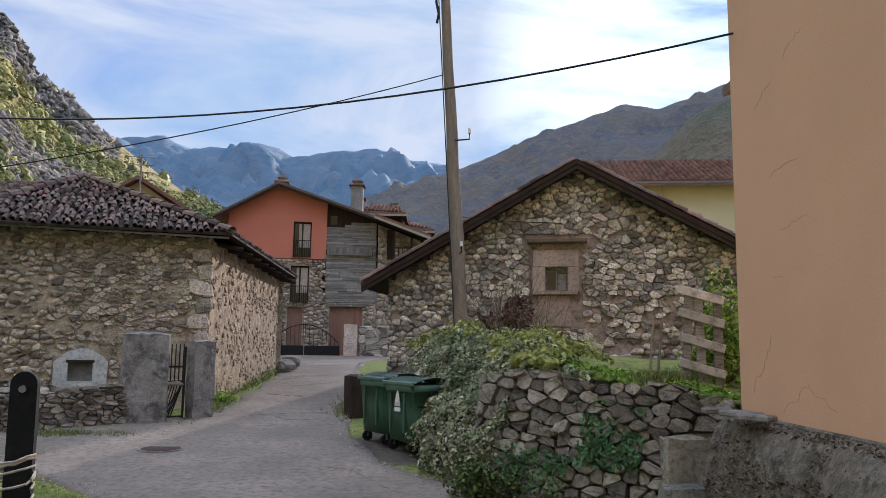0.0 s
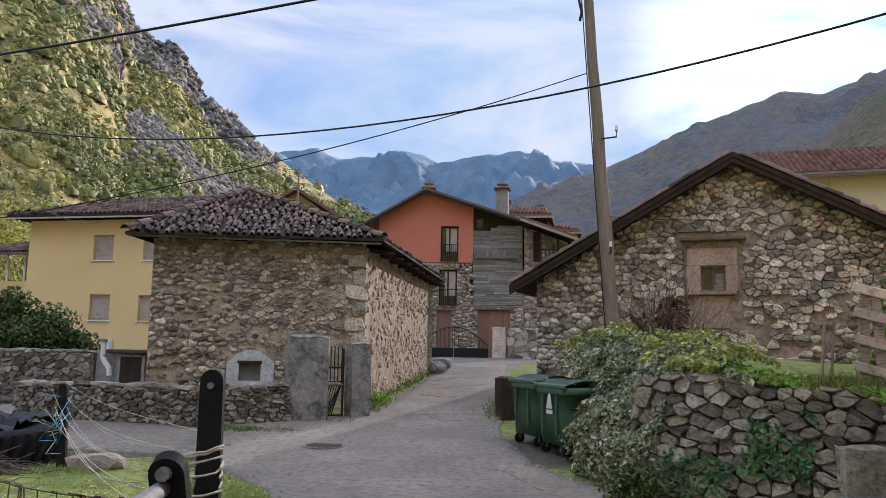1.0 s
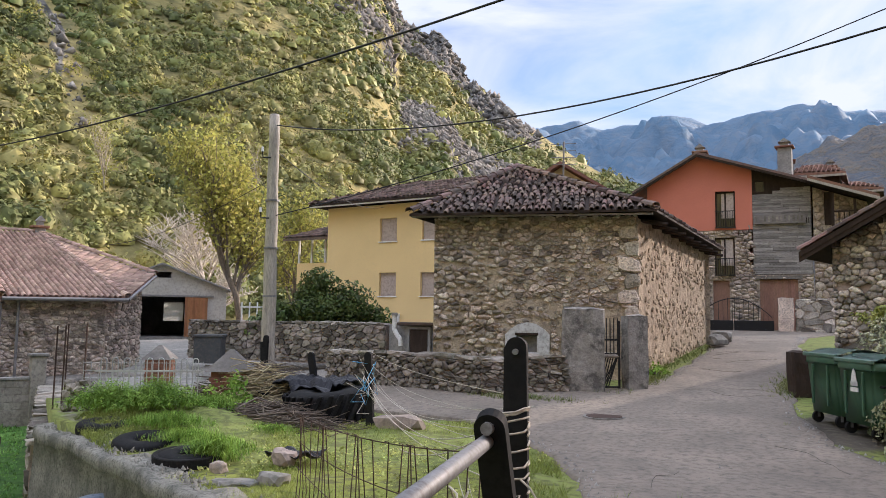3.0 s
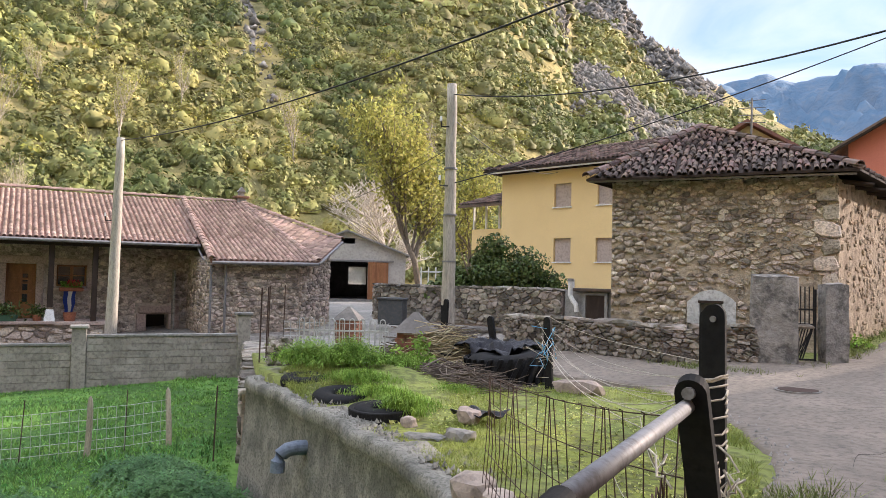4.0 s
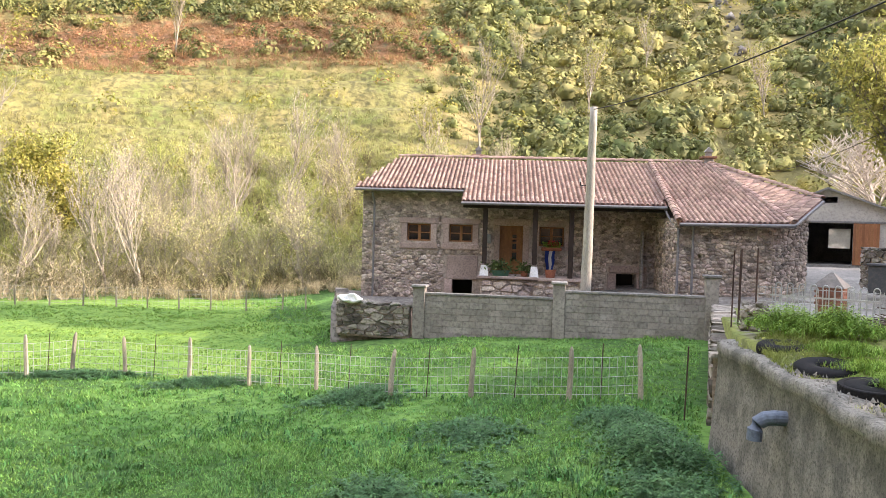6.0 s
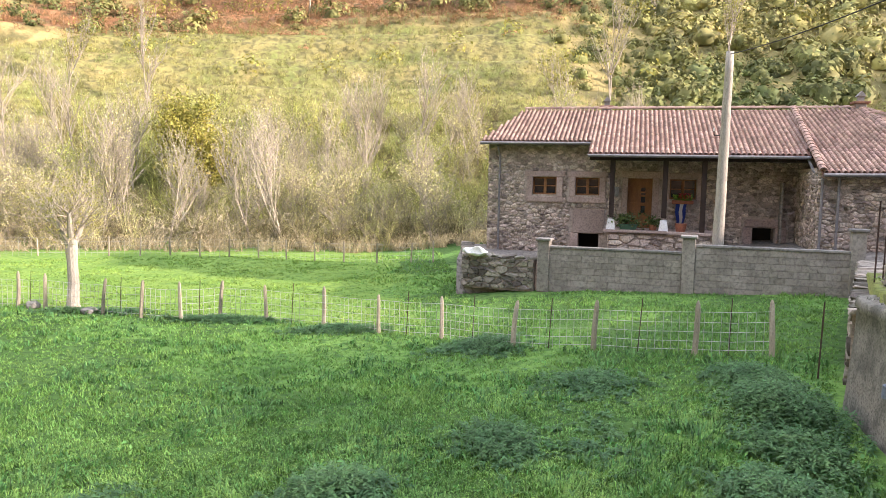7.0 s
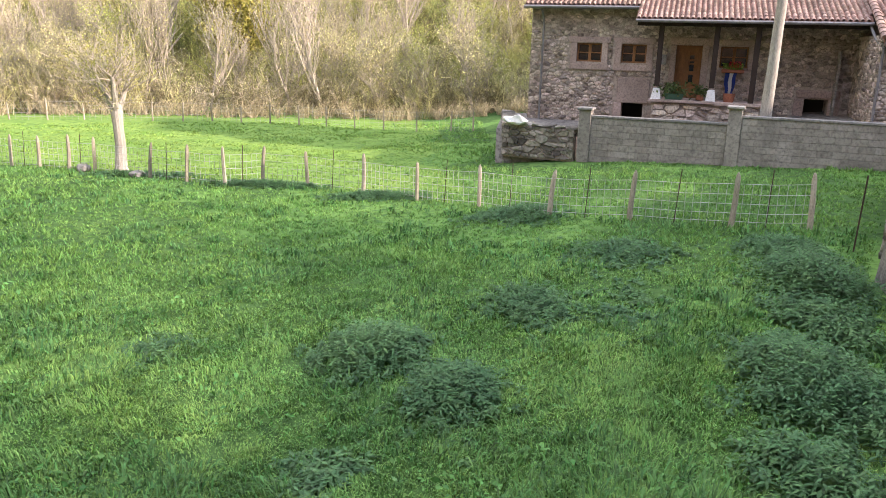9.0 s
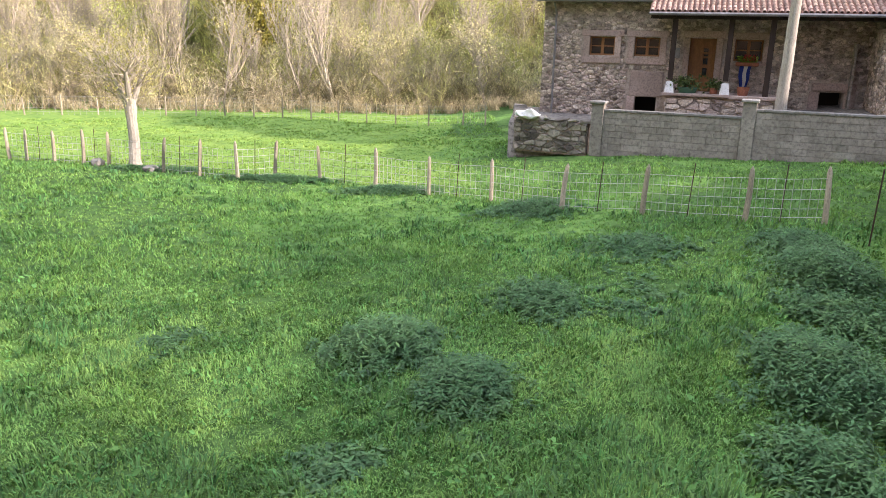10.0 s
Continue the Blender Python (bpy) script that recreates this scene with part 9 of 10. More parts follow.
# ---------------------------------------------------------------- trees


def tree_arrays(g, height, spread, levels, trunk_r, lean=0.0, first=0.3, kids=(7, 5, 4), up=0.35, wig=0.12, thick=0.004):
    """Branch tubes of a bare tree and the places of its twig ends."""
    V, F, tips = [], [], []
    o = 0

    def grow(p, d, L, r, lev):
        nonlocal o
        n = 4 if lev == 0 else 3
        pts, q, dd = [p], p, d
        for i in range(n):
            dd = (dd + Vector((g.gauss(0, wig), g.gauss(0, wig), g.gauss(0.03, wig * 0.6)))).normalized()
            q = q + dd * (L / n)
            pts.append(q)
        rad = [r * (1 - 0.75 * i / n) + thick for i in range(n + 1)]
        v, f = tube_arrays(pts, rad, 7 if lev == 0 else (4 if lev == 1 else 3))
        V.extend(tuple(x) for x in v)
        F.extend(tuple(o + i for i in k) for k in f)
        o += len(v)
        if lev >= levels:
            tips.extend(pts[1:])
            return
        for i in range(kids[lev]):
            t = first + (1 - first) * (i + g.random()) / kids[lev] if lev == 0 else 0.25 + 0.75 * (i + g.random()) / kids[lev]
            k = min(int(t * n), n - 1)
            b = pts[k].lerp(pts[k + 1], t * n - k)
            a = g.uniform(0, 2 * math.pi)
            side = Vector((math.cos(a), math.sin(a), 0)) * spread
            nd = (dd * 0.45 + side + Vector((0, 0, up))).normalized()
            grow(b, nd, L * g.uniform(0.4, 0.62) * (1.15 - 0.4 * t if lev == 0 else 1), max(0.006, rad[k] * 0.55), lev + 1)
    grow(Vector((0, 0, 0)), Vector((lean, lean * 0.4, 1)).normalized(), height, trunk_r, 0)
    return V, F, tips


def tree(name, x, y, z, label, seed, height, spread, levels, trunk_r, leaves, leaf_size, leaf_mat, bark=BARK, group="", scatter=0.35, **kw):
    g = random.Random(seed)
    t = thing(name, x, y, z, 0, label, "tree", group)
    V, F, tips = tree_arrays(g, height, spread, levels, trunk_r, **kw)
    np_mesh("trunk", V, F, bark, t, smooth=True)
    if leaves:
        r = np.random.default_rng(seed)
        T = np.array([tuple(p) for p in tips])
        P = T[r.integers(0, len(T), leaves)] + r.normal(size=(leaves, 3)) * scatter
        np_mesh("crown", *leaf_arrays(P, np.full(leaves, leaf_size), r, 0.3), leaf_mat, t, "sparse autumn leaves", kind="stuff")
    return t


tree("shed_tree", -35.4, 36.2, 0.6, "tall olive-yellow autumn tree beside the shed", 5, 9.4, 0.46, 2, 0.24, 10500, 0.15, TREE_LEAF, first=0.22, kids=(24, 8), scatter=0.45, up=0.5)
tree("plum_tree", -33.0, 38.5, 0.6, "smaller yellowing tree beside the shed", 6, 6.2, 0.55, 2, 0.16, 4200, 0.12, TREE_LEAF, first=0.2, kids=(12, 7), scatter=0.45)
lone = thing("lone_tree", -24.7, -9.95, -2.68, 0, "pollarded field tree with a thick pale trunk and thin bare branches", "tree")
part("trunk", np_tube_bm_taper([Vector((0, 0, 0)), Vector((0.02, 0, 0.25)), Vector((0.0, 0.03, 0.9)), Vector((0.05, 0.02, 1.6)), Vector((0.03, 0, 2.0)), Vector((0.03, 0, 2.3))], [0.28, 0.205, 0.175, 0.165, 0.2, 0.16], 12), POLE_WOOD, lone, "thick pale trunk swollen where it forks")
for k, (a, t, r) in enumerate(((0.3, 0.6, 0.13), (2.2, 0.45, 0.12), (3.6, 0.7, 0.11), (5.1, 0.5, 0.12))):
    d = Vector((math.cos(a) * t, math.sin(a) * t, 0.8))
    part("limb", np_tube_bm_taper([Vector((0.03, 0, 2.0)), Vector((0.03, 0, 2.1)) + d * 0.5, Vector((0.03, 0, 2.1)) + d * 1.1 + Vector((0, 0, 0.2))], [r, r * 0.75, r * 0.4], 8), POLE_WOOD, lone)
gl_ = random.Random(12)
tb = Tubes()
tips = []
ends = [Vector((0.03, 0, 2.1)) + Vector((math.cos(a) * t, math.sin(a) * t, 0.8)) * 1.1 + Vector((0, 0, 0.2)) for a, t in ((0.3, 0.6), (2.2, 0.45), (3.6, 0.7), (5.1, 0.5))]
for i in range(70):
    p = gl_.choice(ends).lerp(Vector((0.03, 0, 2.15)), gl_.random() ** 1.5)
    a = gl_.uniform(0, 6.28)
    d = (Vector((math.cos(a), math.sin(a), gl_.uniform(-0.1, 1.0))) + (p - Vector((0.03, 0, 2.0))) * 0.6).normalized()
    pts = [p]
    L = gl_.uniform(0.7, 1.7)
    for k in range(4):
        d = (d + Vector((gl_.gauss(0, 0.28), gl_.gauss(0, 0.28), gl_.gauss(0.14, 0.2)))).normalized()
        pts.append(pts[-1] + d * L / 4)
    tb.add(pts, [0.024, 0.018, 0.013, 0.009, 0.004], 4)
    for k in range(10):
        j = gl_.randrange(1, 5)
        q = pts[j]
        f = q + (d + Vector((gl_.gauss(0, 0.7), gl_.gauss(0, 0.7), gl_.gauss(0.2, 0.5)))).normalized() * gl_.uniform(0.25, 0.7)
        tb.add([q, q.lerp(f, 0.5) + Vector((0, 0, 0.04)), f], [0.008, 0.006, 0.003], 3)
        tips += [f, q.lerp(f, 0.6)]
tb.make("branch_tangle", TWIG, lone, kind="stuff")
r_ = np.random.default_rng(5)
T = np.array([tuple(p) for p in tips])
P = T[r_.integers(0, len(T), 4200)] + r_.normal(size=(4200, 3)) * 0.12
np_mesh("crown", *leaf_arrays(P, np.full(4200, 0.032), r_), TREE_LEAF, lone, "sparse olive leaves", kind="stuff")


def on_hill(az, u):
    """A point of the hillside: azimuth in degrees and the share of the way to the ridge."""
    i = np.clip(np.searchsorted(ha, az), 1, len(ha) - 1)
    j = np.clip(np.searchsorted(hu, u) - 1, 0, len(hu) - 2)
    fj = (np.asarray(u) - hu[j]) / (hu[j + 1] - hu[j])
    fi = (np.asarray(az) - ha[i - 1]) / (ha[i] - ha[i - 1])
    out = []
    for G in (HXX, HYY, HZ):
        out.append((G[j, i - 1] * (1 - fj) + G[j + 1, i - 1] * fj) * (1 - fi) + (G[j, i] * (1 - fj) + G[j + 1, i] * fj) * fi)
    return np.stack(out, -1)


# riverside woodland: four bare kinds, copied along the foot of the slope
kinds = []
for k in range(5):
    kinds.append(tree("riverside_tree", -200, -200 - 8 * k, -3, ("slender bare riverside tree with pale twigs", "riverside tree thinly hung with olive leaves", "many-stemmed bare riverside tree")[k % 3], 40 + k, (8.6, 7.0, 8.0, 5.6, 9.4)[k], (0.45, 0.7, 0.6, 0.8, 0.5)[k], 3, (0.12, 0.11, 0.10, 0.10, 0.13)[k], (400, 1700, 1000, 1900, 600)[k], 0.09, LIME_LEAF if k == 1 else RIVER_LEAF, TWIG, "riverside trees", 0.3, first=0.12, kids=(13, 6, 3), up=(0.7, 0.4, 0.5, 0.3, 0.6)[k], thick=0.006))
rng = random.Random(77)
placed = 0
for i in range(125):
    az = rng.uniform(70, 126)
    d = rng.uniform(0, 1) ** 1.3 * 16
    base = np.interp(az, [62, 80, 100, 126], [52, 46.5, 48.5, 52])
    r = base + d
    x, y = -math.sin(radians(az)) * r, math.cos(radians(az)) * r
    if y > 5 and x > -44:
        continue
    zf = max(float(field_z(x, y)), -5)
    u0 = (r - (np.interp(az, [62, 80, 100, 125], [62, 56, 58, 62]) - 4)) / (330 - 54) / 1.25
    z = float(on_hill(np.array([az]), np.array([u0]))[0][2]) if u0 > 0.003 else zf
    m = pose(x, y, max(z, zf - 0.05) - 0.05, 0, 0, rng.uniform(0, 360)) @ Matrix.Scale(rng.uniform(0.4, 0.74), 4)
    if placed < 5:
        kinds[placed].matrix_basis = m
    else:
        c = copy_thing(kinds[i % 5], m)
        c.scale = m.to_scale()
    placed += 1

# undergrowth at the wood's edge and scrub over the hillside, too many to count


def clumps(P, R, per, mat, name, label, seed, flat=0.8, leaf=0.5, core=0.0):
    """Bushes: tufts of leaves over lumpy outlines."""
    g = np.random.default_rng(seed)
    n = len(P)
    sx = g.uniform(0.8, 1.3, (n, 1, 1)) * np.array([1, 0, 0]) + g.uniform(0.8, 1.3, (n, 1, 1)) * np.array([0, 1, 0]) + g.uniform(0.75, 1.15, (n, 1, 1)) * np.array([0, 0, flat])
    ph = g.uniform(0, 6, (n, 1, 3))

    def lumpy(d):
        return 1 + 0.24 * np.sin(d[..., :1] * 5 + ph[..., :1]) * np.cos(d[..., 1:2] * 4.3 + ph[..., 1:2]) + 0.12 * np.sin(d[..., 2:] * 7 + d[..., :1] * 6 + ph[..., 2:])
    d = g.normal(size=(n, per, 3))
    d[..., 2] = np.abs(d[..., 2]) * 1.1 - 0.15
    d /= np.linalg.norm(d, axis=-1)[..., None]
    Q = P[:, None, :] + d * R[:, None, None] * sx * lumpy(d) * g.uniform(0.84, 1.16, (n, per, 1))
    V, F = leaf_arrays(Q.reshape(-1, 3), np.repeat(R * leaf, per), g, 0.0, d.reshape(-1, 3) * 3.0)
    if core:
        # the dense inside of each bush
        na, nb = 8, 4
        aa, bb = np.meshgrid(np.arange(na) * 2 * np.pi / na, np.linspace(-0.3, 1.4, nb))
        e = np.stack([np.cos(bb) * np.cos(aa), np.cos(bb) * np.sin(aa), np.sin(bb)], -1).reshape(1, -1, 3)
        C = P[:, None, :] + e * R[:, None, None] * sx * lumpy(e) * core * g.uniform(0.80, 1.10, (n, na * nb, 1))
        i, j = np.meshgrid(np.arange(na), np.arange(nb - 1))
        q = np.stack([j * na + i, j * na + (i + 1) % na, (j + 1) * na + (i + 1) % na, (j + 1) * na + i], -1).reshape(-1, 4)
        q = np.concatenate([q[:, [0, 1, 2]], q[:, [0, 2, 3]]])
        V, F = join([(V, F), (C.reshape(-1, 3), (np.arange(n)[:, None, None] * na * nb + q[None]).reshape(-1, 3))])
    return tagged(np_mesh(name, V, F, mat), label, "scrub", kind="stuff")


def twigs(P, R, mat, name, label, seed, stems=16, side=7):
    """Brushy bushes: thin stems fanning up from one foot, each with side twigs that carry a few small leaves."""
    g = np.random.default_rng(seed)
    n = len(P)
    m = n * stems
    base = np.repeat(P, stems, 0) + g.normal(size=(m, 3)) * [0.12, 0.12, 0.0]
    RR = np.repeat(R, stems)
    d = g.normal(size=(m, 3)) * [0.45, 0.45, 0.15] + [0, 0, 1.0]
    tip = base + d * (RR * g.uniform(0.8, 1.7, m))[:, None]

    def slivers(A, B, w):
        across = np.cross(B - A, g.normal(size=A.shape))
        across *= (w / (np.linalg.norm(across, axis=1) + 1e-9))[:, None]
        return np.stack([A - across, A + across, B], 1).reshape(-1, 3)
    V = [slivers(base, tip, np.full(m, 0.022))]
    k = g.uniform(0.25, 1.0, (m * side, 1))
    A = np.repeat(base, side, 0) * (1 - k) + np.repeat(tip, side, 0) * k
    e = np.repeat(d, side, 0) * 0.5 + g.normal(size=(m * side, 3)) * 0.6
    B = A + e * (np.repeat(RR, side) * g.uniform(0.2, 0.5, m * side))[:, None]
    V.append(slivers(A, B, np.full(m * side, 0.017)))
    V = np.concatenate(V)
    L = leaf_arrays(B + g.normal(size=B.shape) * 0.06, np.full(len(B), 0.046), g, 0.3)
    return tagged(np_mesh(name, *join([(V, np.arange(len(V)).reshape(-1, 3)), L]), mat), label, "scrub", kind="stuff")


def rocks(P, R, name, label, seed):
    """Angular broken stones lying on a slope."""
    g = np.random.default_rng(seed)
    n = len(P)
    o = np.array([(1, 0, 0), (-1, 0, 0), (0, 1, 0), (0, -1, 0), (0, 0, 1), (0, 0, -1)], float)
    q = o[None] * g.uniform(0.6, 1.3, (n, 6, 1)) + g.normal(size=(n, 6, 3)) * 0.22
    V = (P[:, None, :] + q * R[:, None, None]).reshape(-1, 3)
    f = np.array([(0, 2, 4), (2, 1, 4), (1, 3, 4), (3, 0, 4), (2, 0, 5), (1, 2, 5), (3, 1, 5), (0, 3, 5)])
    F = (np.arange(n)[:, None, None] * 6 + f[None]).reshape(-1, 3)
    return tagged(np_mesh(name, V, F, HILL_ROCK), label, "rocks", kind="stuff")


g = np.random.default_rng(87)
n = 3600
az, u = g.uniform(22.5, 33.5, n), 0.335 + 0.05 * g.normal(size=n) * 0.8
rocks(on_hill(az, u), 0.35 + 0.9 * g.random(n) ** 2.5, "scree_stones", "grey broken stones of the scree below the cliff", 1)
n = 2600
az, u = g.uniform(23, 35, n), g.uniform(0.6, 0.82, n)
rocks(on_hill(az, u) + g.normal(size=(n, 3)) * 0.3 - [0, 0, 0.4], 0.5 + 1.7 * g.random(n) ** 1.8, "cliff_rocks", "jagged grey rock of the cliff along the ridge", 2)
n = 1100
az, u = g.uniform(34, 43.5, n), 0.45 + 0.045 * g.normal(size=n)
rocks(on_hill(az, u) - [0, 0, 0.5], 0.5 + 1.8 * g.random(n) ** 1.6, "outcrop_rocks", "brown-grey rock outcrop high on the slope", 3)
n = 260
u = g.uniform(0.1, 0.6, n)
rocks(on_hill(60.0 + 22 * (u - 0.3) + 0.6 * g.normal(size=n), u), 0.3 + 0.8 * g.random(n) ** 2, "gully_stones", "pale stones in a gully of the slope", 4)
# tussocks of pale grass on the sloping meadow
n = 5200
az, u = g.uniform(73, 125, n), g.uniform(0.012, 0.11, n)
P = on_hill(az, u)
P = P[wave(P[:, 0], P[:, 1], 0.25, 3) > -0.35]
twigs(P, 0.25 + 0.3 * g.random(len(P)), TUSSOCK, "meadow_tussocks", "yellowing grass tussocks on the sloping meadow", 6, 7, 1)
g = np.random.default_rng(88)
NS = 13500
az = g.uniform(14, 78, NS)
u = g.uniform(0.015, 0.80, NS) ** 1.15
keep = np.ones(len(az), bool)
cl = (np.abs(u - 0.335) < 0.05 + 0.012 * g.normal(size=len(az))) & (az < 33.5) & (az > 22)
cl |= (np.abs(u - 0.45) < 0.06) & (az > 33.5) & (az < 43) & (g.random(len(az)) < 0.75)
sc2 = (np.abs(az - 60.0 - 22 * (u - 0.3)) < 0.9) & (u > 0.1)
cf = (az < 36) & (az > 18) & (u > 0.58)
edge = (az > 74 + 8 * g.normal(size=len(az)) * 0.4) & (u < 0.15 + 0.02 * g.normal(size=len(az)))
gap = (wave(az * 3.0, u * 300, 0.35, 2) + wave(az * 3.0, u * 300, 0.9, 5) > 0.8)
keep &= ~(cl | gap | sc2 | (cf & (g.random(len(az)) < 0.92)) | edge)
P = on_hill(az[keep], u[keep])
R = (0.82 + 1.25 * g.random(keep.sum()) ** 2.2) * (0.8 + 1.0 * u[keep])
P[:, 2] -= 0.15
near = u[keep] < 0.2
clumps(P[near], R[near] * 1.1, 66, SCRUB, "hillside_scrub", "dense olive scrub and holm oak low on the hillside", 3, 1.1, 0.17, 0.72)
clumps(P[~near], R[~near] * 1.1, 15, SCRUB, "upper_hillside_scrub", "dense olive scrub and holm oak high on the hillside", 9, 1.05, 0.26, 0.7)
az = g.uniform(76, 150, 2200)
u = 0.15 + 0.5 * g.uniform(0, 1, 2200) ** 1.6
P = on_hill(az, u)
clumps(P, 0.6 + 1.1 * g.random(2200) ** 2, 46, SCRUB, "upper_scrub", "scrub above the sloping meadow", 4, 1.05, 0.24, 0.45)
az = g.uniform(69, 128, 640)
u = g.uniform(0.0, 0.05, 640)
P = on_hill(az, u)
twigs(P[:420], 0.7 + 1.1 * g.random(420), LIME_LEAF, "river_undergrowth", "pale olive undergrowth along the stream", 5)
twigs(P[420:], 0.6 + 0.9 * g.random(220), THICKET, "river_thicket", "dark leafless thicket along the stream", 15)
az = g.uniform(70, 126, 260)
r = np.interp(az, [62, 80, 100, 126], [50, 46.5, 47.5, 51]) + g.uniform(0, 4, 260)
P = np.stack([-np.sin(np.radians(az)) * r, np.cos(np.radians(az)) * r], -1)
P = np.concatenate([P, field_z(P[:, 0], P[:, 1])[:, None]], 1)
P = P[~((P[:, 1] > 4) & (P[:, 0] > -42))]
third = len(P) // 3
twigs(P[:third], 0.8 + 1.2 * g.random(third), RIVER_LEAF, "streamside_bushes", "pale olive willow bushes along the stream", 8)
twigs(P[third:2 * third], 0.8 + 1.2 * g.random(third), WILLOW, "willow_brush", "grey-brown twiggy willow brush along the stream", 18)
twigs(P[2 * third:], 0.6 + 0.8 * g.random(len(P) - 2 * third), THICKET, "stream_thicket", "dark bramble thicket along the stream", 28)
az = g.uniform(70, 126, 420)
r = np.interp(az, [62, 80, 100, 126], [49, 44.8, 46, 50]) + g.uniform(0, 2.5, 420)
P = np.stack([-np.sin(np.radians(az)) * r, np.cos(np.radians(az)) * r], -1)
P = np.concatenate([P, field_z(P[:, 0], P[:, 1])[:, None]], 1)
P = P[~((P[:, 1] > 4) & (P[:, 0] > -42))]
twigs(P, 0.3 + 0.4 * g.random(len(P)), DRY_GRASS, "dry_edge_growth", "dry pale weeds along the far fence", 6, 9, 3)
az = np.concatenate([g.uniform(76, 112, 160), g.uniform(36, 76, 420)])
u = np.concatenate([np.where(g.random(160) < 0.12, g.uniform(0.02, 0.09, 160), g.uniform(0.11, 0.3, 160)), g.uniform(0.03, 0.6, 420) ** 0.8])
P = on_hill(az, u)
clumps(P, 0.5 + 1.3 * g.random(580), 90, GOLD_LEAF, "yellow_scrub", "yellow autumn bushes dotted over the slope", 7, 1.1, 0.13)

n = 1500
az = g.uniform(75, 118, n)
u = 0.097 + 0.055 * g.random(n)
twigs(on_hill(az, u), 0.35 + 0.35 * g.random(n), BRACKEN, "bracken_fronds", "rusty standing bracken fronds above the meadow", 26, 8, 4)
az = g.uniform(76, 112, 900)
u = 0.1 + 0.045 * g.random(900) + 0.008 * g.normal(size=900)
P = on_hill(az, u)
clumps(P, 0.35 + 0.5 * g.random(900), 50, BRACKEN, "bracken", "rusty autumn bracken above the meadow", 12, 0.6, 0.16)
az, u = g.uniform(76, 118, 260), np.where(g.random(260) < 0.25, g.uniform(0.1, 0.14, 260), g.uniform(0.14, 0.19, 260))
clumps(on_hill(az, u), 0.6 + 1.2 * g.random(260), 190, SCRUB, "bracken_scrub", "green bushes standing in the bracken", 13, 1.05, 0.16, 0.45)
gt = tree("golden_tree", 0, 0, 0, "round golden autumn tree on the sloping meadow", 61, 7.0, 0.6, 2, 0.2, 13000, 0.16, GOLD_LEAF, first=0.04, kids=(22, 8), scatter=0.5, up=0.3)
q = on_hill(np.array([104.0]), np.array([0.010]))[0]
gt.matrix_basis = pose(*q, 0, 0, 30) @ Matrix.Scale(0.8, 4)
hb = [tree("hillside_birch", 0, 0, 0, "pale bare birch standing on the hillside", 70 + k, (9, 7)[k], 0.4, 2, 0.1, (250, 700)[k], 0.13, TREE_LEAF, TWIG, "birches on the hillside", 0.5, first=0.15, kids=(18, 8), up=0.7) for k in range(2)]
spots = [(62, 0.10), (66, 0.075), (68.5, 0.16), (71, 0.10), (74, 0.05), (77, 0.035), (88, 0.17), (96, 0.11), (107, 0.05), (112, 0.06), (44, 0.06), (54, 0.07), (63, 0.22), (116, 0.09)]
for i, (a, uu) in enumerate(spots):
    q = on_hill(np.array([a]), np.array([uu]))[0]
    m = pose(q[0], q[1], q[2] - 0.1, 0, 0, 40 * i) @ Matrix.Scale(0.6 + 0.4 * ((i * 37) % 10) / 10, 4)
    if i < 2:
        hb[i].matrix_basis = m
    else:
        copy_thing(hb[i % 2], m).scale = m.to_scale()
pk = tree("blossom_grey_tree", -41.5, 39.0, 0.5, "pale twiggy tree behind the shed roof", 81, 7.2, 0.95, 3, 0.2, 0, 0.1, None, PALE_TWIG, first=0.1, kids=(16, 9, 5), up=0.35, thick=0.012)

# ---------------------------------------------------------------- grass and weeds


def blades(P, h, w, g, per=4):
    n = len(P)
    B = np.repeat(P, per, 0) + np.concatenate([g.normal(size=(n * per, 2)) * np.repeat(w, per)[:, None] * 2.0, np.zeros((n * per, 1))], 1)
    a = g.uniform(0, 2 * np.pi, n * per)
    hh = np.repeat(h, per) * g.uniform(0.55, 1.25, n * per)
    ww = np.repeat(w, per)[:, None]
    s = np.stack([np.cos(a), np.sin(a), 0 * a], -1)
    lean = g.normal(size=(n * per, 2)) * 0.55
    tip = B + np.stack([lean[:, 0] * hh, lean[:, 1] * hh, hh], -1)
    V = np.stack([B - s * ww, B + s * ww, tip], 1).reshape(-1, 3)
    return V, np.arange(len(V)).reshape(-1, 3)


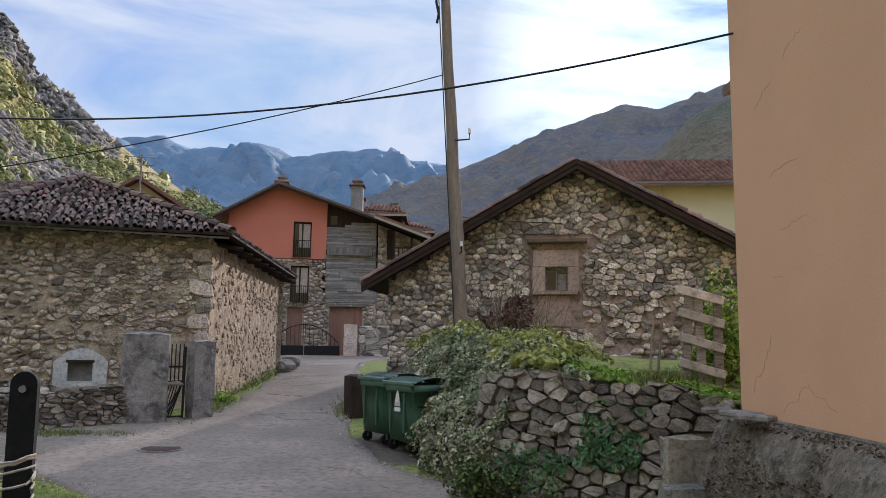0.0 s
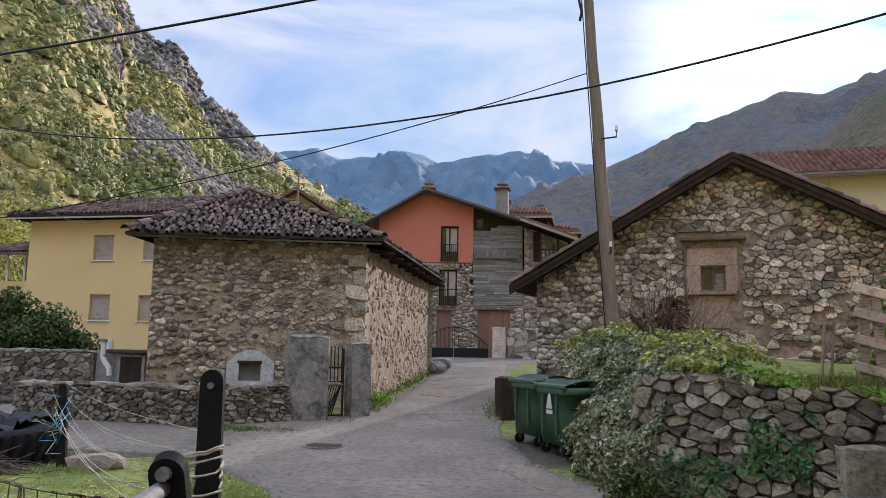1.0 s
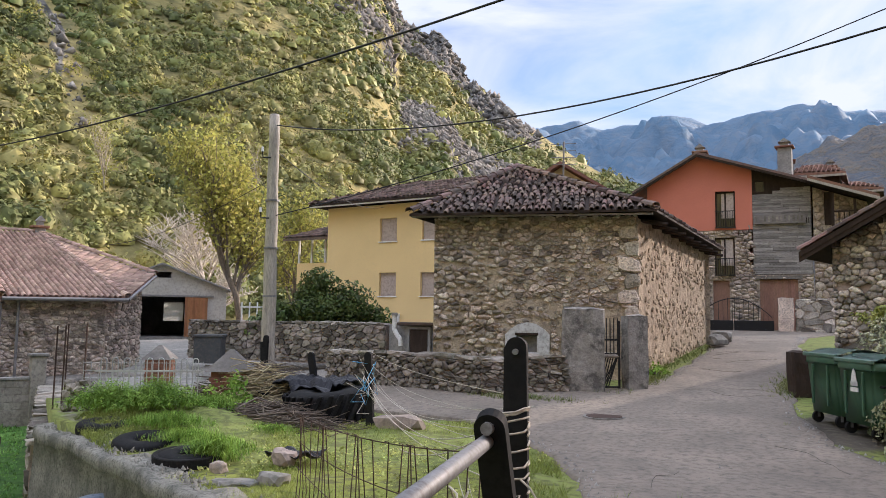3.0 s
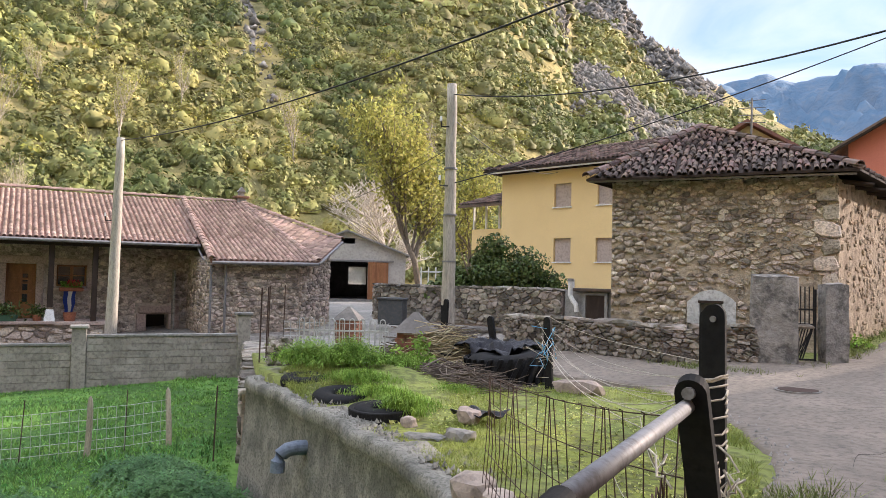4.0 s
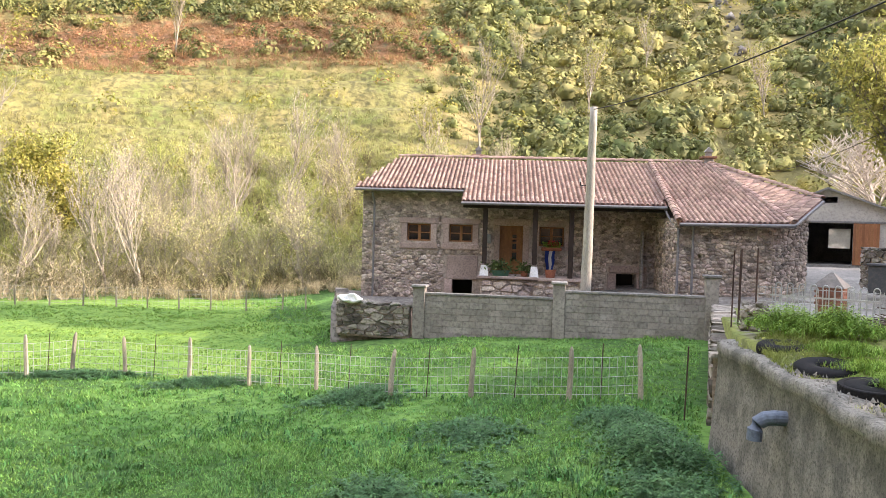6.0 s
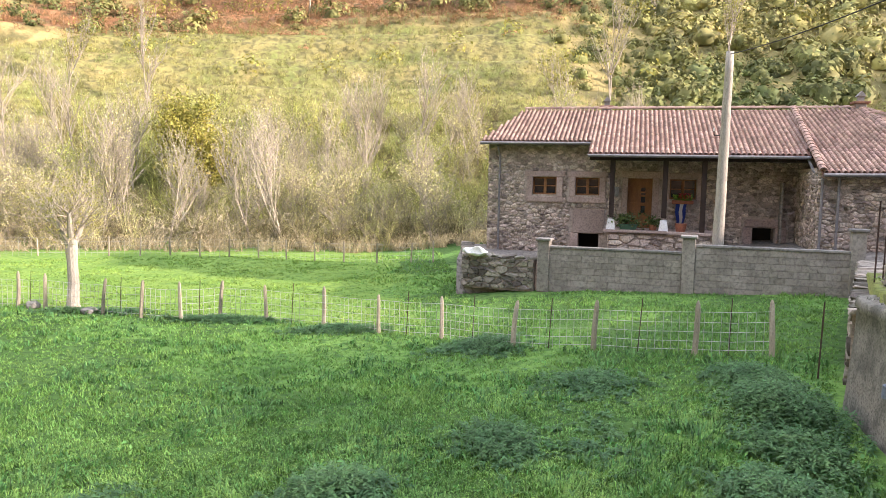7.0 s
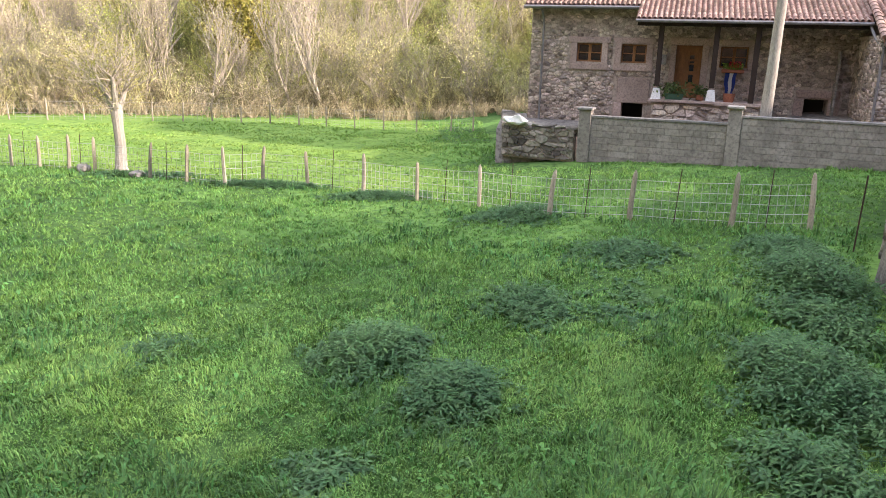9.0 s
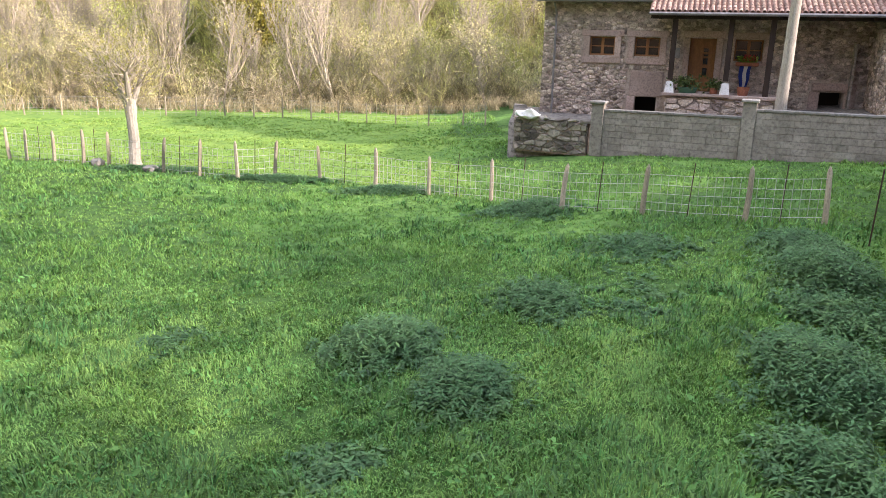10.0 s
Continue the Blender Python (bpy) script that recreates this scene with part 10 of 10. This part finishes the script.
def tufts(P, length, w, g, per):
    """Drooping blades of three triangles each; the blades of one tuft sweep much the same way."""
    n = len(P)
    m = n * per
    sweep = 2.2 * wave(P[:, 0], P[:, 1], 1.3, 3) + 1.2 * wave(P[:, 0], P[:, 1], 3.7, 8)
    a = np.repeat(sweep * 2.0, per) + g.normal(size=m) * 1.1
    L = np.repeat(length, per) * g.uniform(0.5, 1.25, m)
    ww = np.repeat(w, per)[:, None] * g.uniform(0.7, 1.4, (m, 1))
    B = np.repeat(P, per, 0) + np.concatenate([g.normal(size=(m, 2)) * 0.045, np.zeros((m, 1))], 1)
    d = np.stack([np.cos(a), np.sin(a), 0 * a], -1)
    side = np.stack([-np.sin(a), np.cos(a), 0 * a], -1)
    k = g.uniform(0.25, 0.85, m)
    M = B + d * (L * 0.45 * k)[:, None] + np.stack([0 * L, 0 * L, L * 0.5 * (1.15 - 0.5 * k)], -1)
    T = B + d * (L * 1.0 * k)[:, None] + np.stack([0 * L, 0 * L, L * (0.85 - 0.75 * k)], -1)
    V = np.stack([B - side * ww, B + side * ww, M - side * ww * 0.8, M + side * ww * 0.8, T], 1).reshape(-1, 3)
    b = np.arange(m)[:, None] * 5
    return V, np.concatenate([b + [0, 1, 3], b + [0, 3, 2], b + [2, 3, 4]], 1).reshape(-1, 3)


def in_pasture(x, y, gap):
    return (y < np.interp(x, EDGE_X, EDGE_Y) - gap) & ~((x < -24.6) & (y > 2.9)) & ~((y > 5.3) & (x < -25.4 + (y - 5.3) * 0.425))


g = np.random.default_rng(101)
n = 30000
az = g.uniform(52, 128, n)
d = np.sqrt(g.uniform(4.2 ** 2, 15.5 ** 2, n) * (0.35 + 0.65 * g.random(n)))
d = np.clip(d, 4.0, 15.5)
x, y = 0.3 - np.sin(np.radians(az)) * d, 0.15 + np.cos(np.radians(az)) * d
ok = in_pasture(x, y, 0.35)
x, y, d = x[ok], y[ok], d[ok]
lush = np.clip(0.8 + 0.4 * wave(x, y, 0.9, 3) + 0.35 * wave(x, y, 2.7, 5), 0.35, 1.6)
V, F = tufts(np.stack([x, y, field_z(x, y) - 0.015], -1), 0.165 * lush, 0.003 + 0.00038 * d, g, 6)
tagged(np_mesh("pasture_grass", V, F, GRASS_BLADE), "short lush pasture grass lying in tufts", "grass", kind="stuff")
n = 75000
az = g.uniform(30, 150, n)
d = 12.5 * (44 / 12.5) ** g.uniform(0, 1, n)
x, y = 0.3 - np.sin(np.radians(az)) * d, 0.15 + np.cos(np.radians(az)) * d
ok = in_pasture(x, y, 0.35)
x, y, d = x[ok], y[ok], d[ok]
tall = 0.75 + 0.45 * wave(x, y, 0.9, 3) + 0.3 * wave(x, y, 2.7, 5)
beyond = (x < np.interp(y, [p[1] for p in FENCE], [p[0] for p in FENCE])) & (y < 0.6 + 1.5 * g.normal(size=len(y)))
short = np.where(beyond, 0.6, 1.0)
for pick, mat, lab in ((~beyond, GRASS_BLADE, "short lush grass farther out in the pasture"), (beyond, SUNLIT_GRASS, "short grass past the fence, coloured brighter as sunlit")):
    V, F = blades(np.stack([x, y, field_z(x, y) - 0.01], -1)[pick], ((0.07 + 0.0016 * d) * np.clip(tall, 0.4, 1.6) * short)[pick], (0.0045 + 0.00072 * d)[pick], g, 4)
    tagged(np_mesh("far_pasture_grass", V, F, mat), lab, "grass", kind="stuff")
# clover, dock and plantain leaves among the grass
n = 17000
az = g.uniform(54, 126, n)
d = 4.2 * (17 / 4.2) ** g.uniform(0, 1, n)
x, y = 0.3 - np.sin(np.radians(az)) * d, 0.15 + np.cos(np.radians(az)) * d
ok = in_pasture(x, y, 0.4) & (wave(x, y, 1.6, 6) + 0.5 * wave(x, y, 4.1, 2) > 0.12)
x, y = x[ok], y[ok]
V, F = leaf_arrays(np.stack([x, y, field_z(x, y) + g.uniform(0.03, 0.10, len(x))], -1), 0.022 + 0.035 * g.random(len(x)) ** 4, g, 1.5)
tagged(np_mesh("clover", V, F, CLOVER), "clover and broad dock leaves among the grass", "clover", kind="stuff")

# taller tufts that the cattle left
n = 12000
az = g.uniform(40, 126, n)
d = 4.6 * (40 / 4.6) ** g.uniform(0, 1, n)
x, y = 0.3 - np.sin(np.radians(az)) * d, 0.15 + np.cos(np.radians(az)) * d
ok = (y < np.interp(x, EDGE_X, EDGE_Y) - 0.5) & ~((x < -24.6) & (y > 2.9)) & ~((y > 5.3) & (x < -25.4 + (y - 5.3) * 0.425)) & (wave(x, y, 1.1, 2) > 0.05) & (x > np.interp(y, [p[1] for p in FENCE], [p[0] for p in FENCE]))
x, y, d = x[ok], y[ok], d[ok]
V, F = tufts(np.stack([x, y, field_z(x, y) - 0.01], -1), 0.19 + 0.12 * g.random(len(x)), 0.0045 + 0.0005 * d, g, 7)
tagged(np_mesh("grass_tufts", V, F, surface("rank tuft blades", (0.085, 0.215, 0.06), (0.14, 0.29, 0.08), (0.055, 0.145, 0.045), scale=0.8, fine=4, bump=0, rand=0.55, rough=0.55, trans=0.35)), "ranker dark green tufts in the pasture", "grass", kind="stuff")

n = 28000
x = g.uniform(-11, -1.2, n)
y = np.interp(x, EDGE_X, EDGE_Y) + 0.15 + g.uniform(0, 1, n) ** 1.2 * 6.0
ok = (y < 11.3) & ~((x > np.interp(y, [r[0] for r in ROAD], [r[1] for r in ROAD]) - 0.1))
x, y = x[ok], y[ok]
patch = wave(x, y, 1.4, 3)
far = (patch > -0.25) & (wave(x, y, 3.1, 6) > -0.5)
x, y, patch = x[far], y[far], patch[far]
vz = village_z(x, y) + 0.02 + 0.07 * wave(x, y, 0.9, 7) + 0.35 * np.exp(-(((x + 9.8) / 1.6) ** 2 + ((y - 8.6) / 1.2) ** 2))
edge_tall = 1 + 0.15 * smooth01((-x - 7.6) / 1.5) * (y < 9.4)
V, F = blades(np.stack([x, y, vz - 0.03], -1), 0.045 * (1 + patch) * edge_tall + 0.02, np.full(len(x), 0.0045), g, 4)
tagged(np_mesh("terrace_grass", V, F, surface("terrace grass blades", (0.22, 0.27, 0.06), (0.30, 0.33, 0.08), (0.14, 0.19, 0.05), scale=0.6, fine=3, bump=0, rand=0.4, rough=0.6, trans=0.35)), "yellowish tufted grass on the terrace", "grass", kind="stuff")
# verges of the lane and the raised garden
VG = []
for cx, cy, rx, ry, k in ((-2.1, 5.9, 0.25, 1.0, 900), (-4.4, 16.9, 0.2, 1.2, 160), (-4.75, 22, 0.2, 4.5, 260), (-1.75, 17.5, 0.25, 1.5, 260), (4.6, 14.5, 2.4, 3.0, 3500), (-6.0, 13.7, 0.8, 0.25, 300), (3.0, 10.4, 0.5, 0.35, 700)):
    VG.append(np.stack([cx + g.normal(size=k) * rx * 0.6, cy + g.normal(size=k) * ry * 0.6], -1))
VG = np.concatenate(VG)
gz = np.where((VG[:, 0] > 1.5) & (VG[:, 1] > 9.5), 1.4, village_z(VG[:, 0], VG[:, 1]))
V, F = blades(np.concatenate([VG, gz[:, None]], 1), np.full(len(VG), 0.11), np.full(len(VG), 0.007), g, 4)
tagged(np_mesh("verge_grass", V, F, VERGE_GRASS), "thin dull green grass on verges and garden", "grass", kind="stuff")

def weeds(x, y, rx, ry, h, n, size, mat, label, seed, z=None):
    """A spreading patch of upright weeds: thin stalks, each hung with pairs of drooping pointed leaves."""
    g = np.random.default_rng(seed)
    th = thing("nettle_clump", x, y, float(field_z(x, y)) if z is None else z, 0, label, "weeds", group="weed patches")
    q = g.normal(size=(n, 2)) * 0.5
    rr = np.hypot(q[:, 0], q[:, 1])
    hh = h * np.clip(1.15 - 0.55 * rr ** 1.5, 0.3, 1.2) * g.uniform(0.7, 1.15, n)
    base = np.stack([q[:, 0] * rx, q[:, 1] * ry, 0 * rr], -1)
    if z is None:
        base[:, 2] = field_z(x + base[:, 0], y + base[:, 1]) - th.matrix_basis.translation.z - 0.02
    lean = g.normal(size=(n, 2)) * 0.16
    tip = base + np.stack([lean[:, 0] * hh, lean[:, 1] * hh, hh], -1)
    pairs = 9
    k = np.tile(np.linspace(0.3, 1.0, pairs), n)
    a = np.repeat(g.uniform(0, 6.28, n), pairs) + np.tile(np.arange(pairs) * 1.57, n)
    V, F = [], []
    for side in (0, np.pi):
        P = np.repeat(base, pairs, 0) * (1 - k[:, None]) + np.repeat(tip, pairs, 0) * k[:, None]
        b = a + side + g.normal(size=len(a)) * 0.3
        d = np.stack([np.cos(b), np.sin(b), g.uniform(-0.55, 0.35, len(b))], -1)
        w = np.stack([-np.sin(b), np.cos(b), 0 * b], -1)
        s_ = (size * g.uniform(0.6, 1.3, len(b)) * (1.25 - 0.6 * k))[:, None]
        quad = np.stack([P, P + d * s_ + w * s_ * 0.42, P + d * s_ * 2.3 - [0, 0, 0.3] * s_, P + d * s_ - w * s_ * 0.42], 1)
        V.append(quad.reshape(-1, 3))
    V = np.concatenate(V)
    f = np.arange(len(V)).reshape(-1, 4)
    np_mesh("leaves", V, np.concatenate([f[:, [0, 1, 2]], f[:, [0, 2, 3]]]), mat, th, kind="stuff")
    s1 = np.stack([base + [0.004, 0, 0], base - [0.004, 0, 0], tip], 1).reshape(-1, 3)
    np_mesh("stalk_tangle", s1, np.arange(len(s1)).reshape(-1, 3), mat, th, kind="stuff")
    return th


for i, (x, y, rx, ry, h, n, lab) in enumerate((
        (-9.6, -0.55, 0.85, 0.75, 0.42, 330, "dark nettle clump in the pasture"), (-8.2, 0.5, 0.8, 0.65, 0.36, 300, "dark nettle clump in the pasture"),
        (-7.4, 4.55, 1.4, 0.7, 0.42, 620, "large nettle bed against the terrace wall"), (-9.3, 5.5, 1.3, 0.6, 0.3, 240, "nettles against the terrace wall"),
        (-10.9, 6.2, 1.4, 0.7, 0.5, 420, "weed bank at the terrace corner"), (-12.8, 6.7, 1.4, 0.7, 0.34, 300, "low nettles below the dry wall"),
        (-13.8, 3.9, 1.2, 1.1, 0.17, 260, "patch of taller weeds near the fence"), (-11.2, 1.8, 1.0, 0.8, 0.22, 200, "small weed patch in the grass"),
        (-5.7, 3.7, 0.9, 0.5, 0.36, 200, "nettle bed near the wall's foot"), (-21.2, -1.3, 0.7, 1.5, 0.2, 300, "rank weeds along the fence"), (-22.9, -5.0, 0.5, 1.9, 0.2, 320, "dark weeds along the fence"),
        (-18.0, 2.4, 1.2, 1.2, 0.2, 300, "rank weeds along the fence"), (-24.2, -9.3, 0.6, 1.7, 0.18, 220, "rank weeds at the tree's foot"),
        (-9.8, -3.6, 0.6, 0.5, 0.13, 90, "low broad-leaved weeds in the grass"), (-6.6, -0.9, 0.6, 0.5, 0.13, 90, "low broad-leaved weeds in the grass"), (-10.6, 3.3, 1.5, 0.9, 0.13, 90, "low nettle patch in the grass"))):
    weeds(x, y, rx, ry, h, n, 0.05 if h > 0.2 else 0.06, WEED_LEAF, lab, 200 + i)
for i, (x, y, rx, ry, h, n, lab) in enumerate((
        (-9.6, 8.4, 0.7, 0.5, 0.2, 420, "bright green grassy mound on the terrace corner"), (-10.5, 8.2, 0.7, 0.45, 0.22, 420, "bright green grassy mound on the terrace corner"),
        (-8.8, 7.9, 0.6, 0.4, 0.17, 320, "grass growing over the old tyres"), (-8.1, 7.6, 0.5, 0.35, 0.14, 260, "grass growing over the old tyres"),
        (-6.95, 7.0, 0.28, 0.28, 0.3, 160, "grass sprouting out of the tyre"), (-7.4, 7.5, 0.5, 0.35, 0.13, 200, "grass tuft beside the tyre"),
        (-9.4, 9.3, 0.6, 0.35, 0.2, 220, "grass before the brick pier"), (-7.7, 8.7, 0.5, 0.35, 0.1, 140, "low grass by the brushwood"), (-3.0, 4.3, 0.5, 0.3, 0.12, 200, "grass tuft under the wire panel"))):
    z0 = 0.05 + 0.33 * math.exp(-(((x + 9.8) / 1.6) ** 2 + ((y - 8.6) / 1.2) ** 2))
    if "mound" in lab:
        weeds(x, y, 0.62, 0.42, 0.36, 300, 0.034, BRIGHT_LEAF, "bright green leafy clump on the terrace corner", 230 + i, z0)
        n //= 3
    th = thing("grass_tuft", x, y, z0, 0, lab, "grass", group="tufts on the terrace")
    q = g.normal(size=(n, 2)) * 0.5
    B = np.stack([q[:, 0] * rx, q[:, 1] * ry, 0.25 * h * np.clip(1 - (q ** 2).sum(1), 0, 1)], -1)
    np_mesh("leaves", *tufts(B, np.full(n, 1.15 * h) * np.clip(1.2 - (q ** 2).sum(1) * 0.4, 0.4, 1.2), np.full(n, 0.004), g, 7), BRIGHT_LEAF, th, kind="stuff")
# moss cushions, small leaves and loose chips over the terrace
n = 15000
x = g.uniform(-10.5, -1.5, n)
y = np.interp(x, EDGE_X, EDGE_Y) + 0.25 + g.uniform(0, 1, n) ** 1.1 * 5.5
ok = (y < 11.0) & (x < np.interp(y, [r[0] for r in ROAD], [r[1] for r in ROAD]) - 0.05) & (wave(x, y, 1.7, 4) + 0.5 * wave(x, y, 4.3, 1) > -0.1)
x, y = x[ok], y[ok]
mz = village_z(x, y) + 0.035 + 0.07 * wave(x, y, 0.9, 7) + 0.35 * np.exp(-(((x + 9.8) / 1.6) ** 2 + ((y - 8.6) / 1.2) ** 2))
tagged(np_mesh("moss_cushions", *leaf_arrays(np.stack([x, y, mz], -1), 0.012 + 0.02 * g.random(len(x)) ** 2, g, 1.6), SPURGE), "yellow-green moss and small leaves on the terrace", "moss", kind="stuff")
bush("weed_clump", -9.6, 10.0, 0.05, 0.45, 0.35, 0.5, 500, 0.05, BRIGHT_LEAF, "green weeds at the brick pier's foot", 303, category="weeds")
bush("weed_clump", -4.6, 18.0, 0.5, 0.3, 0.7, 0.2, 300, 0.04, BRIGHT_LEAF, "weeds at the foot of the barn wall", 304, category="weeds")
